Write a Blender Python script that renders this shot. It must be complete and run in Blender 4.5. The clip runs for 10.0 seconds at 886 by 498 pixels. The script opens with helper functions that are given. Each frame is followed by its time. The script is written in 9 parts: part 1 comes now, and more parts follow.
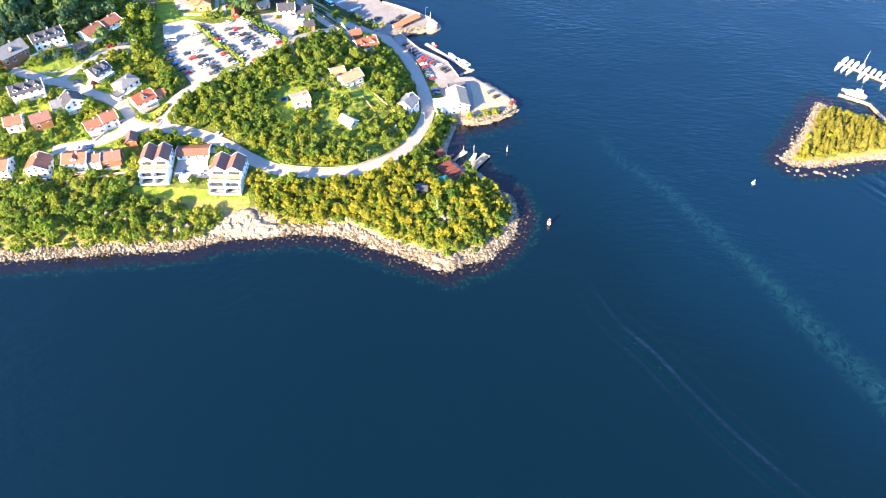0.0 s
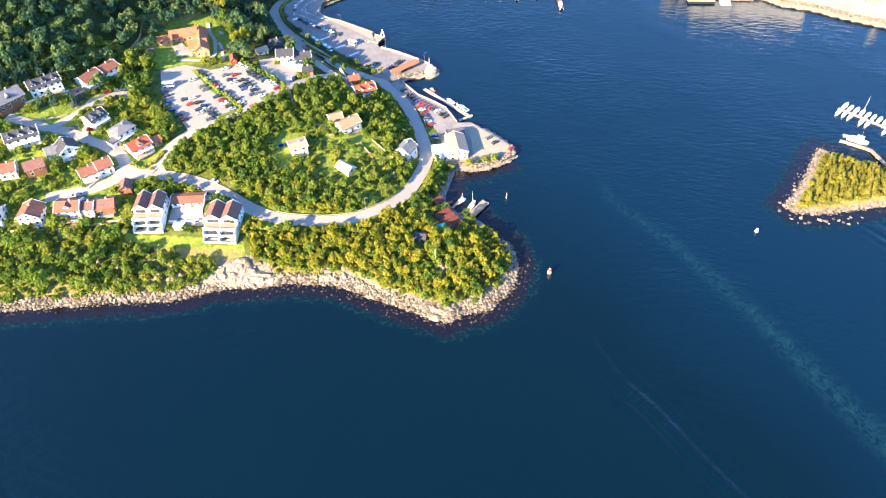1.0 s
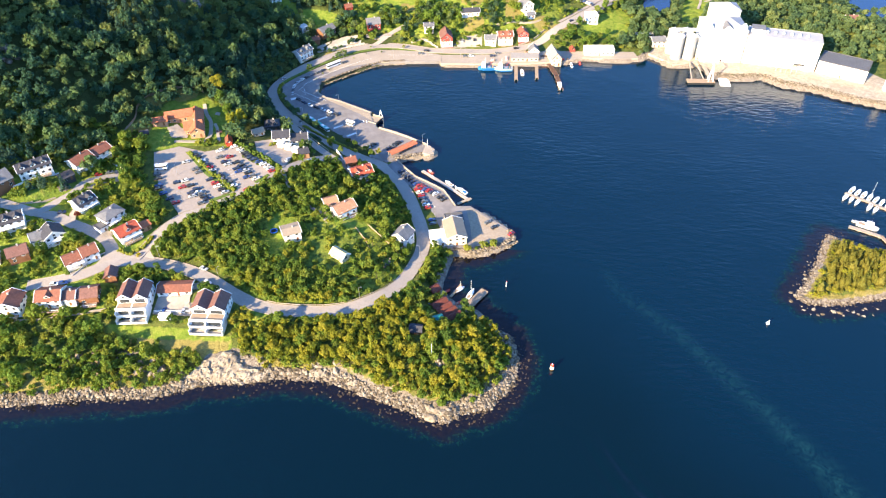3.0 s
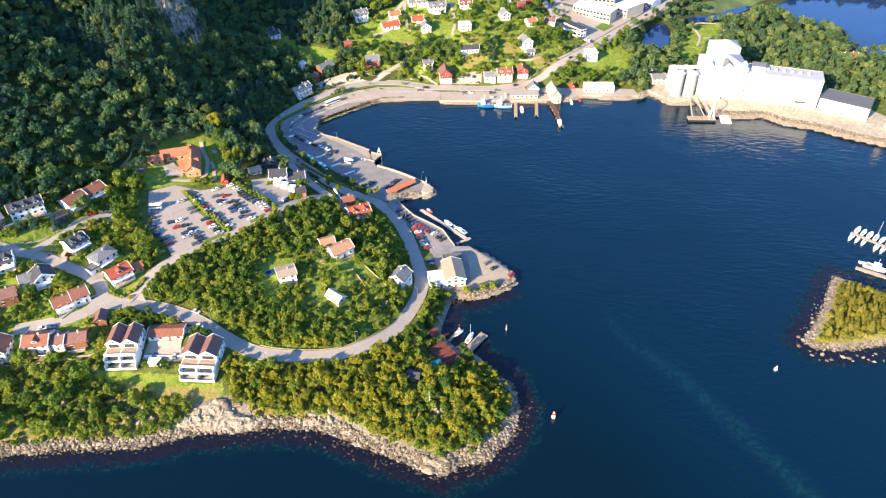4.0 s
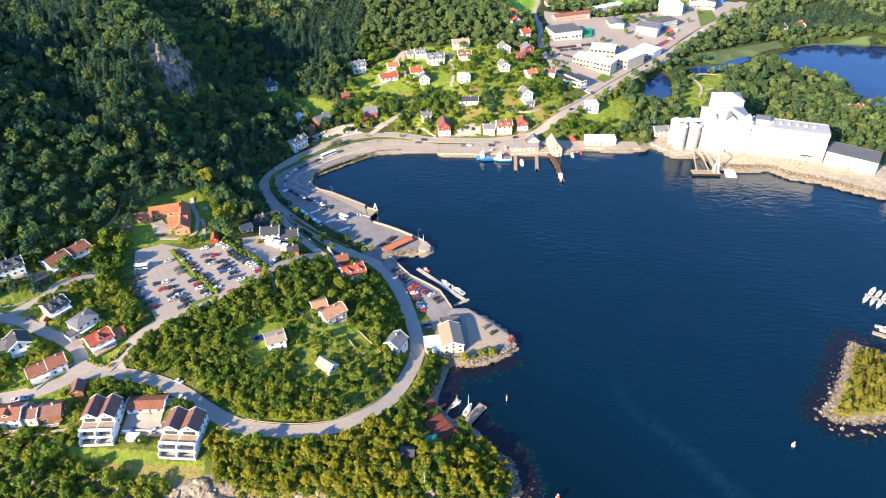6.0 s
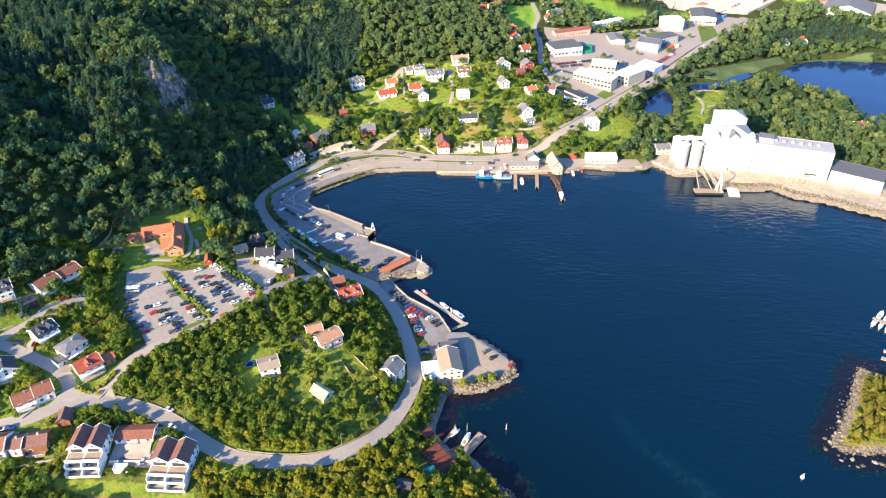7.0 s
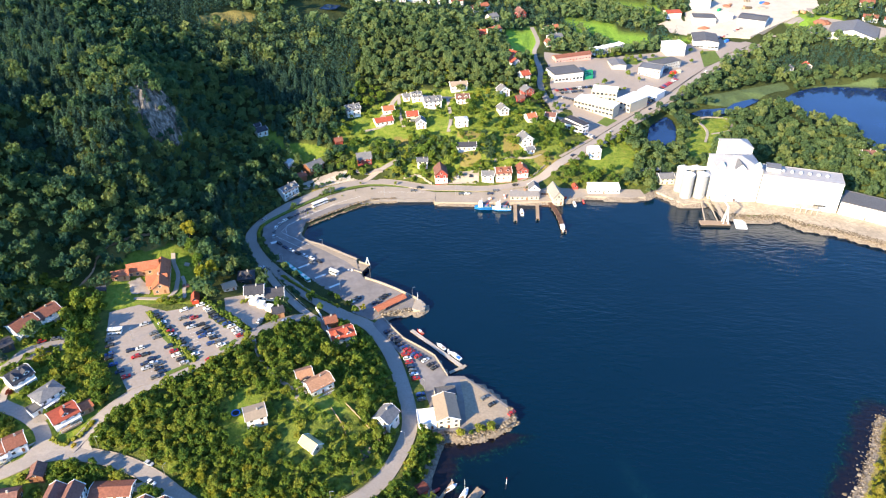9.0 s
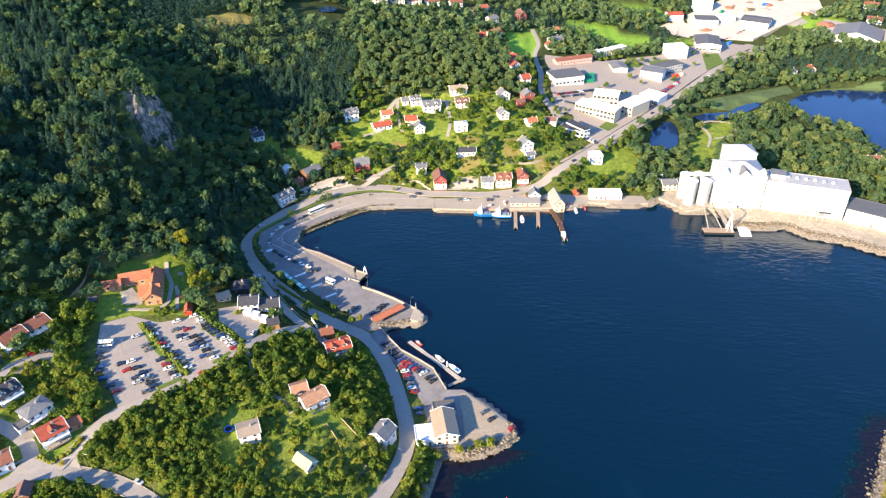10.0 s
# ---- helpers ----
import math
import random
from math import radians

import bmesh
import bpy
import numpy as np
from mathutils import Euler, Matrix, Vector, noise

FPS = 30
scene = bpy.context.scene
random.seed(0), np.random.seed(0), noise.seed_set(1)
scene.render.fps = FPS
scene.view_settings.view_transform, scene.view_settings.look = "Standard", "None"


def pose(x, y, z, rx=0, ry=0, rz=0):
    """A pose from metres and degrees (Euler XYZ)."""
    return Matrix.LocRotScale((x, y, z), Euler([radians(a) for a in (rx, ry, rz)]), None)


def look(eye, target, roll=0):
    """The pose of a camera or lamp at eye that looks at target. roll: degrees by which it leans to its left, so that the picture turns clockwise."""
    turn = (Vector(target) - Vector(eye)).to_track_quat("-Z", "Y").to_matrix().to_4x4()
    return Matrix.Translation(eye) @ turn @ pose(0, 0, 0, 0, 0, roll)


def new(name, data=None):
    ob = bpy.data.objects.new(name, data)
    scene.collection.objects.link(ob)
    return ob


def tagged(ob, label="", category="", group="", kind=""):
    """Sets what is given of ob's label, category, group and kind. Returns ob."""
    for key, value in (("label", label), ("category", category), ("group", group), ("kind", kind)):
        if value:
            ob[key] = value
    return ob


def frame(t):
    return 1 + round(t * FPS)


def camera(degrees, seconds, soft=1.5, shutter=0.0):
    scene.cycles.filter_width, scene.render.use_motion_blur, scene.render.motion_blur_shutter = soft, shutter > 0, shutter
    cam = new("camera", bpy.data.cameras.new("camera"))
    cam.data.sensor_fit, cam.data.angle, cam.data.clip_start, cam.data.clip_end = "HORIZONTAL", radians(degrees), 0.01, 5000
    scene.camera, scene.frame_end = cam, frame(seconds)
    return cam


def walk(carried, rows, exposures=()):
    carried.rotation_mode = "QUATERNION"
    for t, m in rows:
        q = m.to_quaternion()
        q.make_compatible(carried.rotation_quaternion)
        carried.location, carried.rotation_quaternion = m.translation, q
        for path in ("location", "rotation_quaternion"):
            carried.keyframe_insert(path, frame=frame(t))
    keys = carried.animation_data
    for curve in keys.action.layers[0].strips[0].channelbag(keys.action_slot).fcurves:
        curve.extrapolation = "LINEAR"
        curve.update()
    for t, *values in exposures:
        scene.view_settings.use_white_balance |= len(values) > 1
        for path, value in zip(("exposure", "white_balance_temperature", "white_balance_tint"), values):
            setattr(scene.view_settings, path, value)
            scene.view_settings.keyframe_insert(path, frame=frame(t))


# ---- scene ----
from mathutils import geometry

cam = camera(64.0, 10.0, 1.2)
PATH = [
    (0, (2.441, -0.289, 245.149), (-5.56, 130.41, 93.95), -1.2),
    (0.5, (2.498, 4.477, 245.151), (-5.6, 138.78, 97.15), -1.2),
    (1, (2.579, 9.235, 245.153), (-5.52, 147.03, 100.45), -1.1),
    (1.5, (2.677, 13.981, 245.156), (-5.62, 155.28, 103.86), -1.0),
    (2, (2.796, 18.755, 245.159), (-5.6, 163.26, 107.16), -1.0),
    (2.5, (2.953, 23.59, 245.156), (-5.55, 170.79, 110.06), -0.9),
    (4, (3.601, 38.219, 245.157), (-5.3, 193.42, 119.26), -0.8),
    (4.5, (3.851, 43.049, 245.162), (-5.25, 200.65, 122.46), -0.8),
    (5, (4.077, 47.843, 245.164), (-5.12, 207.54, 125.16), -0.8),
    (5.5, (4.274, 52.63, 245.168), (-5.03, 213.53, 126.77), -0.8),
    (7, (4.814, 67.318, 245.154), (-4.59, 231.02, 130.65), -0.7),
    (7.5, (4.961, 72.167, 245.16), (-4.54, 236.77, 131.96), -0.7),
    (8, (5.116, 76.933, 245.16), (-4.28, 242.43, 133.26), -0.7),
    (8.5, (5.282, 81.664, 245.164), (-4.22, 248.06, 134.56), -0.7),
    (9, (5.464, 86.392, 245.179), (-4.04, 252.89, 134.68), -0.7),
    (9.5, (5.68, 91.147, 245.192), (-3.92, 257.55, 134.69), -0.7),
    (10, (5.909, 95.962, 245.2), (-3.69, 262.36, 134.6), -0.7),
]
walk(cam, [(t, look(eye, target, roll)) for t, eye, target, roll in PATH], exposures=[(0, 2.58, 6600, 13), (1, 2.36, 6600, 13), (2.5, 2.01, 6550, 12), (4.5, 1.7, 6350, 10), (10, 1.58, 6250, 10)])

# ---- world and sun ----
SUN_ELEVATION, SUN_AZIMUTH = 23.0, 221.0
sky_world = bpy.data.worlds.new("sky")
scene.world = sky_world
sky_world.use_nodes = True
_wn = sky_world.node_tree.nodes
_wn.clear()
_sky = _wn.new("ShaderNodeTexSky")
_sky.sky_type, _sky.sun_disc = "NISHITA", False
_sky.sun_elevation, _sky.sun_rotation = radians(SUN_ELEVATION), radians(SUN_AZIMUTH)
_sky.air_density, _sky.dust_density, _sky.ozone_density = 1.0, 0.3, 4.5
_bg, _wo, _blue = _wn.new("ShaderNodeBackground"), _wn.new("ShaderNodeOutputWorld"), _wn.new("ShaderNodeVectorMath")
_blue.operation = "MULTIPLY"
_blue.inputs[1].default_value = (0.81, 1.0, 1.2)
_bg.inputs[1].default_value = 0.118
sky_world.node_tree.links.new(_sky.outputs[0], _blue.inputs[0])
sky_world.node_tree.links.new(_blue.outputs[0], _bg.inputs[0])
sky_world.node_tree.links.new(_bg.outputs[0], _wo.inputs[0])
_sun = bpy.data.lights.new("sun", "SUN")
_sun.energy, _sun.angle, _sun.color = 5.0, radians(0.5), (1.0, 0.79, 0.5)
sun = new("sun", _sun)
_a, _e = radians(SUN_AZIMUTH), radians(SUN_ELEVATION)
_from = Vector((math.sin(_a) * math.cos(_e), math.cos(_a) * math.cos(_e), math.sin(_e)))
sun.matrix_world = look(_from * 600, (0, 0, 0))

# ---- materials ----
class Nodes:
    """A small builder for one node material."""
    def __init__(self, name, rough=0.8, metal=0.0, spec=0.3):
        self.m = bpy.data.materials.new(name)
        self.m.use_nodes = True
        self.t = self.m.node_tree
        self.b = self.t.nodes["Principled BSDF"]
        self.b.inputs["Roughness"].default_value = rough
        self.b.inputs["Metallic"].default_value = metal
        self.b.inputs["Specular IOR Level"].default_value = spec
        self.pos = self.t.nodes.new("ShaderNodeNewGeometry")
        self.tc = self.t.nodes.new("ShaderNodeTexCoord")

    def link(self, a, b):
        self.t.links.new(a, b)

    def noise(self, scale, detail=3, rough=0.55, where=None, stretch=None, distortion=0.0):
        n = self.t.nodes.new("ShaderNodeTexNoise")
        n.inputs["Scale"].default_value, n.inputs["Detail"].default_value = scale, detail
        n.inputs["Roughness"].default_value, n.inputs["Distortion"].default_value = rough, distortion
        src = where or self.pos.outputs["Position"]
        if stretch:
            mp = self.t.nodes.new("ShaderNodeMapping")
            mp.inputs["Scale"].default_value = stretch[:3]
            mp.inputs["Rotation"].default_value = (0, 0, radians(stretch[3]) if len(stretch) > 3 else 0)
            self.link(src, mp.inputs[0])
            src = mp.outputs[0]
        self.link(src, n.inputs["Vector"])
        return n.outputs["Fac"]

    def ramp(self, fac, stops, constant=False):
        r = self.t.nodes.new("ShaderNodeValToRGB")
        e = r.color_ramp.elements
        while len(e) < len(stops):
            e.new(0.5)
        for el, (p, c) in zip(e, stops):
            el.position, el.color = p, (*c, 1) if not isinstance(c, float) else (c, c, c, 1)
        if constant:
            r.color_ramp.interpolation = "CONSTANT"
        self.link(fac, r.inputs[0])
        return r.outputs[0]

    def mix(self, fac, a, b, kind="MIX"):
        n = self.t.nodes.new("ShaderNodeMix")
        n.data_type, n.blend_type = "RGBA", kind
        for sock, v in ((n.inputs[0], fac), (n.inputs[6], a), (n.inputs[7], b)):
            if isinstance(v, (int, float)):
                sock.default_value = v
            elif isinstance(v, tuple):
                sock.default_value = (*v, 1)
            else:
                self.link(v, sock)
        return n.outputs[2]

    def math(self, op, a, b=None, c=None, clamp=False):
        n = self.t.nodes.new("ShaderNodeMath")
        n.operation, n.use_clamp = op, clamp
        for sock, v in zip(n.inputs, (a, b, c)):
            if v is None:
                continue
            if isinstance(v, (int, float)):
                sock.default_value = v
            else:
                self.link(v, sock)
        return n.outputs[0]

    def attr(self, name):
        n = self.t.nodes.new("ShaderNodeAttribute")
        n.attribute_name = name
        return n.outputs["Fac"]

    def island(self):
        return self.pos.outputs["Random Per Island"]

    def object_random(self):
        return self.t.nodes.new("ShaderNodeObjectInfo").outputs["Random"]

    def bump(self, height, strength=0.3, distance=0.1):
        n = self.t.nodes.new("ShaderNodeBump")
        n.inputs["Strength"].default_value, n.inputs["Distance"].default_value = strength, distance
        self.link(height, n.inputs["Height"])
        self.link(n.outputs[0], self.b.inputs["Normal"])
        return n

    def color(self, c):
        if isinstance(c, tuple):
            self.b.inputs["Base Color"].default_value = (*c, 1)
        else:
            self.link(c, self.b.inputs["Base Color"])
        return self


def surface(name, c, vary=0.18, fine=3.0, coarse=0.25, rough=0.8, bump=0.25, depth=0.05, metal=0.0, spec=0.3):
    """A plain weathered surface: one colour with grain and broad stains."""
    n = Nodes(name, rough, metal, spec)
    dark, light = tuple(v * (1 - vary) for v in c), tuple(min(1, v * (1 + vary)) for v in c)
    a = n.noise(fine, 4)
    col = n.ramp(a, [(0.3, dark), (0.7, light)])
    b = n.noise(coarse, 3)
    col = n.mix(n.ramp(b, [(0.35, 0.0), (0.7, 0.55)]), col, tuple(v * (1 - 1.4 * vary) for v in c))
    n.color(col)
    if bump:
        n.bump(a, bump, depth)
    return n.m


def roof_tiles(name, c, vary=0.25, rough=0.75):
    """Tiled or slated roof: courses across the slope, blotched by weather."""
    n = Nodes(name, rough, 0, 0.25)
    w = n.t.nodes.new("ShaderNodeTexWave")
    w.bands_direction, w.inputs["Scale"].default_value, w.inputs["Distortion"].default_value = "Z", 2.2, 0.6
    n.link(n.tc.outputs["Object"], w.inputs[0])
    a = n.noise(1.3, 4)
    col = n.ramp(a, [(0.3, tuple(v * (1 - vary) for v in c)), (0.72, tuple(min(1, v * (1 + vary)) for v in c))])
    b = n.noise(0.35, 3)
    col = n.mix(n.ramp(b, [(0.4, 0.0), (0.75, 0.5)]), col, (c[0] * 0.6, c[1] * 0.66, c[2] * 0.7))
    n.color(col)
    n.bump(w.outputs["Fac"], 0.5, 0.06)
    return n.m


def boards(name, c, vary=0.08):
    """Painted weatherboards."""
    n = Nodes(name, 0.6, 0, 0.3)
    w = n.t.nodes.new("ShaderNodeTexWave")
    w.bands_direction, w.inputs["Scale"].default_value = "Z", 3.2
    n.link(n.tc.outputs["Object"], w.inputs[0])
    a = n.noise(0.8, 4)
    col = n.ramp(a, [(0.25, tuple(v * (1 - vary * 1.6) for v in c)), (0.7, tuple(min(1, v * (1 + vary)) for v in c))])
    n.color(col)
    n.bump(w.outputs["Fac"], 0.35, 0.02)
    return n.m


def foliage(name, shades, rough=0.75):
    """Leaves: dark to light by clump and by tree, broken by fine shaded gaps painted into the colour."""
    n = Nodes(name, rough, 0, 0.12)
    who = n.math("FRACT", n.math("ADD", n.attr("tint"), n.object_random()))
    tone = n.math("ADD", n.math("MULTIPLY", who, 0.8), n.math("MULTIPLY", n.island(), 0.2))
    col = n.ramp(tone, [(i / (len(shades) - 1), c) for i, c in enumerate(shades)])
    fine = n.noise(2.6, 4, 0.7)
    # shade between the sprays, painted as dark noise in the leaf colour
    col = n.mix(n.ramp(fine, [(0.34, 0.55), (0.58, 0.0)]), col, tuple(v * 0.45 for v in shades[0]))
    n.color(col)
    n.bump(fine, 0.8, 0.5)
    through_leaf, both = n.t.nodes.new("ShaderNodeBsdfTranslucent"), n.t.nodes.new("ShaderNodeMixShader")
    n.link(n.mix(1.0, col, (1.0, 1.0, 0.75), "MULTIPLY"), through_leaf.inputs[0])
    both.inputs[0].default_value = 0.5
    n.link(n.b.outputs[0], both.inputs[1])
    n.link(through_leaf.outputs[0], both.inputs[2])
    n.link(both.outputs[0], n.t.nodes["Material Output"].inputs["Surface"])
    return n.m


WHITE = boards("white_weatherboard", (0.78, 0.76, 0.72))
SILO_GREY = surface("silo_concrete", (0.34, 0.345, 0.34), 0.12, 0.5, 0.12, 0.8, 0.1)
SANDY_CONCRETE = surface("sandy_concrete", (0.33, 0.27, 0.2), 0.2, 0.8, 0.06, 0.9, 0.2)
PALE_CREAM = surface("pale_cream_render", (0.56, 0.48, 0.35), 0.08, 0.8, 0.08, 0.85, 0.1)
CREAM = boards("cream_board", (0.70, 0.61, 0.43))
RED_BOARD = boards("red_board", (0.33, 0.065, 0.05))
BROWN_BOARD = boards("brown_stained_board", (0.2, 0.09, 0.045))
GREY_BOARD = boards("grey_board", (0.42, 0.42, 0.4))
DARK_BOARD = boards("dark_board", (0.06, 0.06, 0.06))
ORANGE_BOARD = boards("ochre_board", (0.44, 0.25, 0.14))
PINK_BOARD = boards("rose_board", (0.58, 0.33, 0.28))
PLASTER = surface("white_render", (0.8, 0.79, 0.76), 0.06, 0.8, 0.08, 0.8, 0.1)
CONCRETE = surface("weathered_concrete", (0.42, 0.38, 0.33), 0.2, 2.0, 0.15, 0.9)
PALE_CONCRETE = surface("pale_concrete", (0.36, 0.305, 0.24), 0.16, 1.5, 0.12, 0.9)
ASPHALT = surface("worn_asphalt", (0.34, 0.30, 0.262), 0.13, 1.2, 0.07, 0.9, 0.15)
LOT_ASPHALT = surface("sun_bleached_asphalt", (0.335, 0.285, 0.24), 0.12, 0.8, 0.05, 0.9, 0.15)
QUAY_ASPHALT = surface("quay_asphalt", (0.215, 0.198, 0.19), 0.2, 0.25, 0.05, 0.9, 0.15)
GRAVEL = surface("pale_gravel", (0.52, 0.46, 0.38), 0.2, 4.0, 0.1, 0.95, 0.4)
PATH_GRAVEL = surface("garden_path", (0.38, 0.33, 0.27), 0.2, 4.0, 0.3, 0.95, 0.4)
ROOF_BROWN = roof_tiles("brown_roof_tiles", (0.19, 0.095, 0.075))
ROOF_RED = roof_tiles("red_roof_tiles", (0.36, 0.08, 0.045))
ROOF_TAN = roof_tiles("sun_bleached_roof_tiles", (0.40, 0.215, 0.125))
MILL_ROOF = surface("pale_grey_roofing", (0.36, 0.355, 0.36), 0.14, 0.6, 0.08, 0.7)
ROOF_ORANGE = roof_tiles("orange_roof_tiles", (0.42, 0.14, 0.07))
ROOF_BRICK = roof_tiles("brick_roof_tiles", (0.24, 0.095, 0.06))
ROOF_DARK = roof_tiles("dark_roof_slates", (0.055, 0.055, 0.065))
ROOF_GREY = roof_tiles("grey_roof_slates", (0.17, 0.17, 0.175))
ROOF_PALE = surface("pale_roof_felt", (0.31, 0.245, 0.175), 0.12, 1.0, 0.2)
ROOF_CREAM = surface("cream_roof_felt", (0.50, 0.41, 0.22), 0.1, 1.0, 0.2)
ROOF_SHEET = surface("weathered_sheet_roof", (0.29, 0.265, 0.235), 0.14, 1.0, 0.2, 0.6)
CREOSOTE = surface("creosoted_timber", (0.12, 0.065, 0.04), 0.3, 1.5, 0.3)
ROOF_WHITE = surface("white_roof_sheet", (0.78, 0.77, 0.74), 0.07, 0.8, 0.1, 0.6, 0.1)
ROOF_FELT = surface("grey_roof_felt", (0.11, 0.11, 0.115), 0.2, 1.0, 0.1)
ROOF_RUST = roof_tiles("rust_red_sheet_roof", (0.15, 0.045, 0.032))
BUS_TEAL = surface("teal_bus_paint", (0.06, 0.42, 0.38), 0.1, 1.0, 0.2, 0.35)
TEAL = surface("teal_sheet", (0.02, 0.2, 0.19), 0.15, 1.0, 0.2, 0.6)
WOOD = surface("weathered_planks", (0.34, 0.25, 0.17), 0.22, 2.5, 0.3)
STEEL = surface("galvanised_steel", (0.5, 0.5, 0.5), 0.1, 2, 0.2, 0.4, 0.05, 0.02, 0.8)
HULL_WHITE = surface("white_gelcoat", (0.82, 0.82, 0.8), 0.04, 2, 0.3, 0.25, 0, 0, 0, 0.5)
HULL_BLUE = surface("blue_hull_paint", (0.03, 0.2, 0.5), 0.1, 2, 0.3, 0.35, 0, 0, 0, 0.5)
HULL_RED = surface("red_hull_paint", (0.5, 0.05, 0.03), 0.1, 2, 0.3, 0.35, 0, 0, 0, 0.5)
TARP = surface("blue_tarpaulin", (0.03, 0.16, 0.6), 0.15, 2, 0.5, 0.5)
RUBBER = surface("black_rubber", (0.02, 0.02, 0.02), 0.1, 5, 1, 0.9, 0)
SIGNAL_RED = surface("signal_red_paint", (0.6, 0.06, 0.03), 0.1, 2, 0.4, 0.5)
PAINT_WHITE = surface("road_paint", (0.7, 0.69, 0.66), 0.15, 3, 0.5, 0.8)
BARK = surface("grey_bark", (0.12, 0.09, 0.065), 0.3, 4, 0.6)
MILL_DIRT = surface("trodden_gravel", (0.40, 0.335, 0.25), 0.3, 0.5, 0.08, 0.95, 0.5)
HEATH = surface("red_soil", (0.3, 0.13, 0.08), 0.25, 1.5, 0.2)


def glass_material():
    n = Nodes("window_glass", 0.06, 0, 0.6)
    n.color(n.ramp(n.noise(0.4, 2), [(0.3, (0.02, 0.025, 0.03)), (0.7, (0.06, 0.07, 0.08))]))
    return n.m


GLASS = glass_material()
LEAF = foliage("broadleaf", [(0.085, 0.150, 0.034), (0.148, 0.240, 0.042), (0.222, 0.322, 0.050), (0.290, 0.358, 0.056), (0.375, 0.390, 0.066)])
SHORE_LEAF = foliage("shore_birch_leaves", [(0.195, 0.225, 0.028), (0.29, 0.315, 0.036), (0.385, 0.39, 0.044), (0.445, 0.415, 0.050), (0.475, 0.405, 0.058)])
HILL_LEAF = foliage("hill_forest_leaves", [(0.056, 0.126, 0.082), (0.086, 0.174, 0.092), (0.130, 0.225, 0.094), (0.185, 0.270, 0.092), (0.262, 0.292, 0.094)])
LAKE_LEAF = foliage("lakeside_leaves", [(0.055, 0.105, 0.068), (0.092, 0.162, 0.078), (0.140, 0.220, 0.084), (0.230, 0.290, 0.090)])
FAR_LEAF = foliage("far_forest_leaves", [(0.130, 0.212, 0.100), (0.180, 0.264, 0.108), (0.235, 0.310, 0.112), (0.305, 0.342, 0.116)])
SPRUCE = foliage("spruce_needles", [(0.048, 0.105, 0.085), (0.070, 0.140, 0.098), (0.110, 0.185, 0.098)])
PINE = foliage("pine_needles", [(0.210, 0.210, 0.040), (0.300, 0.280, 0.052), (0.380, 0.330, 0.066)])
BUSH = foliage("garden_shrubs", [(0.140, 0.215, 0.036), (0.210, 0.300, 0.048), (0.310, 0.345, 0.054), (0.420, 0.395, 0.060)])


def ground_material():
    """Forest floor darkened with tree shade, rough grass, lawn, bare rock and soil, laid by the ground's own cover
    values.
    """
    n = Nodes("ground_cover", 0.95, 0, 0.1)
    fine, mid, broad = n.noise(1.6, 5, 0.65), n.noise(0.35, 4), n.noise(0.06, 3)
    wild = n.ramp(mid, [(0.25, (0.05, 0.075, 0.02)), (0.5, (0.115, 0.145, 0.032)), (0.75, (0.21, 0.2, 0.05))])
    wild = n.mix(n.ramp(fine, [(0.35, 0.6), (0.6, 0.0)]), wild, (0.045, 0.055, 0.016))
    lawn = n.ramp(mid, [(0.25, (0.1, 0.155, 0.022)), (0.5, (0.175, 0.235, 0.032)), (0.8, (0.29, 0.275, 0.06))])
    dry = n.ramp(fine, [(0.3, (0.18, 0.15, 0.045)), (0.7, (0.31, 0.26, 0.08))])
    meadow = n.ramp(mid, [(0.25, (0.16, 0.30, 0.035)), (0.6, (0.24, 0.385, 0.045)), (0.85, (0.34, 0.40, 0.07))])
    rock = n.ramp(n.noise(0.9, 6, 0.7, None, None, 0.6), [(0.3, (0.08, 0.065, 0.05)), (0.5, (0.24, 0.20, 0.155)), (0.75, (0.38, 0.335, 0.275))])
    col = n.mix(n.ramp(n.math("ADD", n.attr("lawn"), n.math("MULTIPLY", n.math("SUBTRACT", mid, 0.5), 0.5)), [(0.42, 0.0), (0.58, 1.0)]), wild, lawn)
    col = n.mix(n.ramp(n.math("ADD", n.attr("dry"), n.math("MULTIPLY", n.math("SUBTRACT", mid, 0.5), 0.9)), [(0.4, 0.0), (0.65, 1.0)]), col, dry)
    col = n.mix(n.ramp(n.math("ADD", n.attr("rock"), n.math("MULTIPLY", n.math("SUBTRACT", mid, 0.5), 0.9)), [(0.42, 0.0), (0.56, 1.0)]), col, rock)
    col = n.mix(n.attr("meadow"), col, meadow)
    # litter under the woods, its colour darkened to stand for shade beneath trees
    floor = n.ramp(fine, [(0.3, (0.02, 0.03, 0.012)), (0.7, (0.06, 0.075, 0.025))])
    col = n.mix(n.attr("shaded_wood_floor"), col, floor)
    n.color(col)
    n.bump(n.math("ADD", fine, n.math("MULTIPLY", mid, 2.0)), 0.8, 0.5)
    return n.m


def rock_material():
    n = Nodes("pale_granite", 0.9, 0, 0.15)
    a = n.noise(1.1, 6, 0.7, None, None, 0.5)
    col = n.ramp(a, [(0.3, (0.045, 0.035, 0.026)), (0.5, (0.165, 0.132, 0.092)), (0.75, (0.33, 0.275, 0.2))])
    tone = n.math("FRACT", n.math("ADD", n.math("ADD", n.island(), n.object_random()), n.math("MULTIPLY", n.noise(0.4, 5, 0.65), 1.6)))
    col = n.mix(0.6, col, n.ramp(tone, [(0.0, (0.035, 0.026, 0.018)), (0.4, (0.13, 0.1, 0.066)), (0.75, (0.30, 0.25, 0.185)), (1.0, (0.47, 0.41, 0.32))]))
    n.color(col)
    n.bump(a, 0.7, 0.3)
    return n.m


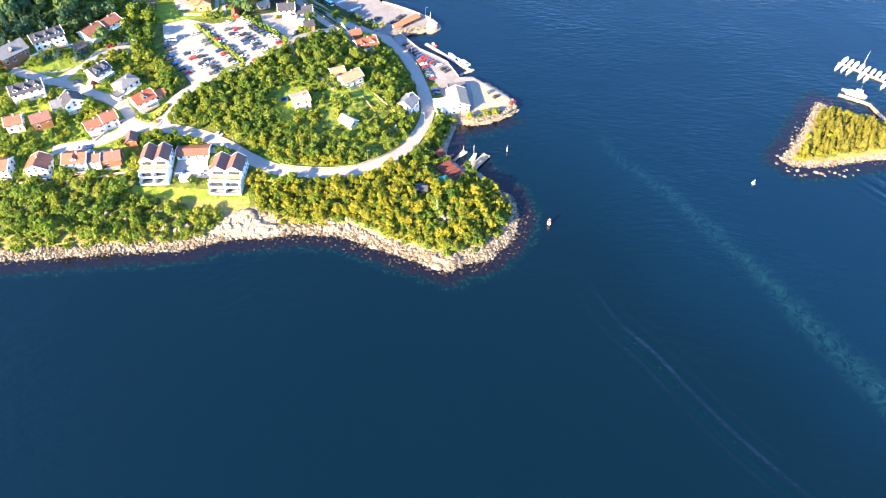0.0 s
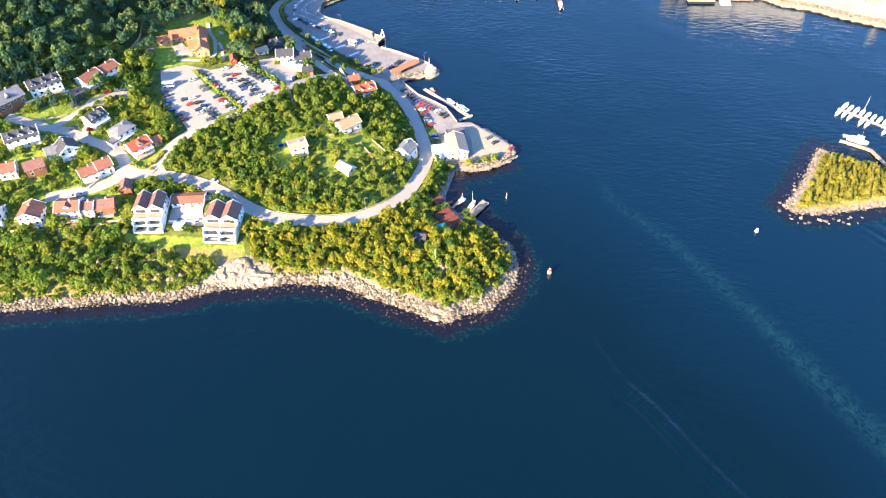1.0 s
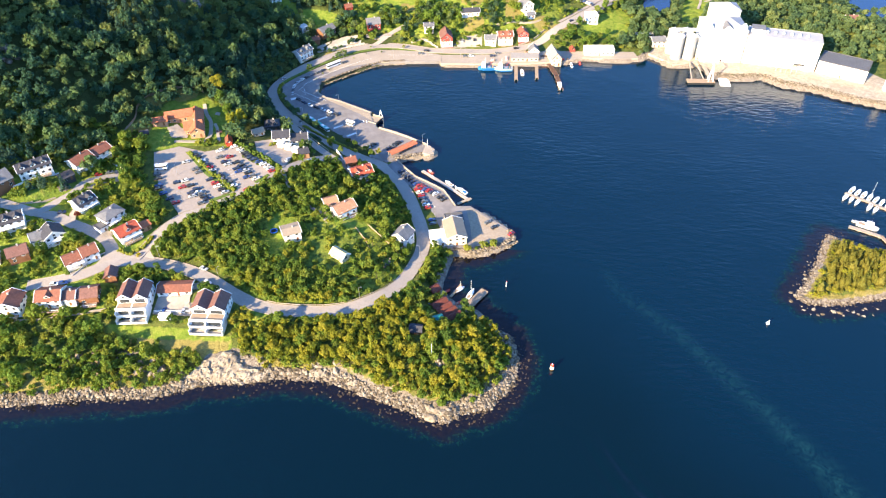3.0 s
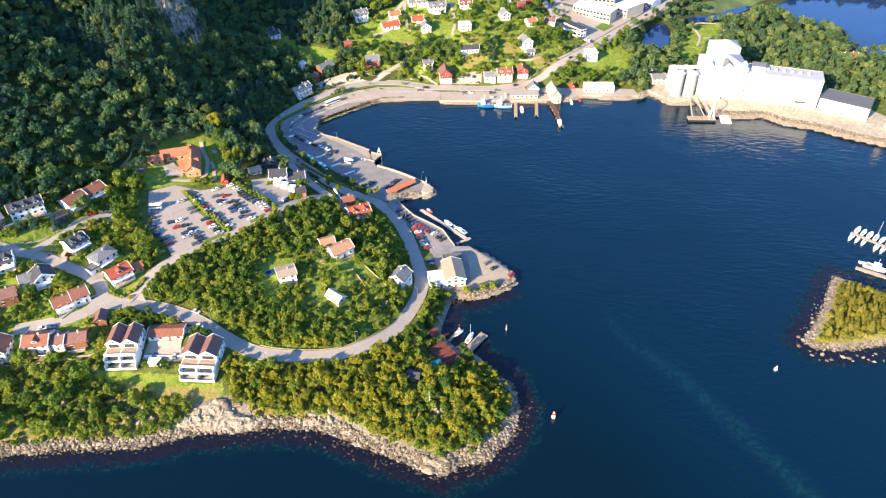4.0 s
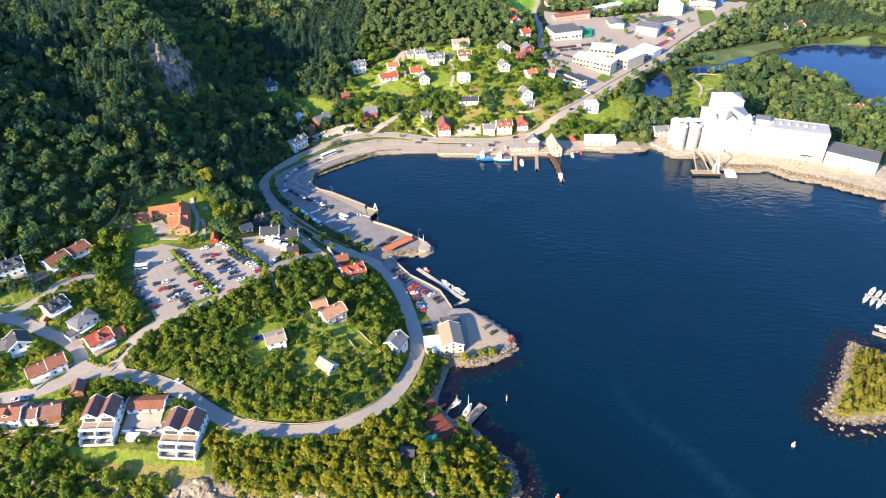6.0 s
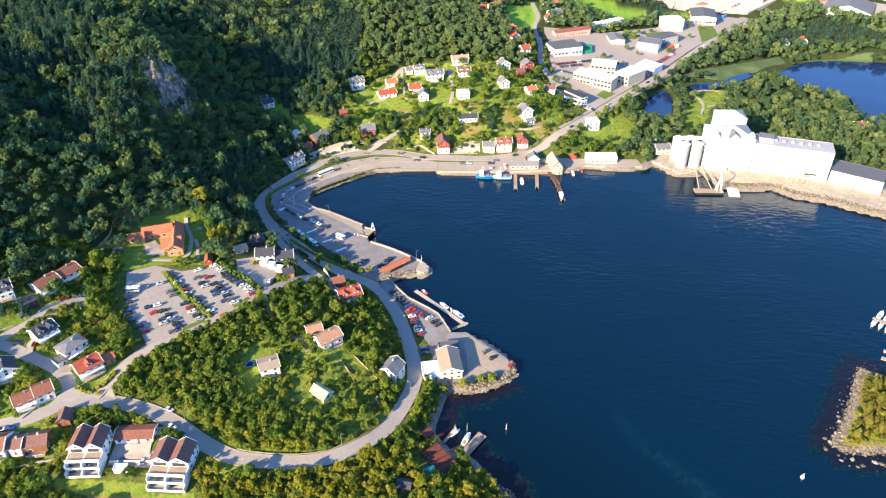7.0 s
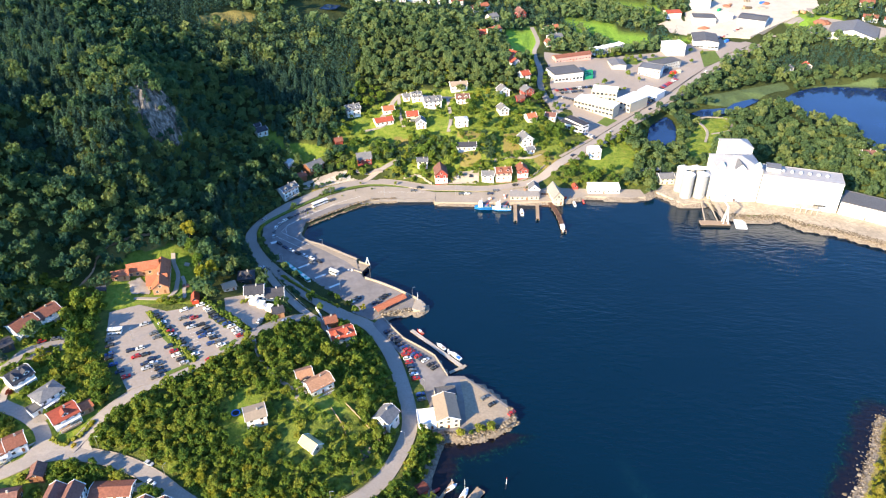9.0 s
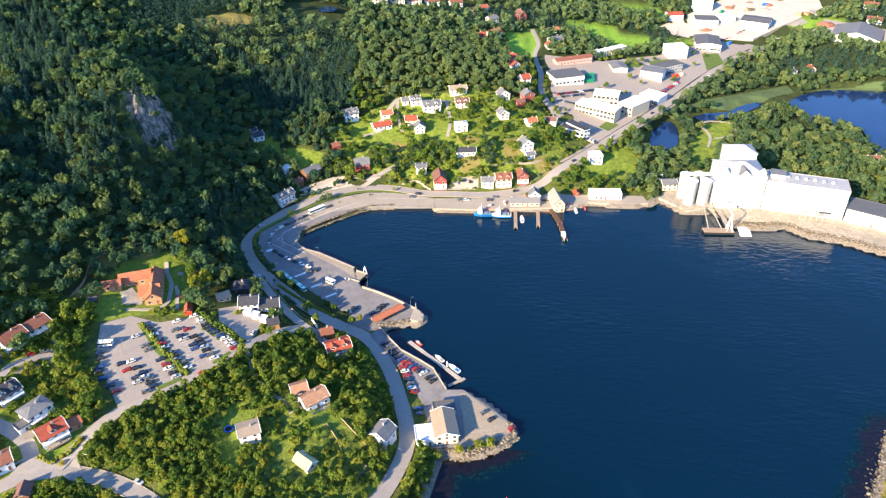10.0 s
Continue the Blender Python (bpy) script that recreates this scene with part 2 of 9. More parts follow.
def weed_rock_material():
    n = Nodes("wet_weedy_stone", 0.5, 0, 0.3)
    a = n.noise(1.4, 5, 0.7)
    n.color(n.ramp(n.math("ADD", n.math("MULTIPLY", a, 0.6), n.math("MULTIPLY", n.island(), 0.45)), [(0.3, (0.018, 0.011, 0.009)), (0.6, (0.05, 0.034, 0.018)), (0.9, (0.15, 0.115, 0.065))]))
    n.bump(a, 0.6, 0.2)
    return n.m


def water_material():
    """Sea: deep blue, weedy shallows along the shore, a milky streak of stirred water, wind ripples."""
    n = Nodes("sea_water", 0.12, 0, 0.66)
    n.b.inputs["IOR"].default_value = 1.33
    d = n.math("ADD", n.attr("shore"), n.math("MULTIPLY", n.math("SUBTRACT", n.noise(0.16, 4), 0.5), 9.0))
    speck = n.noise(0.55, 5, 0.7)
    # deep colour goes from dark to lighter blue along the bay tone
    open_sea = n.math("ADD", n.math("MULTIPLY", n.attr("bay_tone"), 0.75), n.math("MULTIPLY", n.math("SUBTRACT", n.noise(0.012, 3), 0.5), 0.5))
    deep = n.ramp(open_sea, [(0.1, (0.0, 0.0066, 0.0122)), (0.75, (0.0, 0.0112, 0.0262))])
    green = n.mix(n.ramp(speck, [(0.5, 0.0), (0.66, 1.0)]), (0.0005, 0.008, 0.015), (0.004, 0.034, 0.021))
    weed = n.mix(n.ramp(speck, [(0.4, 0.0), (0.75, 1.0)]), (0.004, 0.004, 0.009), (0.014, 0.010, 0.010))
    col = n.mix(n.ramp(n.math("MULTIPLY", d, 0.05), [(0.30, 0.0), (0.48, 1.0)]), weed, green)
    col = n.mix(n.ramp(n.math("MULTIPLY", d, 0.05), [(0.47, 0.0), (0.62, 1.0)]), col, deep)
    milk = n.math("MULTIPLY", n.math("MULTIPLY", n.attr("plume"), 0.55), n.ramp(n.noise(0.16, 7, 0.78, None, None, 2.2), [(0.42, 0.0), (0.78, 1.0)]))
    col = n.mix(milk, col, (0.024, 0.12, 0.115))
    n.color(col)
    calm = n.ramp(n.noise(0.014, 3), [(0.4, 0.24), (0.66, 1.15)])
    swell = n.noise(0.34, 2, 0.5, None, (0.42, 1.0, 1.0, 32))
    ripple = n.noise(0.95, 3, 0.6, None, (0.5, 1.0, 1.0, 18))
    cross = n.noise(0.5, 2, 0.5, None, (0.38, 1.0, 1.0, -46))
    w = n.attr("wake")
    ring = n.math("MULTIPLY", n.math("SINE", n.math("MULTIPLY", w, 1.15)), n.math("POWER", 2.718, n.math("MULTIPLY", n.math("ABSOLUTE", w), -0.22)))
    h = n.math("MULTIPLY", n.math("ADD", n.math("ADD", swell, n.math("MULTIPLY", cross, 0.5)), n.math("MULTIPLY", ripple, 0.3)), calm)
    broken = n.math("MULTIPLY", n.ramp(n.noise(0.05, 3), [(0.36, 0.6), (0.6, 1.0)]), n.attr("wash"))
    h = n.math("ADD", h, n.math("MULTIPLY", n.math("MULTIPLY", ring, broken), 1.7))
    n.bump(h, 0.36, 0.9)
    return n.m


def lake_material():
    n = Nodes("lake_water", 0.06, 0, 0.5)
    n.b.inputs["IOR"].default_value = 1.33
    n.color(n.ramp(n.noise(0.03, 3), [(0.3, (0.008, 0.022, 0.075)), (0.7, (0.012, 0.032, 0.105))]))
    n.bump(n.noise(0.7, 3), 0.08, 0.3)
    return n.m


def crag_material():
    n = Nodes("dark_cliff_rock", 0.9, 0, 0.15)
    a = n.noise(0.5, 6, 0.7, None, (1.0, 1.0, 0.3), 0.4)
    n.color(n.ramp(a, [(0.34, (0.035, 0.04, 0.026)), (0.48, (0.13, 0.115, 0.098)), (0.7, (0.36, 0.315, 0.275))]))
    n.bump(a, 0.8, 0.6)
    return n.m


CRAG_ROCK = crag_material()
GROUND, ROCK, WEED_ROCK, SEA, LAKE = ground_material(), rock_material(), weed_rock_material(), water_material(), lake_material()

# ---- mesh helpers ----
def np_mesh(name, verts, faces):
    """A mesh from arrays of corners and of triangles or quads."""
    me = bpy.data.meshes.new(name)
    verts, faces = np.asarray(verts, np.float32), np.asarray(faces, np.int32)
    k = faces.shape[1]
    me.vertices.add(len(verts))
    me.vertices.foreach_set("co", verts.ravel())
    me.loops.add(faces.size)
    me.loops.foreach_set("vertex_index", faces.ravel())
    me.polygons.add(len(faces))
    me.polygons.foreach_set("loop_start", np.arange(0, faces.size, k, dtype=np.int32))
    me.update(calc_edges=True)
    return me


def field(me, name, values):
    a = me.attributes.new(name, "FLOAT", "POINT")
    a.data.foreach_set("value", np.asarray(values, np.float32))


def smooth(me):
    me.polygons.foreach_set("use_smooth", np.ones(len(me.polygons), bool))
    return me


def mesh_of(name, bm, *materials):
    me = bpy.data.meshes.new(name)
    bm.normal_update()
    bm.to_mesh(me)
    bm.free()
    for m in materials:
        me.materials.append(m)
    return me


def part(name, bm, material, parent, label=""):
    """Links a bmesh, or a mesh that is shared, as one mesh object under a thing or a part."""
    me = bm if isinstance(bm, bpy.types.Mesh) else mesh_of(name, bm, material)
    ob = new(name, me)
    ob.parent = parent
    return tagged(ob, label)


def thing(name, m, label, category, group="", kind=""):
    ob = new(name)
    ob.matrix_world = m
    ob.empty_display_size = 0.5
    return tagged(ob, label, category, group, kind)


def box(bm, x0, x1, y0, y1, z0, z1, slot=0):
    v = [bm.verts.new(p) for p in ((x0, y0, z0), (x1, y0, z0), (x1, y1, z0), (x0, y1, z0), (x0, y0, z1), (x1, y0, z1), (x1, y1, z1), (x0, y1, z1))]
    for q in ((3, 2, 1, 0), (4, 5, 6, 7), (0, 1, 5, 4), (1, 2, 6, 5), (2, 3, 7, 6), (3, 0, 4, 7)):
        bm.faces.new([v[i] for i in q]).material_index = slot
    return bm


def cuboid(x0, x1, y0, y1, z0, z1, bevel=0.0):
    bm = box(bmesh.new(), x0, x1, y0, y1, z0, z1)
    if bevel:
        bmesh.ops.bevel(bm, geom=bm.edges[:], offset=bevel, segments=1, affect="EDGES")
    return bm


def prism(loop, z0, z1):
    """An upright block on a plan; z0 and z1 may be numbers, or a list of heights for the top."""
    bm = bmesh.new()
    tops = z1 if isinstance(z1, (list, np.ndarray)) else [z1] * len(loop)
    lo = [bm.verts.new((x, y, z0)) for x, y in loop]
    hi = [bm.verts.new((x, y, z)) for (x, y), z in zip(loop, tops)]
    n = len(loop)
    for i in range(n):
        bm.faces.new((lo[i], lo[(i + 1) % n], hi[(i + 1) % n], hi[i]))
    for a, b, c in geometry.tessellate_polygon([[Vector((x, y, 0)) for x, y in loop]]):
        bm.faces.new((hi[a], hi[b], hi[c]))
        bm.faces.new((lo[c], lo[b], lo[a]))
    bmesh.ops.recalc_face_normals(bm, faces=bm.faces[:])
    return bm


def tube(bm, a, b, r0, r1=None, n=8):
    """A round bar from a to b."""
    a, b = Vector(a), Vector(b)
    q = (b - a).to_track_quat("Z", "Y")
    r1 = r0 if r1 is None else r1
    rings = []
    for p, r in ((a, r0), (b, r1)):
        rings.append([bm.verts.new(p + q @ Vector((r * math.cos(2 * math.pi * i / n), r * math.sin(2 * math.pi * i / n), 0))) for i in range(n)])
    for i in range(n):
        bm.faces.new((rings[0][i], rings[0][(i + 1) % n], rings[1][(i + 1) % n], rings[1][i]))
    bm.faces.new(rings[0][::-1])
    bm.faces.new(rings[1])
    return bm


def bar(a, b, r0, r1=None, n=8):
    return tube(bmesh.new(), a, b, r0, r1, n)


# ---- lie of the land ----
# shoreline of the mainland: rocky south shore, boathouse cove, harbour, north quay, mill
SOUTH_SHORE = [(-1500, 150), (-420, 185), (-290, 192), (-201, 199), (-187, 201), (-170, 203), (-156, 205), (-141, 206), (-127, 208), (-118, 212), (-113, 214),
               (-106, 215), (-95, 216), (-86, 218), (-81, 219), (-69, 219), (-56, 218), (-45, 213), (-32, 208), (-21, 204), (-14, 201),
               (-7, 199), (-1, 204), (10, 206), (16, 213), (21, 219), (23, 227), (24, 235), (21, 246), (16, 250), (6, 263)]
COVE_SHORE = [(-4, 267), (-12, 276), (-10, 287), (-8, 297), (-7, 303), (4, 301), (16, 306), (25, 313), (23, 321), (14, 332), (2, 341),
              (-7.4, 340.6), (-9.8, 345.5), (-14.5, 354.6), (-20.5, 359.6), (-31.8, 367.8), (-38.5, 376.3), (-44.5, 384.6), (-37, 388.5), (-30, 390.4), (-24.6, 389), (-21.2, 391.4), (-21.2, 396), (-25, 401), (-40.5, 411.2), (-50, 416.4),
              (-58.6, 420.4), (-61.6, 425), (-66.4, 440.6), (-80, 448.4), (-91, 455.2), (-100, 458.8), (-105, 463.2), (-107.6, 467.4), (-107.2, 473), (-106.6, 480.5), (-99, 488), (-88.6, 497.4)]
NORTH_SHORE = [(-75, 508.6), (-67, 512.2), (-51, 514.6), (-24, 516), (-22, 511), (4, 511), (65, 515), (81, 522), (108, 520), (123, 522), (132, 529),
               (137, 522), (145, 512), (164, 515), (173, 497), (186, 494), (205, 496), (216, 486), (234, 480), (255, 467), (330, 432), (420, 380), (1500, 200)]
MAINLAND = SOUTH_SHORE + COVE_SHORE + NORTH_SHORE + [(2600, 200), (2600, 4200), (-2600, 4200), (-2600, 150)]
ISLET = [(191, 325), (185.5, 318), (180.5, 308), (173, 296.5), (166.5, 287), (158.5, 277.5), (163, 272.5), (172, 272), (184, 274), (196, 276.5), (208, 279.5), (240, 281), (262, 288), (258, 305), (232, 311), (217, 311), (201, 319.5)]
# spot heights of the ground; those of the unseen western rises are invented
HEIGHTS_NEAR = [(-112, 290, 15), (-167, 280, 16.7), (-176, 359, 21.6), (-110, 354, 17.6), (-141, 311, 18.5), (-70, 252, 7.9), (-22, 315, 6.5), (-64, 285, 10.6),
                (-87, 297, 12.3), (-63, 310, 13.2), (-58, 350, 7.9), (-180, 267, 16.7), (-200, 284, 20.2), (-211, 356, 26.4), (-132, 264, 11.9), (-143, 234, 5.5),
                (-114, 229, 4.8), (-172, 401, 22), (-112, 381, 16.7), (-141, 378, 19.4), (-94, 414, 4.5), (-84, 378, 10.6), (-40, 233, 6.2), (-9, 231, 7),
                (9, 231, 4.4), (-35, 273, 6.2), (-26, 255, 5.3), (-185, 233, 8.8), (-106, 273, 12.3), (-53, 264, 7.9)]
HEIGHTS_HILL = [(-212, 527, 78), (-217, 512, 83), (-206, 519, 73), (-188, 506, 50), (-194, 491, 53), (-210, 463, 70), (-238, 497, 90), (-225, 479, 81), (-203, 448, 54), (-217, 424, 54), (-241, 407, 60), (-269, 469, 90), (-227, 388, 46),
                (-178, 468, 36), (-179, 441, 33), (-179, 550, 33), (-196, 591, 44), (-220, 620, 64), (-182, 629, 50), (-261, 460, 77), (-198, 437, 41), (-169, 443, 27), (-163, 527, 29), (-120, 590, 32.6), (-172, 615, 46.6), (-220, 530, 80), (-269, 511, 87),
                (-246, 511, 96), (-226, 598, 64), (-238, 429, 61), (-212, 393, 35), (-157, 570, 24), (-134, 492, 10.6), (-123, 440, 7),
                # western rises out of view, heights set so that they shade the gully
                (-308, 352, 66), (-320, 425, 116), (-287, 402, 92), (-300, 470, 94), (-256, 440, 72), (-352, 528, 100), (-308, 616, 106), (-132, 704, 62), (-264, 748, 100), (-396, 792, 130), (-176, 968, 70),
                (-528, 528, 118), (-352, 290, 44), (-264, 264, 25), (-290, 229, 14)]
HEIGHTS_TOWN = [(-83, 545, 6.5), (-118, 530, 5), (-100, 540, 6), (-60, 550, 7), (-138, 470, 5), (-128, 505, 5), (-18, 539, 4.4), (-95, 605, 22), (-69, 597, 19.4), (-26, 624, 22), (-6, 591, 21), (40, 575, 15), (-2, 566, 14), (92, 572, 7.9),
                (70, 553, 7), (87, 618, 13), (113, 626, 12.3), (191, 597, 5.3), (-44, 528, 3.5), (22, 532, 3.5), (-112, 513, 4.2), (88, 537, 2.6), (176, 563, 4.4),
                (264, 563, 4.4), (352, 546, 4.4), (158, 634, 5.3), (264, 792, 7), (308, 660, 5), (141, 581, 5.3), (0, 704, 40), (53, 748, 26), (132, 792, 19),
                (0, 880, 40), (220, 968, 22), (396, 880, 22)]
HEIGHTS_FAR = [(0, 1232, 53), (440, 704, 13), (616, 616, 26), (528, 1232, 53), (-900, 700, 150), (-700, 1400, 170), (900, 900, 60), (0, 2200, 120), (-2000, 2500, 200), (2000, 2500, 120)]
QUAY_Z = 2.2


def densify(loop, step, closed=True):
    out, n = [], len(loop)
    for i in range(n if closed else n - 1):
        a, b = np.array(loop[i], float), np.array(loop[(i + 1) % n], float)
        m = max(1, int(np.hypot(*(b - a)) / step))
        out += [tuple(a + (b - a) * j / m) for j in range(m)]
    return out if closed else out + [tuple(map(float, loop[-1]))]


def inside(P, loop):
    """True for each row of P that lies in the closed loop."""
    x, y = P[:, 0], P[:, 1]
    res = np.zeros(len(P), bool)
    n = len(loop)
    for i in range(n):
        (x0, y0), (x1, y1) = loop[i], loop[(i + 1) % n]
        if y0 != y1:
            res ^= ((y0 > y) != (y1 > y)) & (x < (x1 - x0) * (y - y0) / (y1 - y0) + x0)
    return res


def reach(P, loop, closed=True):
    """The distance of each row of P from the line."""
    best = np.full(len(P), 1e9)
    n = len(loop)
    for i in range(n if closed else n - 1):
        a, b = np.array(loop[i], float), np.array(loop[(i + 1) % n], float)
        ab = b - a
        s = np.clip(((P - a) @ ab) / max(ab @ ab, 1e-9), 0, 1)
        best = np.minimum(best, np.hypot(*(P - a - s[:, None] * ab).T))
    return best


def offshore(P):
    """Signed distance from the shore, positive on land."""
    d1 = reach(P, MAINLAND)
    d2 = reach(P, ISLET)
    return np.maximum(np.where(inside(P, MAINLAND), d1, -d1), np.where(inside(P, ISLET), d2, -d2))


_knots = np.array(HEIGHTS_NEAR + HEIGHTS_HILL + HEIGHTS_TOWN + HEIGHTS_FAR +
                  [(x, y, 1.0) for x, y in densify((SOUTH_SHORE + COVE_SHORE + NORTH_SHORE)[1:-1], 22, False)] +
                  [(x, y, 0.8) for x, y in densify(ISLET, 15)] + [(190, 290, 4.0), (212, 292, 4.5), (235, 293, 4)], float)
_r = np.hypot(*(_knots[:, None, :2] - _knots[None, :, :2]).transpose(2, 0, 1))
_weights = np.linalg.solve(np.vstack([np.hstack([_r + np.eye(len(_r)) * -1.5, np.ones((len(_r), 1))]), np.append(np.ones(len(_r)), 0)]), np.append(_knots[:, 2], 0))


def broad_heights(P):
    z = np.full(len(P), _weights[-1])
    for (x, y, _), w in zip(_knots, _weights):
        z += w * np.hypot(P[:, 0] - x, P[:, 1] - y)
    return z


# the crag's knoll, its wooded spur and the gully behind it
KNOLL = np.array([(-210, 525, 78), (-200, 511, 70), (-200, 499, 60), (-209, 503, 76), (-194, 520, 60), (-211, 462, 63), (-222, 482, 74), (-240, 511, 82), (-273, 517, 94), (-235, 541, 87),
                  (-236, 442, 58), (-168, 507, 28), (-163, 426, 25), (-256, 497, 75), (-180, 490, 33), (-184, 462, 33), (-186, 535, 43), (-222, 520, 84), (-255, 460, 70)], float)
KNOLL_SPAN = 17.0
_r = np.hypot(*(KNOLL[:, None, :2] - KNOLL[None, :, :2]).transpose(2, 0, 1))
_knoll_weights = np.linalg.solve(np.exp(-(_r / KNOLL_SPAN) ** 2) + 0.08 * np.eye(len(KNOLL)), KNOLL[:, 2] - broad_heights(KNOLL[:, :2]))


def raw_heights(P):
    z = broad_heights(P)
    for (x, y, _), w in zip(KNOLL, _knoll_weights):
        z += w * np.exp(-((P[:, 0] - x) ** 2 + (P[:, 1] - y) ** 2) / KNOLL_SPAN ** 2)
    return z


# ---- roads, yards and quays on the plan ----
ROAD_SHORE = [(-205, 256), (-191.7, 260.1), (-180.8, 264.7), (-171.5, 272), (-160.9, 274.8), (-147.8, 274.6), (-135, 272), (-121.5, 266.5), (-109.4, 259.6), (-96.6, 253.9), (-83.7, 251.9),
              (-66.3, 252.1), (-54.4, 255.1), (-45.2, 260.3), (-36.1, 268.2), (-29.9, 278.2), (-25.3, 292), (-23.2, 303.4), (-24.1, 315.6), (-28.6, 331.8), (-36, 352.6), (-45.5, 369.6),
              (-53.6, 378.6), (-66.2, 385), (-79.8, 393.5), (-95.3, 405.5)]
ROAD_HARBOUR = [(-95.3, 405.5), (-108, 416.5), (-117, 425.5), (-126.4, 436.5), (-134.2, 449.6), (-138.2, 461.5), (-137.8, 472.6), (-133.7, 484.5), (-124, 501.1), (-115.8, 510.2), (-106.3, 520.6), (-94.6, 529), (-82.4, 535.5), (-71, 538), (-58, 537.8), (-44.5, 535), (-30.9, 531.5),
                (-12.4, 530.9), (11.3, 530.9), (35.1, 537.3), (51.3, 545.2), (62.1, 556.9), (78, 574), (97.4, 596.5), (124.2, 630.1), (147.8, 658.8), (173.3, 690.7), (202.1, 729.9),
                (250.8, 794.6), (297.9, 843), (339.8, 884.8), (382, 921.2), (424.1, 951.9), (520, 1010)]
ROAD_PARK = [(-161.2, 276.6), (-157.9, 285.2), (-154.4, 294.3), (-148.2, 304.1), (-139.8, 312.7), (-128.6, 322.5), (-117.8, 336), (-108.7, 347.4), (-101.6, 355.4), (-91.9, 366), (-81.7, 373.5)]
ROAD_UPPER = [(-81.7, 373.5), (-88.7, 380.1), (-99, 391.6), (-111.3, 408), (-124.1, 427.5)]
ROAD_RAMP = [(-81.7, 373.5), (-75.1, 369.6), (-67, 361.5)]
ROAD_HOMES = [(-168.3, 274.7), (-173.1, 280.1), (-177.5, 285.8), (-186.1, 290.8), (-196.4, 294.2), (-209.2, 298.7), (-218.8, 298.9), (-240, 302)]
ROAD_TERRACE = [(-216.6, 300), (-212.1, 307.8), (-206.4, 316.2), (-204.8, 325.2), (-198.6, 330.6), (-190.1, 334.6)]
ROAD_HILLSIDE = [(-77, 538.5), (-66, 549), (-55, 560)]
ROAD_FARM = [(73, 640), (62, 660), (58, 690), (60, 720), (57, 760), (62, 790), (58, 830)]
DRIVE_WHITE = [(-183, 289.6), (-181.5, 296), (-181, 303)]
DRIVE_DARK = [(-199, 295.3), (-201, 303), (-198.5, 311)]
DRIVE_HILL = [(-103, 347), (-97, 335), (-88.1, 324.7), (-82, 320.5), (-77.5, 317.5)]
LANE_FLATS = [(-121, 264.5), (-127, 262.5), (-134, 262)]
ROAD_VILLAGE = [(-73, 605), (-68, 618), (-60, 640), (-46, 641), (-20, 641), (0, 641)]
ROADS = {"shore_road": (ROAD_SHORE, 6.6), "harbour_road": (ROAD_HARBOUR, 7.2), "park_road": (ROAD_PARK, 5.6), "upper_road": (ROAD_UPPER, 4.2), "ramp": (ROAD_RAMP, 4.0),
         "homes_road": (ROAD_HOMES, 6.0), "terrace_road": (ROAD_TERRACE, 4.8), "hillside_road": (ROAD_HILLSIDE, 4.5), "farm_road": (ROAD_FARM, 4.0), "village_road": (ROAD_VILLAGE, 3.6), "white_drive": (DRIVE_WHITE, 5.0), "dark_drive": (DRIVE_DARK, 3.6), "hill_drive": (DRIVE_HILL, 1.8), "flats_lane": (LANE_FLATS, 4.0)}
LOT = [(-179.7, 359.2), (-167.4, 366.5), (-151.9, 363), (-139.3, 368.2), (-134, 369.5), (-106.6, 350.9), (-124, 327.5), (-139.8, 314), (-149.3, 308), (-164.8, 327.8), (-173.4, 341)]
YARD = [(-127, 377.5), (-117.7, 382.7), (-102.6, 376.1), (-103, 361.7), (-105, 354.4), (-123.3, 367.6)]
CONDO_YARD = [(-143.5, 246.5), (-126, 246.5), (-126, 262), (-143.5, 262)]
QUAY_SOUTH = [(-45, 384), (-39, 376), (-32.2, 367.4), (-20.8, 359.2), (-14.8, 354.3), (-10.1, 345), (-7.6, 340.2), (0.7, 340.6), (22.4, 320.7), (23.6, 313.6), (1.7, 305.5), (-5.7, 305.2), (-18.6, 303.3), (-19.5, 318.6), (-30.7, 353.4), (-44, 370.8), (-49.5, 378.5)]
QUAY_FERRY = [(-132.6, 465), (-128.4, 455), (-122.2, 443), (-111.5, 429.5), (-87.6, 407.8), (-67.1, 390.5), (-50, 381.5), (-45.3, 386.5), (-36, 391.2), (-27.5, 393), (-25.4, 398.6), (-27.5, 400.8), (-41.2, 410), (-50.4, 415.2), (-59.6, 419.4), (-63.4, 425.4), (-67.4, 438.6), (-80.6, 447.2), (-91.5, 454), (-100.5, 457.6), (-105.9, 462.2), (-108.7, 466.9),
              (-108.6, 474), (-107.6, 480.6), (-99.6, 489.5), (-89.5, 498.8), (-76, 508.4), (-67.5, 511.4), (-51, 513.6), (-24.1, 514.8), (-24, 524.5), (-41, 530), (-57.9, 531.8), (-71.4, 531.6), (-87.6, 525), (-104, 514), (-120.8, 496.2), (-131.2, 482), (-134, 472.3)]
QUAY_NORTH = [(-23.8, 511.3), (3.8, 511.2), (65, 515.8), (81, 523), (108, 521), (122, 523), (120, 533), (66.3, 533), (51, 540), (35, 532.6), (11.4, 526), (-24, 524.6)]
MILL_YARD = [(130, 530), (137, 523), (145.5, 513), (164, 516), (174, 500), (205, 500), (216, 490), (234, 483), (256, 470), (300, 448), (305, 470), (270, 520), (215, 560), (150, 560)]
SHOPS = [(64, 645), (60, 690), (62, 765), (120, 762), (180, 790), (235, 835), (300, 880), (330, 880), (250, 800), (200, 735), (170, 693), (122, 634), (95, 600), (75, 612)]
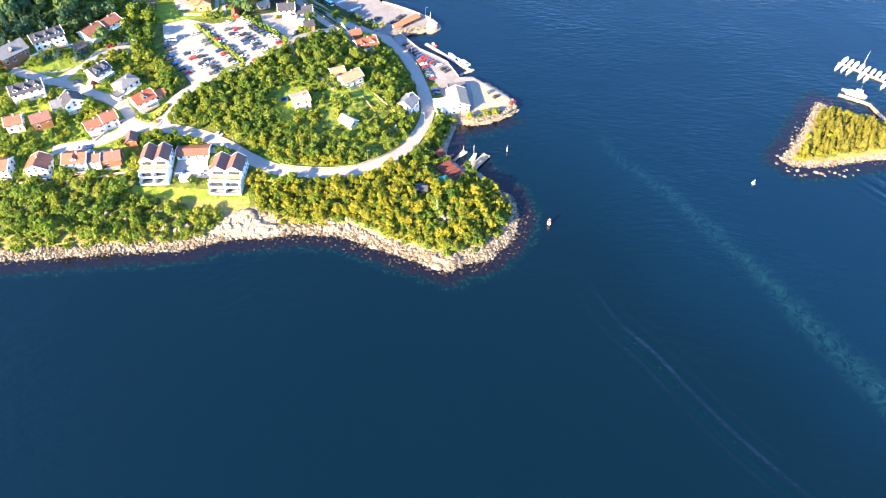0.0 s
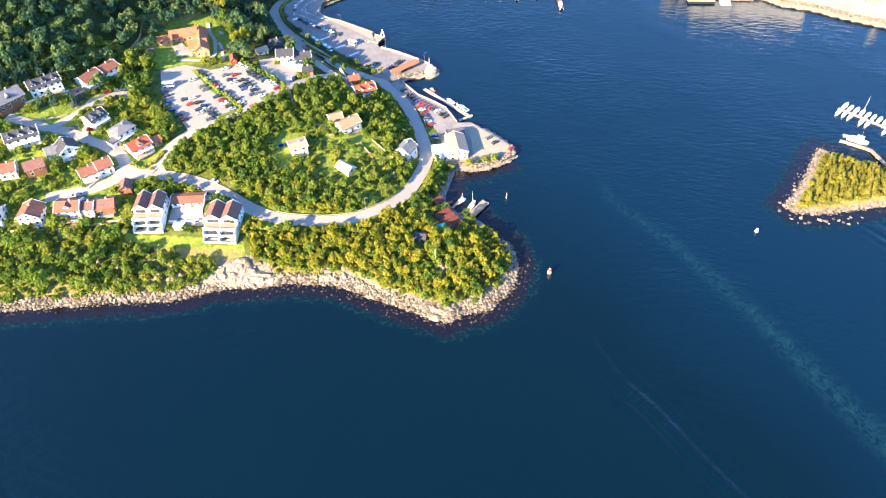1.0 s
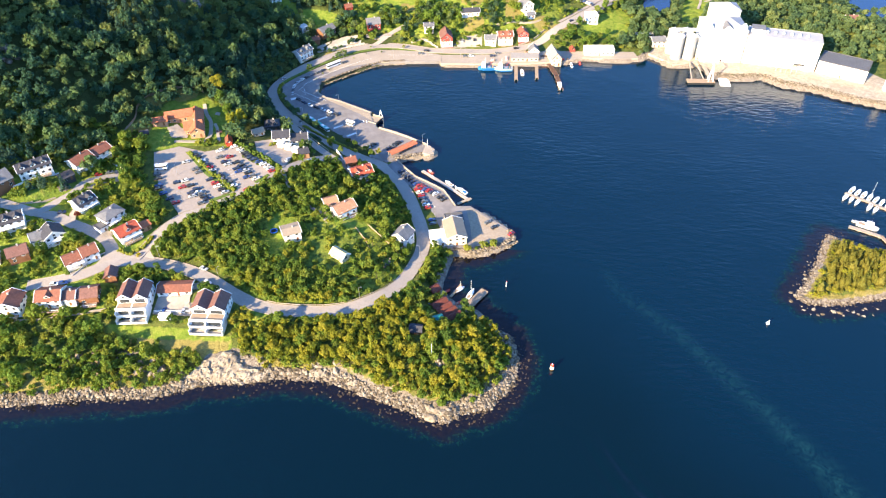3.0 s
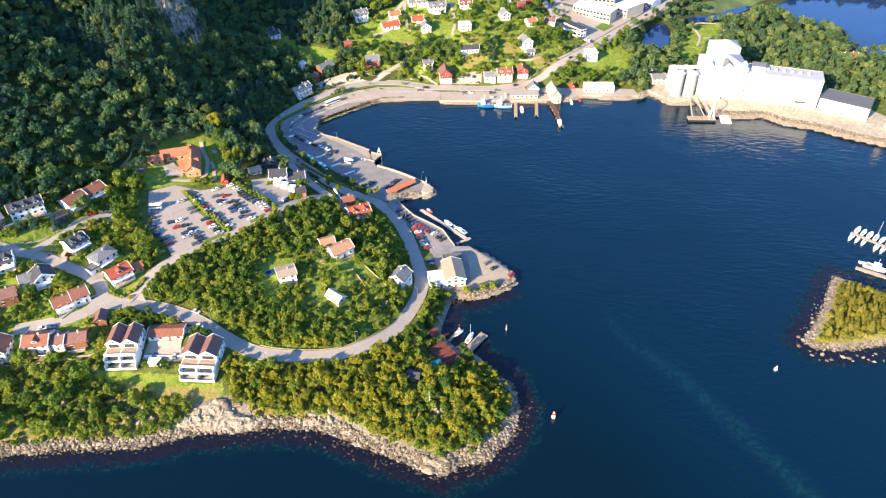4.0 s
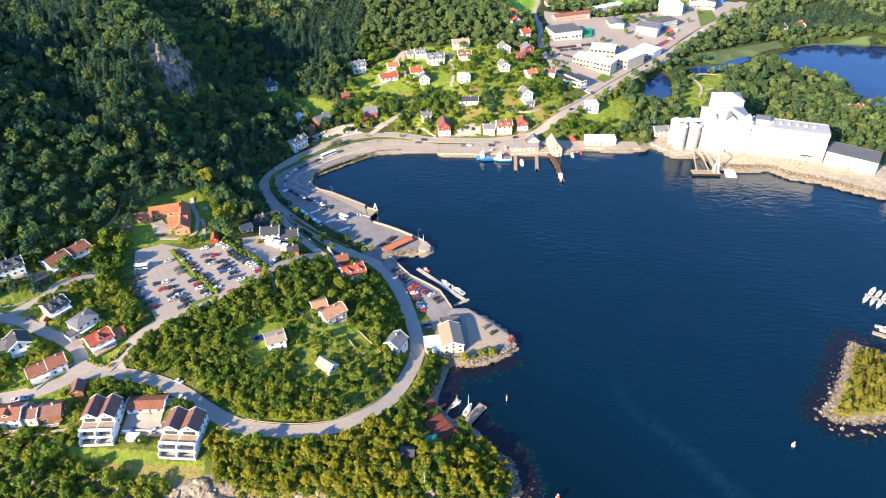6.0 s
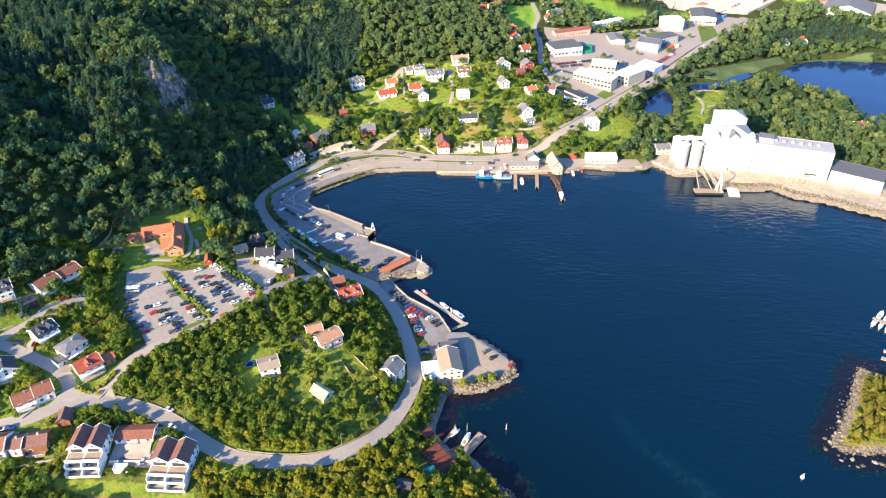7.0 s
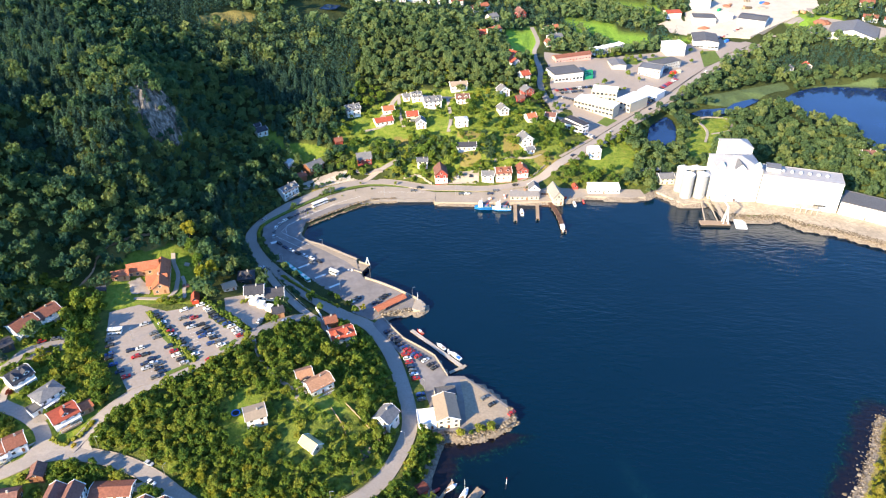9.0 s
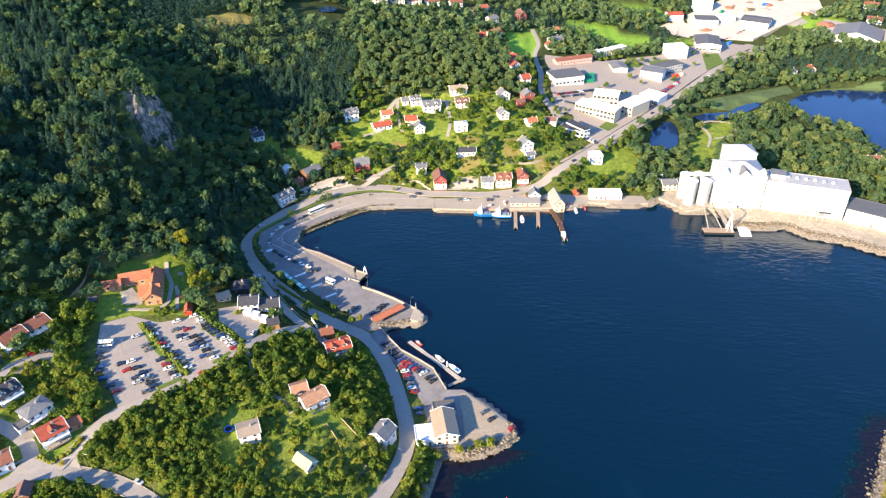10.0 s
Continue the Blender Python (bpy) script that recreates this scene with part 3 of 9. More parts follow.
WORKS = [(190, 880), (330, 1010), (420, 960), (330, 885), (290, 850), (235, 850)]
HALL_YARD = [(350, 860), (420, 820), (440, 850), (380, 900)]
LAKE_SHORE = [(267, 689), (288, 714), (313, 729), (344, 732), (460, 714), (480, 600), (340, 590), (309, 610), (312, 638), (301, 649), (283, 660), (278, 677)]
POND = [(138, 607), (147, 639), (164, 659), (167, 638), (158, 604), (143, 596)]
CHANNEL = [(186, 666), (198, 675), (220, 679), (229, 689.5), (249, 701), (254, 698), (242, 686), (219, 668.5), (193, 660)]
TARN = [(-159, 754), (-149, 767), (-127, 765), (-130, 752)]
# plan, level ("slope": a plane laid through the ground)
PADS = [(LOT, "slope"), (YARD, "slope"), (CONDO_YARD, "slope"), (QUAY_SOUTH, QUAY_Z), (QUAY_FERRY, QUAY_Z), (QUAY_NORTH, QUAY_Z), (MILL_YARD, 2.6),
        (SHOPS, "slope"), (WORKS, "slope"), (HALL_YARD, "slope"), (LAKE_SHORE, 4.0), (POND, 3.6), (CHANNEL, 3.8), (TARN, "slope")]
LAWNS = [[(-100, 294), (-101, 314), (-94, 309), (-93, 292), (-87, 278), (-94, 281)],
         [(-188, 376), (-186, 383), (-188, 394), (-182, 406), (-170, 416), (-155, 414), (-146, 398), (-143, 372), (-163, 370), (-177, 364), (-185, 362)],
         [(-68, 313), (-58, 315), (-52, 310), (-62, 302)], [(-168, 281), (-161, 291), (-157, 294), (-160, 280)],
         [(-180, 363), (-190, 388), (-186, 384), (-176, 369)], [(-161, 238), (-124, 238), (-123, 233), (-106, 235), (-105, 230), (-115, 231), (-135, 234)],
         [(-97, 597), (-77, 610), (-58, 597), (-49, 586), (-60, 569), (-78, 580)], [(-41, 594), (-34, 616), (-20, 613), (-17, 588), (-27, 584)],
         [(-157, 561), (-152, 576), (-140, 565), (-139, 553), (-152, 551)], [(-135, 550), (-133, 562), (-112, 564), (-103, 559), (-112, 552), (-126, 548)],
         [(177, 613), (193, 650), (218, 657), (207, 635), (190, 606)], [(82, 560), (93.4, 575.9), (116.8, 596.7), (123.5, 584.7), (115.2, 554), (84, 553)], [(172, 613), (188, 635.7), (199.5, 631.4), (185, 588.4), (169.4, 575), (160, 581)],
         [(-160, 388), (-150, 376), (-142, 372), (-146, 395), (-155, 402)], [(-232, 303), (-222.6, 316), (-212, 319), (-212.4, 312), (-227.6, 300)], [(-225, 275), (-219.5, 280), (-208.7, 281), (-201, 277), (-211, 274)], [(-169, 283), (-161.5, 292), (-156, 291.8), (-158, 288), (-166, 281)],
         [(-100, 260), (-92, 250), (-85, 246), (-95, 245)]]
FIELDS = [[(31, 744), (33, 804), (60, 824), (62, 787), (50, 749)], [(98, 876), (139, 866), (182, 846), (176, 820), (140, 803), (114, 834), (98, 848)],
          [(112, 951), (187, 971), (210, 930), (224, 908), (182, 914), (138, 945)], [(199, 858), (229, 853), (220, 826), (199, 822)], [(330, 880), (350, 900), (400, 890), (352, 862)]]
DRY = [[(-161, 236), (-124, 236), (-118, 233), (-104, 233), (-104, 226), (-118, 226), (-135, 230)], [(-8.6, 567), (7, 567), (7.3, 549), (-6.7, 551)],
       [(-230, 667), (-232, 681), (-213, 705), (-192, 713), (-192, 696), (-215, 675)], [(-60, 588), (-45, 582), (-20, 583), (-20, 577), (-60, 575)],
       [(40, 585), (75, 560), (60, 552), (45, 560)], [(-199, 396), (-193, 408), (-183, 418), (-174, 423), (-170, 419), (-175, 411), (-183, 407), (-190, 397), (-194, 388)], [(-200, 371), (-198, 386), (-189, 382), (-187, 375), (-193, 368)],
       [(22, 589), (36, 594), (36, 573), (40, 563), (23, 562)], [(-11.5, 591), (7.6, 589), (7.6, 582), (-9.8, 581)], [(-118, 521), (-110.5, 525.6), (-97, 535), (-86, 539.4), (-83, 537.6), (-95.5, 531.6), (-108, 523), (-115, 515)], [(137, 938), (182, 916), (221, 895), (192, 893), (145, 915)]]
REEDS = [[(167, 667), (198, 684), (225, 680), (270, 711), (289, 722), (288, 738), (241, 717), (202, 698)], [(291, 730), (327, 735), (376, 741), (370, 727), (325, 728)], [(172, 663), (222, 691), (283, 716), (278, 690), (235, 669), (182, 644)]]
HILL_GARDENS = [[(-106, 302), (-99.5, 317.7), (-88, 312), (-86, 298), (-91, 288.6), (-100, 289.6)], [(-86.8, 314.3), (-75, 312), (-66, 307), (-52.4, 315.7), (-45.8, 310.2), (-43, 301.1), (-56, 294), (-72, 291), (-82, 297)],
                [(-82, 292), (-56, 294), (-43, 301), (-30.2, 288), (-30.5, 278.1), (-36.7, 267.1), (-56.5, 265.5), (-76.9, 276.1), (-88, 284)]]


def spline(pts, step):
    """A smooth line through the plan points, cut at even steps."""
    P = [np.array(p, float) for p in pts]
    P = [2 * P[0] - P[1]] + P + [2 * P[-1] - P[-2]]
    out = []
    for i in range(1, len(P) - 2):
        a, b, c, d = P[i - 1:i + 3]
        m = max(1, int(np.hypot(*(c - b)) / step))
        for j in range(m):
            t = j / m
            out.append(0.5 * (2 * b + (c - a) * t + (2 * a - 5 * b + 4 * c - d) * t * t + (3 * b - a - 3 * c + d) * t ** 3))
    return np.array(out + [P[-2]])


def shore_heights(P):
    d = offshore(P)
    z = np.maximum(raw_heights(P), 0.9)
    rise = np.clip(d / 9.0, 0, 1)
    return np.where(d > 0, np.minimum(z, 0.15 + 0.55 * d + 0.004 * d * d) * rise + np.minimum(0.9, 0.25 * d) * (1 - rise), np.maximum(0.28 * d, -9.0)), d


PAD_PLANES = []
for _loop, _level in PADS:
    if _level == "slope":
        _p = np.array(densify(_loop, 8))
        _z = np.maximum(raw_heights(_p), 1.0)
        _fit = np.linalg.lstsq(np.c_[_p, np.ones(len(_p))], _z, rcond=None)[0]
    else:
        _fit = np.array([0, 0, _level])
    PAD_PLANES.append((_loop, _fit))


def on_pad(P, fit):
    return P[:, 0] * fit[0] + P[:, 1] * fit[1] + fit[2]


def ease(x):
    x = np.clip(x, 0, 1)
    return x * x * (3 - 2 * x)


def padded(P):
    z, d = shore_heights(P)
    for loop, fit in PAD_PLANES:
        lo, hi = np.min(loop, 0) - 14, np.max(loop, 0) + 14
        near = np.where((P[:, 0] > lo[0]) & (P[:, 0] < hi[0]) & (P[:, 1] > lo[1]) & (P[:, 1] < hi[1]) & (d > 0))[0]
        if len(near):
            q = P[near]
            away = np.where(inside(q, loop), 0, reach(q, loop))
            w = ease(1 - (away - 2.5) / 9)
            z[near] = z[near] * (1 - w) + on_pad(q, fit) * w
    return z, d


ROAD_LINES = {}
for _name, (_pts, _width) in ROADS.items():
    _line = spline(_pts, 3.0)
    _z = padded(_line)[0]
    _k = np.ones(7) / 7
    _z = np.convolve(np.pad(_z, 3, mode="edge"), _k, mode="valid")
    if _name == "harbour_road":
        _low = 2.8 + np.clip((466 - _line[:, 1]) * 0.08, 0, 9)
        _z = np.where((_line[:, 1] > 408) & (_line[:, 0] < -20), np.minimum(_z, _low), _z)
        _z = np.convolve(np.pad(_z, 3, mode="edge"), _k, mode="valid")
    _z = np.maximum(_z, 1.6)
    for _end in (0, -1):
        for _other, _oz, _ow in ROAD_LINES.values():
            _r = np.hypot(*(_other - _line[_end]).T)
            if _r.min() < _ow / 2 + 2:
                _far = np.hypot(*(_line - _line[_end]).T)
                _z = _z + (_oz[_r.argmin()] - _z[_end]) * ease(1 - _far / 18)
                break
    ROAD_LINES[_name] = (_line, _z, _width)


def heights(P):
    """The ground's height at each row of P."""
    P = np.asarray(P, float)
    z, d = padded(P)
    best, level = np.full(len(P), 1e9), np.zeros(len(P))
    for line, rz, width in ROAD_LINES.values():
        lo, hi = line.min(0) - 16, line.max(0) + 16
        near = np.where((P[:, 0] > lo[0]) & (P[:, 0] < hi[0]) & (P[:, 1] > lo[1]) & (P[:, 1] < hi[1]) & (d > 0))[0]
        if not len(near):
            continue
        q = P[near]
        edge, lev = best[near], level[near]
        for a, b, za, zb in zip(line[:-1], line[1:], rz[:-1], rz[1:]):
            ab = b - a
            s = np.clip(((q - a) @ ab) / (ab @ ab), 0, 1)
            r = np.hypot(*(q - a - s[:, None] * ab).T) - width / 2
            closer = r < edge
            edge[closer], lev[closer] = r[closer], (za + (zb - za) * s)[closer]
        best[near], level[near] = edge, lev
    w = ease(1 - (best - 2.6) / 6)
    lot = np.where((P[:, 1] > 430) & (P[:, 1] < 535) & (P[:, 0] > -145) & (P[:, 0] < -20))[0]
    if len(lot):
        q = P[lot]
        w[lot] *= ease(np.where(inside(q, QUAY_FERRY), 0, reach(q, QUAY_FERRY)) / 2.4)
    return z * (1 - w) + (level - 0.16) * w


def height(x, y):
    return float(heights(np.array([[x, y]]))[0])


# ---- the ground, one sheet to the horizon ----
def steps(lo, hi, fine, far_lo, far_hi):
    mid = list(np.arange(lo, hi + 0.1, fine))
    left, right, s = [], [], fine
    x = lo
    while x > far_lo:
        s *= 1.25
        x -= s
        left.append(x)
    s, x = fine, hi
    while x < far_hi:
        s *= 1.25
        x += s
        right.append(x)
    return np.array(left[::-1] + mid + right)


def sheet(xs, ys):
    X, Y = np.meshgrid(xs, ys)
    n, m = len(xs), len(ys)
    i = np.arange(n * m).reshape(m, n)
    F = np.stack([i[:-1, :-1], i[:-1, 1:], i[1:, 1:], i[1:, :-1]], -1).reshape(-1, 4)
    return np.stack([X.ravel(), Y.ravel()], 1), F


def build_ground():
    P, F = sheet(steps(-330, 400, 3.2, -2500, 2500), steps(185, 760, 3.2, 120, 4000))
    z = heights(P)
    d = offshore(P)
    rough = np.array([noise.noise((x * 0.13, y * 0.13, 0.0)) + 0.5 * noise.noise((x * 0.35, y * 0.35, 3.0)) for x, y in P])
    calm = np.ones(len(P), bool)
    for loop, _ in PAD_PLANES:
        calm &= ~(inside(P, loop) | (reach(P, loop) < 4))
    for line, _, width in ROAD_LINES.values():
        calm &= reach(P, line, False) > width / 2 + 4
    bumpy = np.where(calm & (d > 2), 1, 0) * rough
    z += bumpy * np.where(P[:, 1] > 400, 1.3, 0.55)
    V = np.c_[P, z]
    me = smooth(np_mesh("ground", V, F))
    lawn = np.zeros(len(P))
    for loop in LAWNS + FIELDS:
        lawn = np.maximum(lawn, np.where(inside(P, loop), 1, np.clip(1 - reach(P, loop) / 4, 0, 1)))
    village = inside(P, [(-110, 585), (-60, 645), (20, 665), (60, 640), (75, 600), (60, 555), (-20, 543), (-90, 553)]) | inside(P, [(-245, 240), (-245, 318), (-222, 330), (-205, 350), (-190, 348), (-150, 290), (-165, 262), (-165, 240)])
    lawn = np.maximum(lawn, village * 0.55)
    lawn = np.maximum(lawn, 0.5 * inside(P, [(-130, 280), (-95, 252), (-60, 254), (-32, 278), (-30, 310), (-60, 340), (-90, 330)]))
    meadow = np.zeros(len(P))
    for loop in FIELDS:
        meadow = np.maximum(meadow, np.where(inside(P, loop), 1.0, np.clip(1 - reach(P, loop) / 5, 0, 1)))
    field(me, "meadow", meadow)
    dry = np.zeros(len(P))
    for loop in DRY:
        dry = np.maximum(dry, np.where(inside(P, loop), 0.9, 0))
    wild = (P[:, 1] < 300) | (P[:, 0] > 140) & (P[:, 1] < 350)
    rock = np.clip(1.25 - d / np.where(P[:, 0] > 140, 4.0, np.where(wild, np.where((P[:, 0] > -62) & (P[:, 1] < 226), 9.0, 5.5), 6.0)), 0, 1)
    dry = np.maximum(dry, 0.75 * (inside(P, ISLET) & (d < 6)))
    dry = np.maximum(dry, 0.6 * ((P[:, 1] < 250) & (P[:, 0] > -240) & (P[:, 0] < 40) & (d > 0) & (d < 13)))
    crag = np.exp(-((P[:, 0] + 203) / 15) ** 2 - ((P[:, 1] - 509) / 18) ** 2) * 0.9
    face = np.where(inside(P, [(-121, 212), (-113, 228), (-100, 231), (-88, 226), (-82, 217), (-100, 213)]), 1.0, 0)
    field(me, "rock", np.maximum.reduce([rock, crag, face]))
    field(me, "lawn", lawn)
    field(me, "dry", dry)
    # wooded ground that takes the painted tree shade
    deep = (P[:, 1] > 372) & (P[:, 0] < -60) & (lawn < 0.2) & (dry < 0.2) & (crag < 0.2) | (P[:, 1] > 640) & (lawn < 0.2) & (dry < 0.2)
    field(me, "shaded_wood_floor", deep * 0.85)
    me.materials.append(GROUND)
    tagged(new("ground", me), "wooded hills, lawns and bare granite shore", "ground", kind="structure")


build_ground()


# ---- sea and lakes ----
PLUME = [(66, 302), (69, 296), (75, 278), (97, 252), (114, 227), (129, 203), (139, 185), (149, 166), (163, 143), (190, 105)]
WAKES = [[(49, 201), (61, 175), (75, 158), (91, 135), (106, 116), (135, 85)], [(196, 268), (215, 245), (245, 215)]]


def build_sea():
    P, F = sheet(steps(-260, 330, 2.8, -2500, 2500), steps(60, 540, 2.8, -1500, 560))
    me = smooth(np_mesh("water", np.c_[P, np.zeros(len(P))], F))
    built = ((P[:, 1] > 308) & (P[:, 0] < 140)) | (P[:, 1] > 440)
    field(me, "shore", -offshore(P) + 16.0 * built)
    line = spline(PLUME, 5)
    along = np.argmin(np.hypot(P[:, None, 0] - line[None, :, 0], P[:, None, 1] - line[None, :, 1]), 1) / len(line)
    r = reach(P, [tuple(p) for p in line], False)
    field(me, "plume", np.clip(1 - r / (3.0 + 8.5 * along), 0, 1) * np.clip(along * 8, 0, 1) * (0.5 + 0.5 * along))
    w, wash = np.full(len(P), 60.0), np.zeros(len(P))
    for loop in WAKES:
        line = spline(loop, 5)
        along = np.argmin(np.hypot(P[:, None, 0] - line[None, :, 0], P[:, None, 1] - line[None, :, 1]), 1) / (len(line) - 1)
        r = reach(P, [tuple(p) for p in line], False)
        wash = np.where(r < w, np.sin(np.pi * along) ** 0.7, wash)
        w = np.minimum(w, r)
    # rises from the south-west to the north-east
    field(me, "bay_tone", ease((1.1 * P[:, 0] + P[:, 1] - 230) / 150))
    field(me, "wake", w)
    field(me, "wash", wash)
    me.materials.append(SEA)
    tagged(new("water", me), "deep blue rippled sea with weedy shallows", "water", kind="structure")


build_sea()
for _loop, _lift in ((LAKE_SHORE, 4.6), (POND, 4.2), (CHANNEL, 4.6), (TARN, height(-142, 760) + 0.4)):
    _me = mesh_of("water", prism([tuple(p) for p in spline(_loop + _loop[:1], 8)[:-1]], _lift - 0.4, _lift), LAKE)
    tagged(new("water", _me), "still blue lake water among trees", "water", kind="structure")


# ---- roads and paved yards ----
def ribbon(name, line, z, width, lift, material, label, offset=0.0, thick=0.5):
    t = np.gradient(line, axis=0)
    t /= np.hypot(*t.T)[:, None]
    nrm = np.c_[-t[:, 1], t[:, 0]]
    V, F = [], []
    for s, dz in ((-1, -thick), (-1, 0), (1, 0), (1, -thick)):
        V.append(np.c_[line + nrm * (offset + s * width / 2), z + lift + dz])
    n = len(line)
    for k in range(3):
        for i in range(n - 1):
            F.append((k * n + i, (k + 1) * n + i, (k + 1) * n + i + 1, k * n + i + 1))
    me = np_mesh(name, np.concatenate(V), F)
    me.flip_normals()
    me.shade_flat()
    me.materials.append(material)
    return tagged(new(name, me), label, "road", kind="structure")


for _i, (_name, (_line, _z, _w)) in enumerate(ROAD_LINES.items()):
    ribbon("road", _line, _z, _w, 0.1 + 0.012 * _i, ASPHALT, "grey worn asphalt road")
    if _name in ("shore_road", "harbour_road", "park_road"):
        for _s in (-1, 1):
            _t = np.gradient(_line, axis=0)
            _t /= np.hypot(*_t.T)[:, None]
            _edge = _line + np.c_[-_t[:, 1], _t[:, 0]] * _s * (_w / 2 + 0.1)
            _free = np.ones(len(_line), bool)
            for _n2, (_l2, _z2, _w2) in ROAD_LINES.items():
                if _n2 != _name:
                    _free &= reach(_edge, [tuple(p) for p in _l2], False) > _w2 / 2 + 0.8
            for _loop, _f in PADS:
                _free &= ~inside(_edge, _loop)
            _cut = np.flatnonzero(np.diff(np.r_[0, _free.astype(int), 0]))
            for _a, _b in zip(_cut[::2], _cut[1::2]):
                if _b - _a > 3:
                    ribbon("kerb", _line[_a:_b], _z[_a:_b], 0.3, 0.24, PALE_CONCRETE, "pale kerb at the road's edge", _s * (_w / 2 + 0.1))


def paved(name, loop, fit, lift, material, label, depth=0.6):
    tops = [x * fit[0] + y * fit[1] + fit[2] + lift for x, y in loop]
    me = mesh_of(name, prism(loop, min(tops) - depth, tops), material)
    return tagged(new(name, me), label, "pavement", kind="structure")


_planes = [fit for _, fit in PAD_PLANES]
paved("pavement", LOT, _planes[0], 0.12, LOT_ASPHALT, "sun-bleached asphalt car park", 1.0)
paved("pavement", YARD, _planes[1], 0.12, LOT_ASPHALT, "asphalt yard before white houses")
paved("pavement", CONDO_YARD, _planes[2], 0.4, LOT_ASPHALT, "paved yard between the terraced flats")
paved("pavement", QUAY_SOUTH, _planes[3], 0.15, QUAY_ASPHALT, "asphalt quay with parked cars", 3.5)
paved("pavement", QUAY_FERRY, _planes[4], 0.15, QUAY_ASPHALT, "wide asphalt ferry quay", 4)
paved("pavement", [(-67.6, 438), (-80.6, 446.5), (-91.5, 453.3), (-100.3, 456.9), (-98.5, 454.6), (-91, 449.4), (-74, 437.2), (-65, 428.4)], _planes[4], 0.156, SANDY_CONCRETE, "sandy concrete apron along the ferry quay", 0.5)
paved("pavement", [(2.5, 307.5), (21.6, 314.6), (21.2, 320), (1.5, 338.6), (-1.5, 338), (1, 324)], _planes[3], 0.156, SANDY_CONCRETE, "sandy gravel at the quay's end", 0.5)
paved("pavement", [(-24.2, 515), (-24.2, 524.3), (-41, 529.8), (-57.9, 531.5), (-71.4, 531.3), (-87.4, 524.8), (-101, 512.6), (-112, 500), (-104, 494), (-92, 504), (-76, 509.6), (-51, 514.2)], _planes[4], 0.158, PALE_CONCRETE, "pale worn lanes of the town quay", 0.5)
paved("pavement", QUAY_NORTH, _planes[5], 0.15, PALE_CONCRETE, "pale concrete town quay", 4)
paved("pavement", MILL_YARD, _planes[6], 0.1, MILL_DIRT, "pale gravel yard round the mill", 1.5)
paved("pavement", SHOPS, _planes[7], 0.12, LOT_ASPHALT, "asphalt yards between shops")
paved("pavement", WORKS, _planes[8], 0.12, GRAVEL, "pale gravel works site", 1.0)
paved("pavement", HALL_YARD, _planes[9], 0.12, ASPHALT, "asphalt yard round the sports hall", 1.0)


# the flared mouth where the side roads join
_loop = [(-178.5, 269.5), (-174.8, 281.5), (-170, 281), (-167.5, 279.2), (-164, 279.4), (-160, 284), (-156.2, 283), (-151.5, 277)]
_rows = list(ROAD_LINES.values())
_top = []
for _p in _loop:
    _d = [(np.hypot(*(l - _p).T).min() - w / 2, z[np.hypot(*(l - _p).T).argmin()]) for l, z, w in _rows[:6]]
    _top.append(float(min(_d)[1]) + 0.085)
tagged(new("pavement", mesh_of("pavement", prism(_loop, min(_top) - 0.8, _top), ASPHALT)), "worn asphalt of the road junction", "pavement", kind="structure")


# ---- trees ----
_t = (1 + 5 ** 0.5) / 2
ICO_V = np.array([(-1, _t, 0), (1, _t, 0), (-1, -_t, 0), (1, -_t, 0), (0, -1, _t), (0, 1, _t), (0, -1, -_t), (0, 1, -_t), (_t, 0, -1), (_t, 0, 1), (-_t, 0, -1), (-_t, 0, 1)]) / math.hypot(1, _t)
ICO_F = np.array([(0, 11, 5), (0, 5, 1), (0, 1, 7), (0, 7, 10), (0, 10, 11), (1, 5, 9), (5, 11, 4), (11, 10, 2), (10, 7, 6), (7, 1, 8), (3, 9, 4), (3, 4, 2), (3, 2, 6), (3, 6, 8), (3, 8, 9), (4, 9, 5), (2, 4, 11), (6, 2, 10), (8, 6, 7), (9, 8, 1)])
rng = np.random.default_rng(7)


def clumps(centres, radii, base=(ICO_V, ICO_F), jitter=0.32, flat=0.8):
    V, F = [], []
    bv, bf = base
    for c, r in zip(centres, radii):
        q = Euler(rng.uniform(0, 6.3, 3)).to_matrix()
        v = (bv @ np.array(q)) * (1 + rng.uniform(-jitter, jitter, (len(bv), 1)))
        v[:, 2] *= flat
        F.append(bf + sum(len(x) for x in V))
        V.append(v * r + c)
    return np.concatenate(V), np.concatenate(F)




# ---- buildings ----
FOOTPRINTS = []  # plans on which no tree grows
_window_meshes = {}


def window_mesh(w, h):
    key = (round(w, 1), round(h, 1))
    if key not in _window_meshes:
        w, h = key
        bm = box(bmesh.new(), -w / 2 - 0.1, w / 2 + 0.1, -0.1, 0.05, -0.1, h + 0.1)
        bm.normal_update()
        front = [f for f in bm.faces if f.normal.y < -0.9 or all(abs(v.co.y + 0.1) < 1e-5 for v in f.verts)]
        bmesh.ops.inset_region(bm, faces=front, thickness=0.1, depth=-0.06)
        for f in bm.faces:
            if all(-0.08 < v.co.y < -0.01 for v in f.verts):
                f.material_index = 1
        _window_meshes[key] = mesh_of("window", bm, WHITE, GLASS)
    return _window_meshes[key]


def slab(bm, pts, thick):
    """A roof plane of four corners, given its thickness straight down."""
    hi = [bm.verts.new(p) for p in pts]
    lo = [bm.verts.new((p[0], p[1], p[2] - thick)) for p in pts]
    bm.faces.new(hi)
    bm.faces.new(lo[::-1])
    n = len(pts)
    for i in range(n):
        bm.faces.new((hi[i], lo[i], lo[(i + 1) % n], hi[(i + 1) % n]))


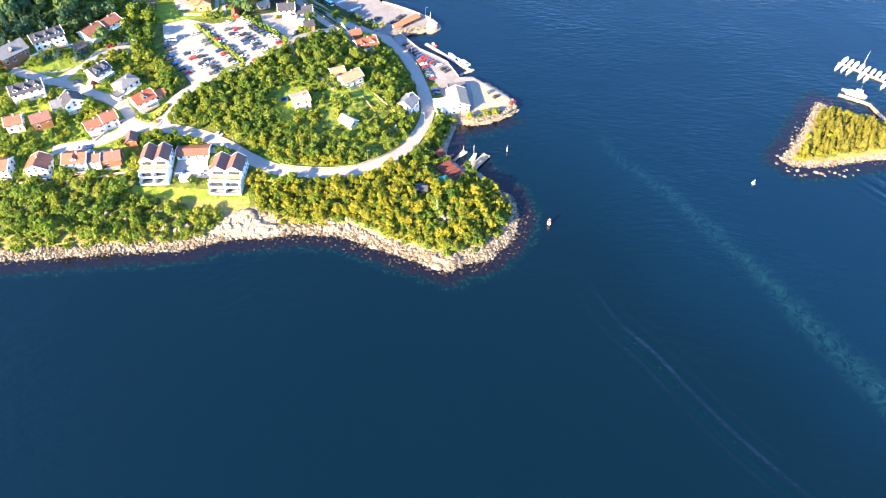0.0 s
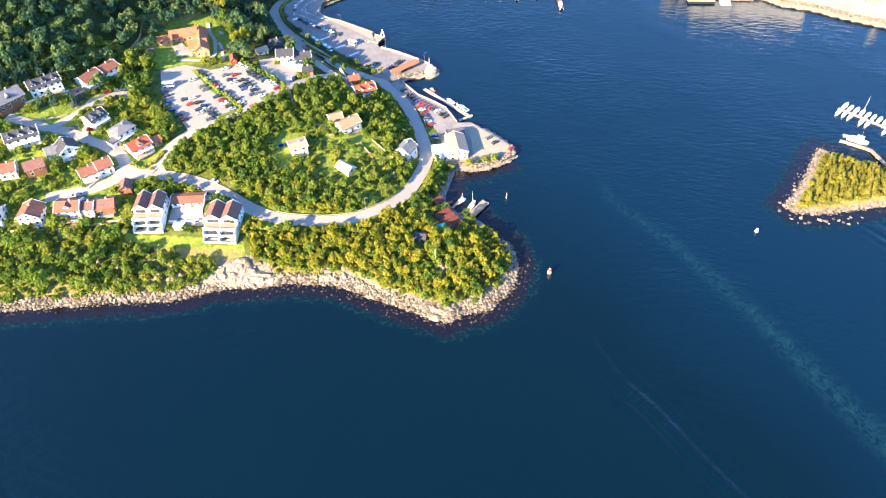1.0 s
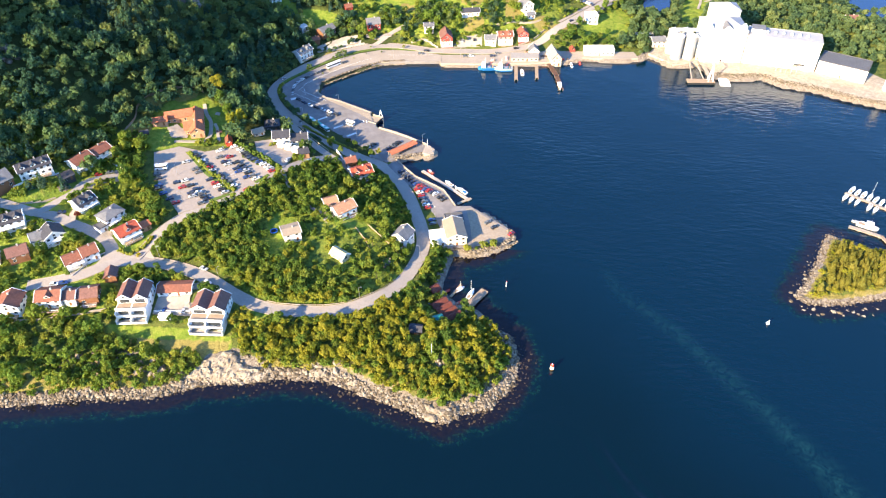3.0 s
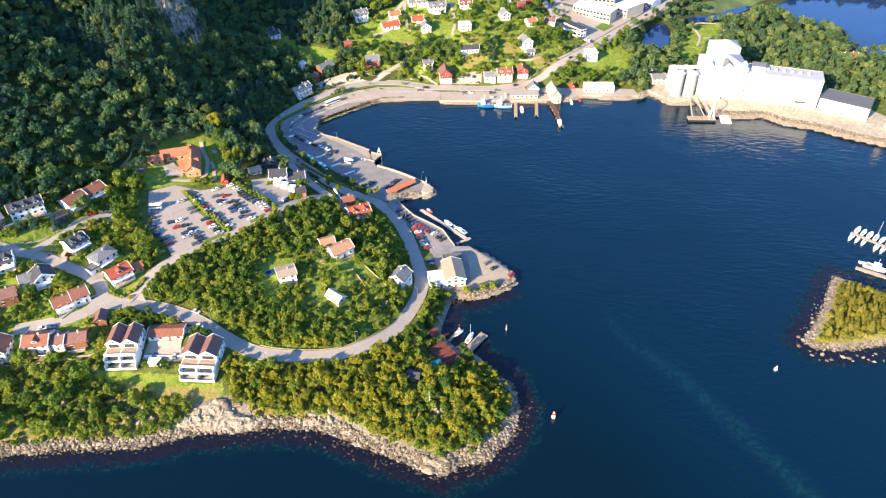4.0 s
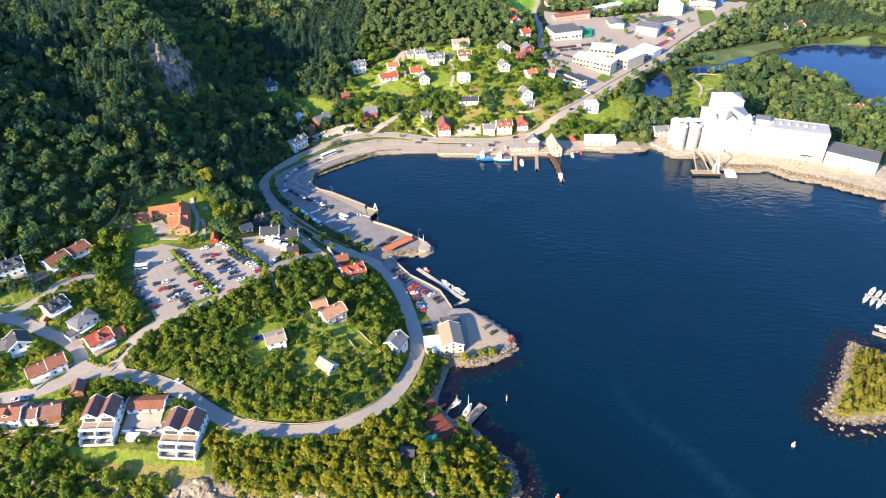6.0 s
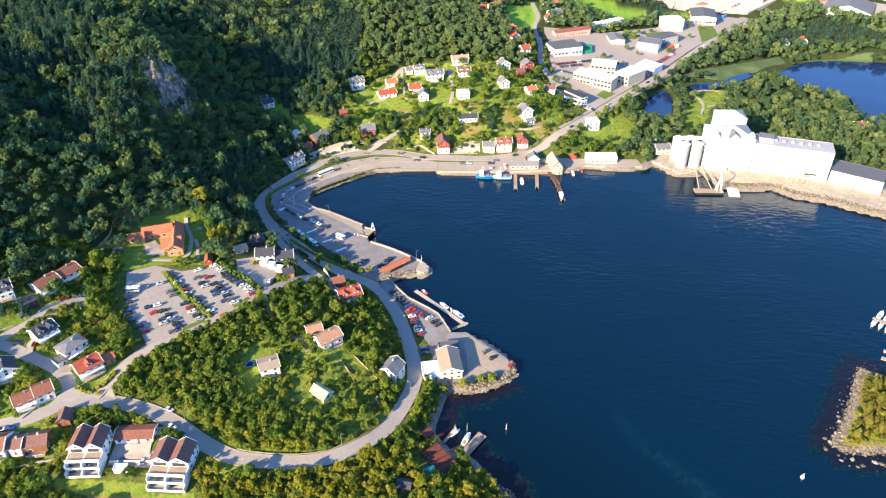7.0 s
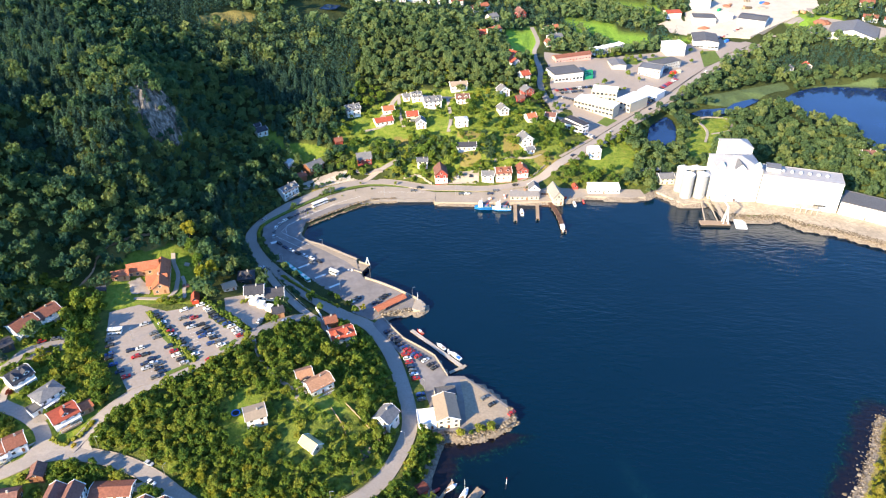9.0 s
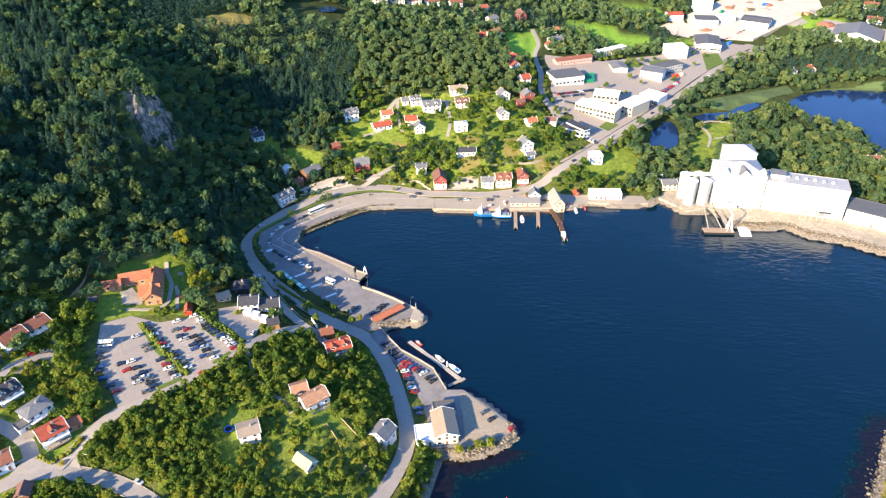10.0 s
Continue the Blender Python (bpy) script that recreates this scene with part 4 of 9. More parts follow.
def roof_mesh(w, d, e, rise, kind, over=0.55):
    bm = bmesh.new()
    if kind == "p":
        k = rise / (d / 2)
        slab(bm, [(-over, -over, e - k * over), (w + over, -over, e - k * over), (w + over, d / 2, e + rise), (-over, d / 2, e + rise)], 0.28)
        slab(bm, [(-over, d / 2, e + rise), (w + over, d / 2, e + rise), (w + over, d + over, e - k * over), (-over, d + over, e - k * over)], 0.28)
    elif kind == "g":
        k = rise / (w / 2)
        slab(bm, [(-over, -over, e - k * over), (w / 2, -over, e + rise), (w / 2, d + over, e + rise), (-over, d + over, e - k * over)], 0.28)
        slab(bm, [(w / 2, -over, e + rise), (w + over, -over, e - k * over), (w + over, d + over, e - k * over), (w / 2, d + over, e + rise)], 0.28)
    elif kind == "h":
        i = min(w, d) / 2
        a, b = ((i, d / 2), (w - i, d / 2)) if w >= d else ((w / 2, i), (w / 2, d - i))
        c = [(-over, -over, e), (w + over, -over, e), (w + over, d + over, e), (-over, d + over, e)]
        A, B = (*a, e + rise), (*b, e + rise)
        if w >= d:
            for q in ([c[0], c[1], B, A], [c[1], c[2], B], [c[2], c[3], A, B], [c[3], c[0], A]):
                slab(bm, q, 0.25)
        else:
            for q in ([c[0], c[1], A], [c[1], c[2], B, A], [c[2], c[3], B], [c[3], c[0], A, B]):
                slab(bm, q, 0.25)
    elif kind == "m":
        slab(bm, [(-over, -over, e), (w + over, -over, e), (w + over, d + over, e + rise), (-over, d + over, e + rise)], 0.25)
    else:
        box(bm, -0.15, w + 0.15, -0.15, d + 0.15, e - 0.05, e + 0.25)
        for x0, x1, y0, y1 in ((-0.2, w + 0.2, -0.2, 0.1), (-0.2, w + 0.2, d - 0.1, d + 0.2), (-0.2, 0.1, 0.1, d - 0.1), (w - 0.1, w + 0.2, 0.1, d - 0.1)):
            box(bm, x0, x1, y0, y1, e + 0.25, e + 0.55)
    bmesh.ops.recalc_face_normals(bm, faces=bm.faces[:])
    return bm


def barge_mesh(w, d, e, rise, kind, end, over=0.55):
    """The pair of bargeboards on one gable, mitred at the ridge."""
    span = d if kind == "p" else w
    k = rise / (span / 2)
    bm = bmesh.new()
    lo, hi = (-over - 0.06, -over + 0.16) if end == 0 else ((w if kind == "p" else d) + over - 0.16, (w if kind == "p" else d) + over + 0.06)
    rows = []
    for s in (lo, hi):
        row = []
        for u, z in ((-over, e - k * over + 0.1), (span / 2, e + rise + 0.1), (span + over, e - k * over + 0.1), (span + over, e - k * over - 0.4), (span / 2, e + rise - 0.4), (-over, e - k * over - 0.4)):
            row.append(bm.verts.new((s, u, z) if kind == "p" else (u, s, z)))
        rows.append(row)
    for i in range(6):
        bm.faces.new((rows[0][i], rows[0][(i + 1) % 6], rows[1][(i + 1) % 6], rows[1][i]))
    for r in rows:
        bm.faces.new((r[0], r[1], r[4], r[5]))
        bm.faces.new((r[1], r[2], r[3], r[4]))
    bmesh.ops.recalc_face_normals(bm, faces=bm.faces[:])
    return bm


def wall_mesh(w, d, e, rise, kind, deep=3.0):
    bm = bmesh.new()
    box(bm, 0, w, 0, d, -deep, e - 0.02)
    cap = e + rise - 0.3
    if kind == "p":
        for x0, x1 in ((0.0, 0.25), (w - 0.25, w)):
            v = [bm.verts.new(p) for p in ((x0, 0, e - 0.3), (x0, d, e - 0.3), (x0, d / 2, cap), (x1, 0, e - 0.3), (x1, d, e - 0.3), (x1, d / 2, cap))]
            for q in ((0, 2, 1), (3, 4, 5), (0, 3, 5, 2), (1, 2, 5, 4)):
                bm.faces.new([v[i] for i in q])
    elif kind == "g":
        for y0, y1 in ((0.0, 0.25), (d - 0.25, d)):
            v = [bm.verts.new(p) for p in ((0, y0, e - 0.3), (w, y0, e - 0.3), (w / 2, y0, cap), (0, y1, e - 0.3), (w, y1, e - 0.3), (w / 2, y1, cap))]
            for q in ((0, 1, 2), (3, 5, 4), (0, 2, 5, 3), (1, 4, 5, 2)):
                bm.faces.new([v[i] for i in q])
    elif kind == "m":
        v = [bm.verts.new(p) for p in ((0, 0, e - 0.3), (w, 0, e - 0.3), (w, d, e - 0.3), (0, d, e - 0.3), (0, d, e + rise - 0.28), (w, d, e + rise - 0.28))]
        for q in ((0, 3, 4), (1, 5, 2), (2, 5, 4, 3)):
            bm.faces.new([v[i] for i in q])
    bmesh.ops.recalc_face_normals(bm, faces=bm.faces[:])
    return bm


def base_level(ax, ay, yaw, w, d):
    c, s = math.cos(yaw), math.sin(yaw)
    pts = [(ax + c * u - s * v, ay + s * u + c * v) for u, v in ((0, 0), (w, 0), (w, d), (0, d))]
    return pts, heights(np.array(pts))


def house(ax, ay, bx, by, depth, eave, rise, kind, wall, roof, label, category="house", name="house", floors=None, chimney=True, step=3.1, size=(1.3, 1.2), sink=None, group="", porch=False, margin=2.0, dormers=0, balcony=False, plinth=0.0):
    """A building whose front wall runs from a to b, with its depth behind it."""
    w, yaw = math.hypot(bx - ax, by - ay), math.atan2(by - ay, bx - ax)
    pts, zs = base_level(ax, ay, yaw, w, depth)
    z = float(zs[:2].mean() * 0.6 + zs[2:].mean() * 0.4) if sink is None else sink
    cx, cy = np.mean(pts, 0)
    FOOTPRINTS.append([(x + (x - cx) * 2 * margin / w, y + (y - cy) * 2 * margin / depth) for x, y in pts])
    ob = thing(name, pose(ax, ay, z, 0, 0, math.degrees(yaw)), label, category, group)
    part("wall", wall_mesh(w, depth, eave, rise, kind), wall, ob)
    top = part("roof", roof_mesh(w, depth, eave, rise, kind), roof, ob)
    if kind in "pg" and wall in (WHITE, PLASTER, CREAM, PINK_BOARD) and by < 700:
        for end in (0, 1):
            part("bargeboard", barge_mesh(w, depth, eave, rise, kind, end), WHITE, top)
    if plinth:
        part("ground_floor", cuboid(-0.06, w + 0.06, -0.06, depth + 0.06, -1.0, plinth), WHITE, ob, "white-painted ground floor")
    floors = floors if floors is not None else max(1, round(eave / 2.8))
    ww, hh = size
    for f in range(floors):
        zf = 0.9 + f * (eave - 0.2) / max(floors, 1)
        for length, put in ((w, lambda u: (u, -0.02, 0)), (depth, (lambda u: (w + 0.02, u, 90)) if cx < 5 else (lambda u: (-0.02, u, -90)))):
            n = max(1, int(length / step))
            for i in range(n):
                u = (i + 0.5) * length / n
                x, y, turn = put(u)
                if f == 0 and turn == 0 and i == n // 2:
                    door = part("door", cuboid(-0.5, 0.5, -0.08, 0.05, -0.8, 1.25), BROWN_BOARD, ob)
                    door.matrix_local = pose(x, y, zf, 0, 0, turn)
                    continue
                o = part("window", window_mesh(ww, hh), None, ob)
                o.matrix_local = pose(x, y, zf, 0, 0, turn)
    if kind == "g" and rise > 1.5:
        o = part("window", window_mesh(1.1, 1.1), None, ob)
        o.matrix_local = pose(w / 2, -0.02, eave - 0.1)
    if chimney and kind in "pgh":
        cx, cy = (w * 0.62, depth * 0.5) if kind != "g" else (w * 0.5, depth * 0.6)
        part("chimney", cuboid(cx - 0.35, cx + 0.35, cy - 0.35, cy + 0.35, eave + rise * 0.5, eave + rise + 0.9), CONCRETE, ob)
    for i in range(dormers):
        dw = 2.6
        dx = w * (i + 0.5) / dormers - dw / 2
        o = part("dormer", wall_mesh(dw, depth * 0.36, 1.3, 0.9, "g", 0.9), wall, ob)
        o.matrix_local = pose(dx, depth * 0.1, eave + 0.35)
        part("dormer_roof", roof_mesh(dw, depth * 0.36, 1.3, 0.9, "g", 0.25), roof, o)
        r = part("dormer_window", window_mesh(1.2, 0.9), None, o)
        r.matrix_local = pose(dw / 2, -0.02, 0.25)
    if balcony:
        floor = part("balcony", cuboid(0.2, w - 0.2, -1.9, -0.03, 2.45, 2.65), WHITE, ob)
        bm = bmesh.new()
        box(bm, 0.2, w - 0.2, -1.9, -1.82, 3.5, 3.6)
        for i in range(int(w / 0.8)):
            box(bm, 0.25 + i * 0.8, 0.31 + i * 0.8, -1.89, -1.83, 2.66, 3.5)
        part("railing", bm, WHITE, floor)
        for x in (0.4, w / 2, w - 0.4):
            part("post", cuboid(x - 0.08, x + 0.08, -1.8, -1.64, -1.5, 2.44), WHITE, floor)
    if porch:
        deck = part("terrace", cuboid(w * 0.1, w * 0.9, -2.6, -0.03, -0.4, 0.15), WOOD, ob)
        bm = bmesh.new()
        for i in range(7):
            x = w * 0.1 + i * w * 0.8 / 6
            box(bm, x - 0.05, x + 0.05, -2.58, -2.48, 0.16, 1.1)
        box(bm, w * 0.1, w * 0.9, -2.6, -2.46, 1.1, 1.2)
        part("railing", bm, WHITE, deck)
    return ob


def terraced_flats(ax, ay, bx, by, label):
    """Two white gabled units side by side, stepped towards the shore with recessed balconies."""
    w, yaw = math.hypot(bx - ax, by - ay), math.atan2(by - ay, bx - ax)
    pts, zs = base_level(ax, ay, yaw, w, 15)
    z = float(zs[:2].mean())
    FOOTPRINTS.append([(x + (x - np.mean(pts, 0)[0]) * 0.3, y + (y - np.mean(pts, 0)[1]) * 0.3) for x, y in pts])
    ob = thing("apartment_house", pose(ax, ay, z, 0, 0, math.degrees(yaw)), label, "house")
    u = w / 2
    tops = [3.0, 5.9]
    part("wall", wall_mesh(w, 15, 8.7, 0.0, "f"), PLASTER, ob)
    body = ob.children[0]
    # hollow fronts: slabs, side walls and set-back dark rooms
    for k in range(2):
        x0 = k * u
        bm = wall_mesh(u - 0.1, 10.4, 8.7, 2.6, "g", 0)
        r = part("gable", bm, PLASTER, ob)
        r.matrix_local = pose(x0 + 0.05, 4.4, 0.02)
        r = part("roof", roof_mesh(u - 0.1, 10.4, 8.75, 2.6, "g", 0.35), ROOF_BROWN, ob)
        for end in (0, 1):
            part("bargeboard", barge_mesh(u - 0.1, 10.4, 8.75, 2.6, "g", end, 0.35), PLASTER, r)
        r.matrix_local = pose(x0 + 0.05, 4.4, 0.02)
        for f in range(2):
            zf = 0.1 + 2.95 * f
            depth = -3.2 if f == 0 else -1.6
            part("balcony_floor", cuboid(x0 + 0.12, x0 + u - 0.12, depth, -0.03, zf - 0.2, zf), CONCRETE, ob)
            part("balcony_front", cuboid(x0 + 0.12, x0 + u - 0.12, depth - 0.15, depth, zf - 0.2, zf + 1.0), PLASTER, ob)
            for x in (x0 + 0.02, x0 + u - 0.22):
                part("side_wall", cuboid(x, x + 0.2, depth - 0.17, -0.03, zf - 0.3, zf + 2.5), PLASTER, ob)
            o = part("window", window_mesh(u - 2.2, 2.0), None, ob)
            o.matrix_local = pose(x0 + u / 2, -0.03, zf + 0.1)
        part("roof_terrace", cuboid(x0 + 0.3, x0 + u - 0.3, 0.3, 4.2, 5.98, 6.06), WOOD, ob, "brown decked roof terrace")
        part("parapet", cuboid(x0 + 0.02, x0 + u - 0.02, -0.25, -0.05, 5.7, 7.0), PLASTER, ob)
        o = part("window", window_mesh(u - 2.4, 2.0), None, ob)
        o.matrix_local = pose(x0 + u / 2, 4.38, 6.2)
        o = part("window", window_mesh(1.0, 1.0), None, ob)
        o.matrix_local = pose(x0 + u / 2, 4.38, 8.9)
    bm = bmesh.new()
    box(bm, 0, w, 0, 15, -3, 6.0)
    body.data = mesh_of("wall", bm, PLASTER)
    for f in range(3):
        for y in (6.5, 10.5, 13.3):
            for x, turn in ((w + 0.02, 90), (-0.02, -90)):
                o = part("window", window_mesh(1.0, 1.1), None, ob)
                o.matrix_local = pose(x, y, 1.0 + f * 2.7, 0, 0, turn)
    return ob


terraced_flats(-157.9, 243, -144.3, 244.2, "white terraced flats with brown gabled roofs and balconies")
terraced_flats(-123.6, 240, -108.2, 239.8, "white stepped flats with twin brown gables above the rocks")
house(-143.3, 255.5, -127.9, 257, 7, 2.9, 1.1, "p", PLASTER, ROOF_BRICK, "long white garage with a red tiled roof", "garage", "garage", 1, False)
house(-139.5, 243.4, -134.5, 243.8, 2.6, 2.0, 0, "f", PLASTER, ROOF_WHITE, "small white bin shelter at the yard wall", "shed", "shed", 0, False)
# homes on the west slope
house(-194.1, 243.6, -183.5, 245.1, 9, 5.2, 2.4, "p", WHITE, ROOF_BRICK, "white house with a brick-red tiled roof and terrace", porch=True, dormers=1)
house(-183, 246.5, -177.8, 247.2, 7, 4.6, 1.8, "p", WHITE, ROOF_BROWN, "white side house with a brown roof")
house(-210.7, 239.2, -200.7, 240.2, 9.5, 5.2, 2.6, "g", WHITE, ROOF_BRICK, "white gabled house with a brick-red roof and terrace", porch=True)
house(-229.9, 237.2, -219, 238.6, 9, 5.2, 2.4, "p", WHITE, ROOF_BRICK, "white house with brick-red roof above the woods", porch=True, dormers=1)
house(-176.8, 247.8, -168.7, 249.8, 8, 4.0, 2.2, "p", BROWN_BOARD, ROOF_BROWN, "brown timber house with a tiled roof and deck", porch=True)
house(-169.4, 260.6, -164.3, 261.8, 6, 3.2, 1.8, "g", BROWN_BOARD, ROOF_BROWN, "small brown timber shed beside the road", "shed", "shed", 1, False)
house(-188.9, 265.5, -182.5, 270.7, 7.5, 4.2, 2.0, "p", WHITE, ROOF_BRICK, "white house with brick-red hipped roof", balcony=True)
house(-182.5, 270.7, -177, 275.2, 8.0, 4.6, 2.1, "p", WHITE, ROOF_BRICK, "white house wing with brick-red roof")
house(-203.1, 277.5, -196, 283.7, 9, 5.0, 3.0, "g", WHITE, ROOF_DARK, "white house with a dark steep slate roof", balcony=True)
house(-209.5, 277, -204, 281, 8, 3.6, 2.0, "p", WHITE, ROOF_GREY, "white house wing with grey roof")
house(-196, 301.9, -190.9, 310, 9, 4.6, 2.4, "p", WHITE, ROOF_DARK, "white house with a dark tiled roof and skylights", dormers=2, balcony=True)
house(-179.6, 293.5, -174, 302.9, 8.5, 5.2, 1.6, "h", WHITE, ROOF_GREY, "white two-storey house with a grey hipped roof", balcony=True)
house(-182, 289.5, -178.8, 294.5, 5, 3.0, 0, "f", WHITE, ROOF_FELT, "low white garage with a flat roof", "garage", "garage", 1, False)
house(-169.7, 284.4, -162.6, 292.2, 8.5, 4.6, 2.2, "p", WHITE, ROOF_RED, "white house with a bright red tiled roof", porch=True, dormers=1, balcony=True)
house(-163.8, 292.5, -159.5, 297, 5, 3.0, 1.3, "p", ORANGE_BOARD, ROOF_ORANGE, "small outbuilding with an orange roof", "shed", "shed", 1, False)
house(-209.4, 331.4, -204, 341.2, 9, 5.2, 2.0, "p", WHITE, ROOF_BRICK, "white row house with a brick-red roof", group="row houses", dormers=0, balcony=True)
house(-203.9, 341.4, -198.5, 351.2, 9, 5.2, 2.0, "p", WHITE, ROOF_BRICK, "white row house end with a brick-red roof", group="row houses", balcony=True)
house(-231.8, 317, -219.5, 327, 9, 5.4, 2.6, "p", WHITE, ROOF_DARK, "big white house with gables and a grey roof", porch=True, dormers=3)
house(-213.9, 322, -209.6, 327.2, 6, 2.8, 1.0, "p", DARK_BOARD, ROOF_DARK, "dark carport beside the road", "carport", "carport", 1, False)
house(-230.5, 280.6, -217.4, 288.4, 9, 5.2, 2.6, "p", WHITE, ROOF_DARK, "white house with a dark roof among gardens", dormers=3, balcony=True)
house(-241.5, 301.8, -233, 313.4, 11, 4.6, 3.4, "p", BROWN_BOARD, ROOF_GREY, "brown timber house with a broad grey roof", dormers=1)
house(-215.9, 266, -208.5, 270.5, 8, 4.4, 2.4, "p", BROWN_BOARD, ROOF_BROWN, "brown timber house with a tiled roof")
house(-228, 263, -221, 266, 8, 4.4, 2.2, "p", WHITE, ROOF_BRICK, "white house with red roof at the slope")
# school and houses north of the car park
house(-163.5, 375.5, -156, 378, 25, 4.2, 3.0, "g", ORANGE_BOARD, ROOF_ORANGE, "long school wing with a steep orange tiled roof", "school", "school", 1, False)
house(-181.4, 387.4, -166.6, 392.8, 7.5, 3.8, 2.6, "p", ORANGE_BOARD, ROOF_ORANGE, "school cross wing with an orange tiled roof", "school", "school", 1, False)
house(-187.2, 381.4, -179.4, 384.2, 5.5, 3.2, 1.6, "p", ORANGE_BOARD, ROOF_ORANGE, "low school annex with orange roof", "school", "school", 1, False)
house(-170.2, 386.6, -167.6, 379, 10, 4.0, 2.8, "g", ORANGE_BOARD, ROOF_ORANGE, "short school wing with a hipped orange gable", "school", "school", 1, True)
house(-141.1, 369.7, -138, 370.7, 5.5, 2.6, 1.8, "g", SIGNAL_RED, ROOF_RED, "small bright red play shed beside the car park", "shed", "shed", 0, False)
house(-190, 370.5, -186.5, 372, 3.5, 2.4, 1.2, "p", DARK_BOARD, ROOF_DARK, "small dark shed on the lawn", "shed", "shed", 0, False)
house(-116, 378, -106.6, 379.8, 8.5, 5.0, 2.2, "p", WHITE, ROOF_DARK, "white semi-detached house with a dark roof", group="semi-detached houses")
house(-105.8, 379.8, -96.6, 381.8, 8.5, 5.0, 2.2, "p", WHITE, ROOF_DARK, "white semi-detached house half with dark roof", group="semi-detached houses")
for _x, _y in ((-113, 374.6), (-108.5, 372.8), (-103.8, 370.8)):
    house(_x, _y, _x + 3.4, _y - 0.6, 3.2, 2.5, 0.0, "f", WHITE, ROOF_WHITE, "small white garage in the yard", "garage", "garage", 0, False)
house(-125.4, 395.7, -117, 397.6, 8, 3.6, 2.4, "h", DARK_BOARD, ROOF_DARK, "dark hipped house under trees", dormers=2)
house(-128.7, 383.4, -123.2, 387, 5.5, 2.7, 1.4, "p", GREY_BOARD, ROOF_PALE, "small grey shed with a pale roof", "shed", "shed", 1, False)
house(-97.9, 366.4, -93.2, 368.7, 6, 3.6, 1.8, "p", ORANGE_BOARD, ROOF_DARK, "small ochre house with a dark roof")
house(-65.5, 353, -55, 358.5, 9, 4.6, 2.4, "p", WHITE, ROOF_RED, "white house with a red roof and wide balcony", porch=True, dormers=2)
house(-71.4, 366, -66, 368.5, 6, 3.2, 1.8, "p", BROWN_BOARD, ROOF_BRICK, "small brown house with red roof")
# houses within the loop of the road
house(-67.5, 313, -58.8, 320.5, 8, 4.2, 2.4, "p", WHITE, ROOF_TAN, "white house with a pale orange tiled roof", porch=True)
house(-75.5, 321, -69, 324, 7, 3.0, 1.8, "p", WHITE, ROOF_TAN, "white garage wing with a pale orange roof", "garage", "garage", 1, False)
house(-91.3, 293.2, -83.5, 296.8, 8, 5.2, 0.8, "p", WHITE, ROOF_PALE, "white box-shaped house with a pale low roof")
house(-67.5, 287, -61, 282.4, 5.4, 2.5, 2.0, "p", CREAM, ROOF_CREAM, "pale yellow hut with a cream steep roof in the grass", "hut", "hut", 1, False)
house(-38.8, 304.2, -31.5, 300.7, 8.5, 5.0, 2.6, "g", WHITE, ROOF_GREY, "white house with a grey slate roof and porch", porch=True)
# quay buildings
house(-10.4, 306, -0.6, 308, 15, 5.6, 2.2, "g", CREAM, ROOF_PALE, "cream warehouse with a pale gabled roof", "warehouse", "warehouse", 2, False)
house(-18.7, 304.6, -10.8, 306.2, 8.5, 4.2, 0, "f", WHITE, ROOF_WHITE, "white flat-roofed annex on the quay", "warehouse", "warehouse", 1, False)
house(-12, 322.5, -2.5, 324.5, 6, 3.4, 0, "f", CREAM, ROOF_FELT, "low cream store with a felt roof", "warehouse", "warehouse", 1, False)
house(-110, 418, -109, 418.5, 1, 2.2, 0, "f", GREY_BOARD, ROOF_FELT, "small grey kiosk at the bus stop", "kiosk", "kiosk", 0, False)
# cove boathouses
for _i in range(4):
    _x, _y = -16.6 + _i * 2.25, 262.6 - _i * 2.75
    house(_x, _y, _x + 2.2, _y - 2.7, 7.5, 2.7, 1.2, "g", RED_BOARD, ROOF_RUST, "red boathouse with a rust-red sheet roof", "boathouse", "boathouse", 0, False, sink=1.2, group="boathouses")
house(-13.2, 249.6, -10, 251, 3, 2.2, 0.8, "p", TEAL, TEAL, "small teal shed behind the boathouses", "shed", "shed", 0, False)
house(-15.5, 270.5, -12.5, 273, 4, 2.6, 1.2, "p", RED_BOARD, ROOF_RUST, "small red hut at the cove", "hut", "hut", 0, False)
house(-24.5, 241.5, -19.5, 241.2, 4.2, 2.4, 1.2, "p", DARK_BOARD, ROOF_DARK, "black cabin hidden among birches", "cabin", "cabin", 1, False)
# north side of the harbour
house(-127.2, 506.8, -119.9, 517.2, 8, 5.0, 2.4, "p", WHITE, ROOF_GREY, "white house with a grey roof above the harbour road", porch=True, dormers=2)
house(-115.4, 537.1, -107.1, 546.6, 8, 4.2, 2.4, "p", BROWN_BOARD, ROOF_GREY, "brown house with grey roof and deck")
house(-121.6, 530, -117.2, 532.9, 6, 3.0, 1.5, "p", BROWN_BOARD, ROOF_BRICK, "small brown house with red roof")
house(-131, 538.1, -126.9, 542.5, 6, 3.0, 0, "f", WHITE, ROOF_WHITE, "pale flat garage by the harbour road", "garage", "garage", 0, False)
house(-83, 551.7, -73.1, 554.4, 9, 4.6, 3.0, "p", RED_BOARD, ROOF_GREY, "red timber house with a grey roof")
house(-25, 535.5, -16.4, 536.8, 12, 6.4, 4.0, "g", RED_BOARD, ROOF_BROWN, "tall red gabled warehouse with a white ground floor", "warehouse", "warehouse", 2, False, plinth=3.2)
house(8.3, 538.6, 16.6, 539, 7, 4.2, 2.2, "p", WHITE, ROOF_GREY, "small white timber house with grey roof")
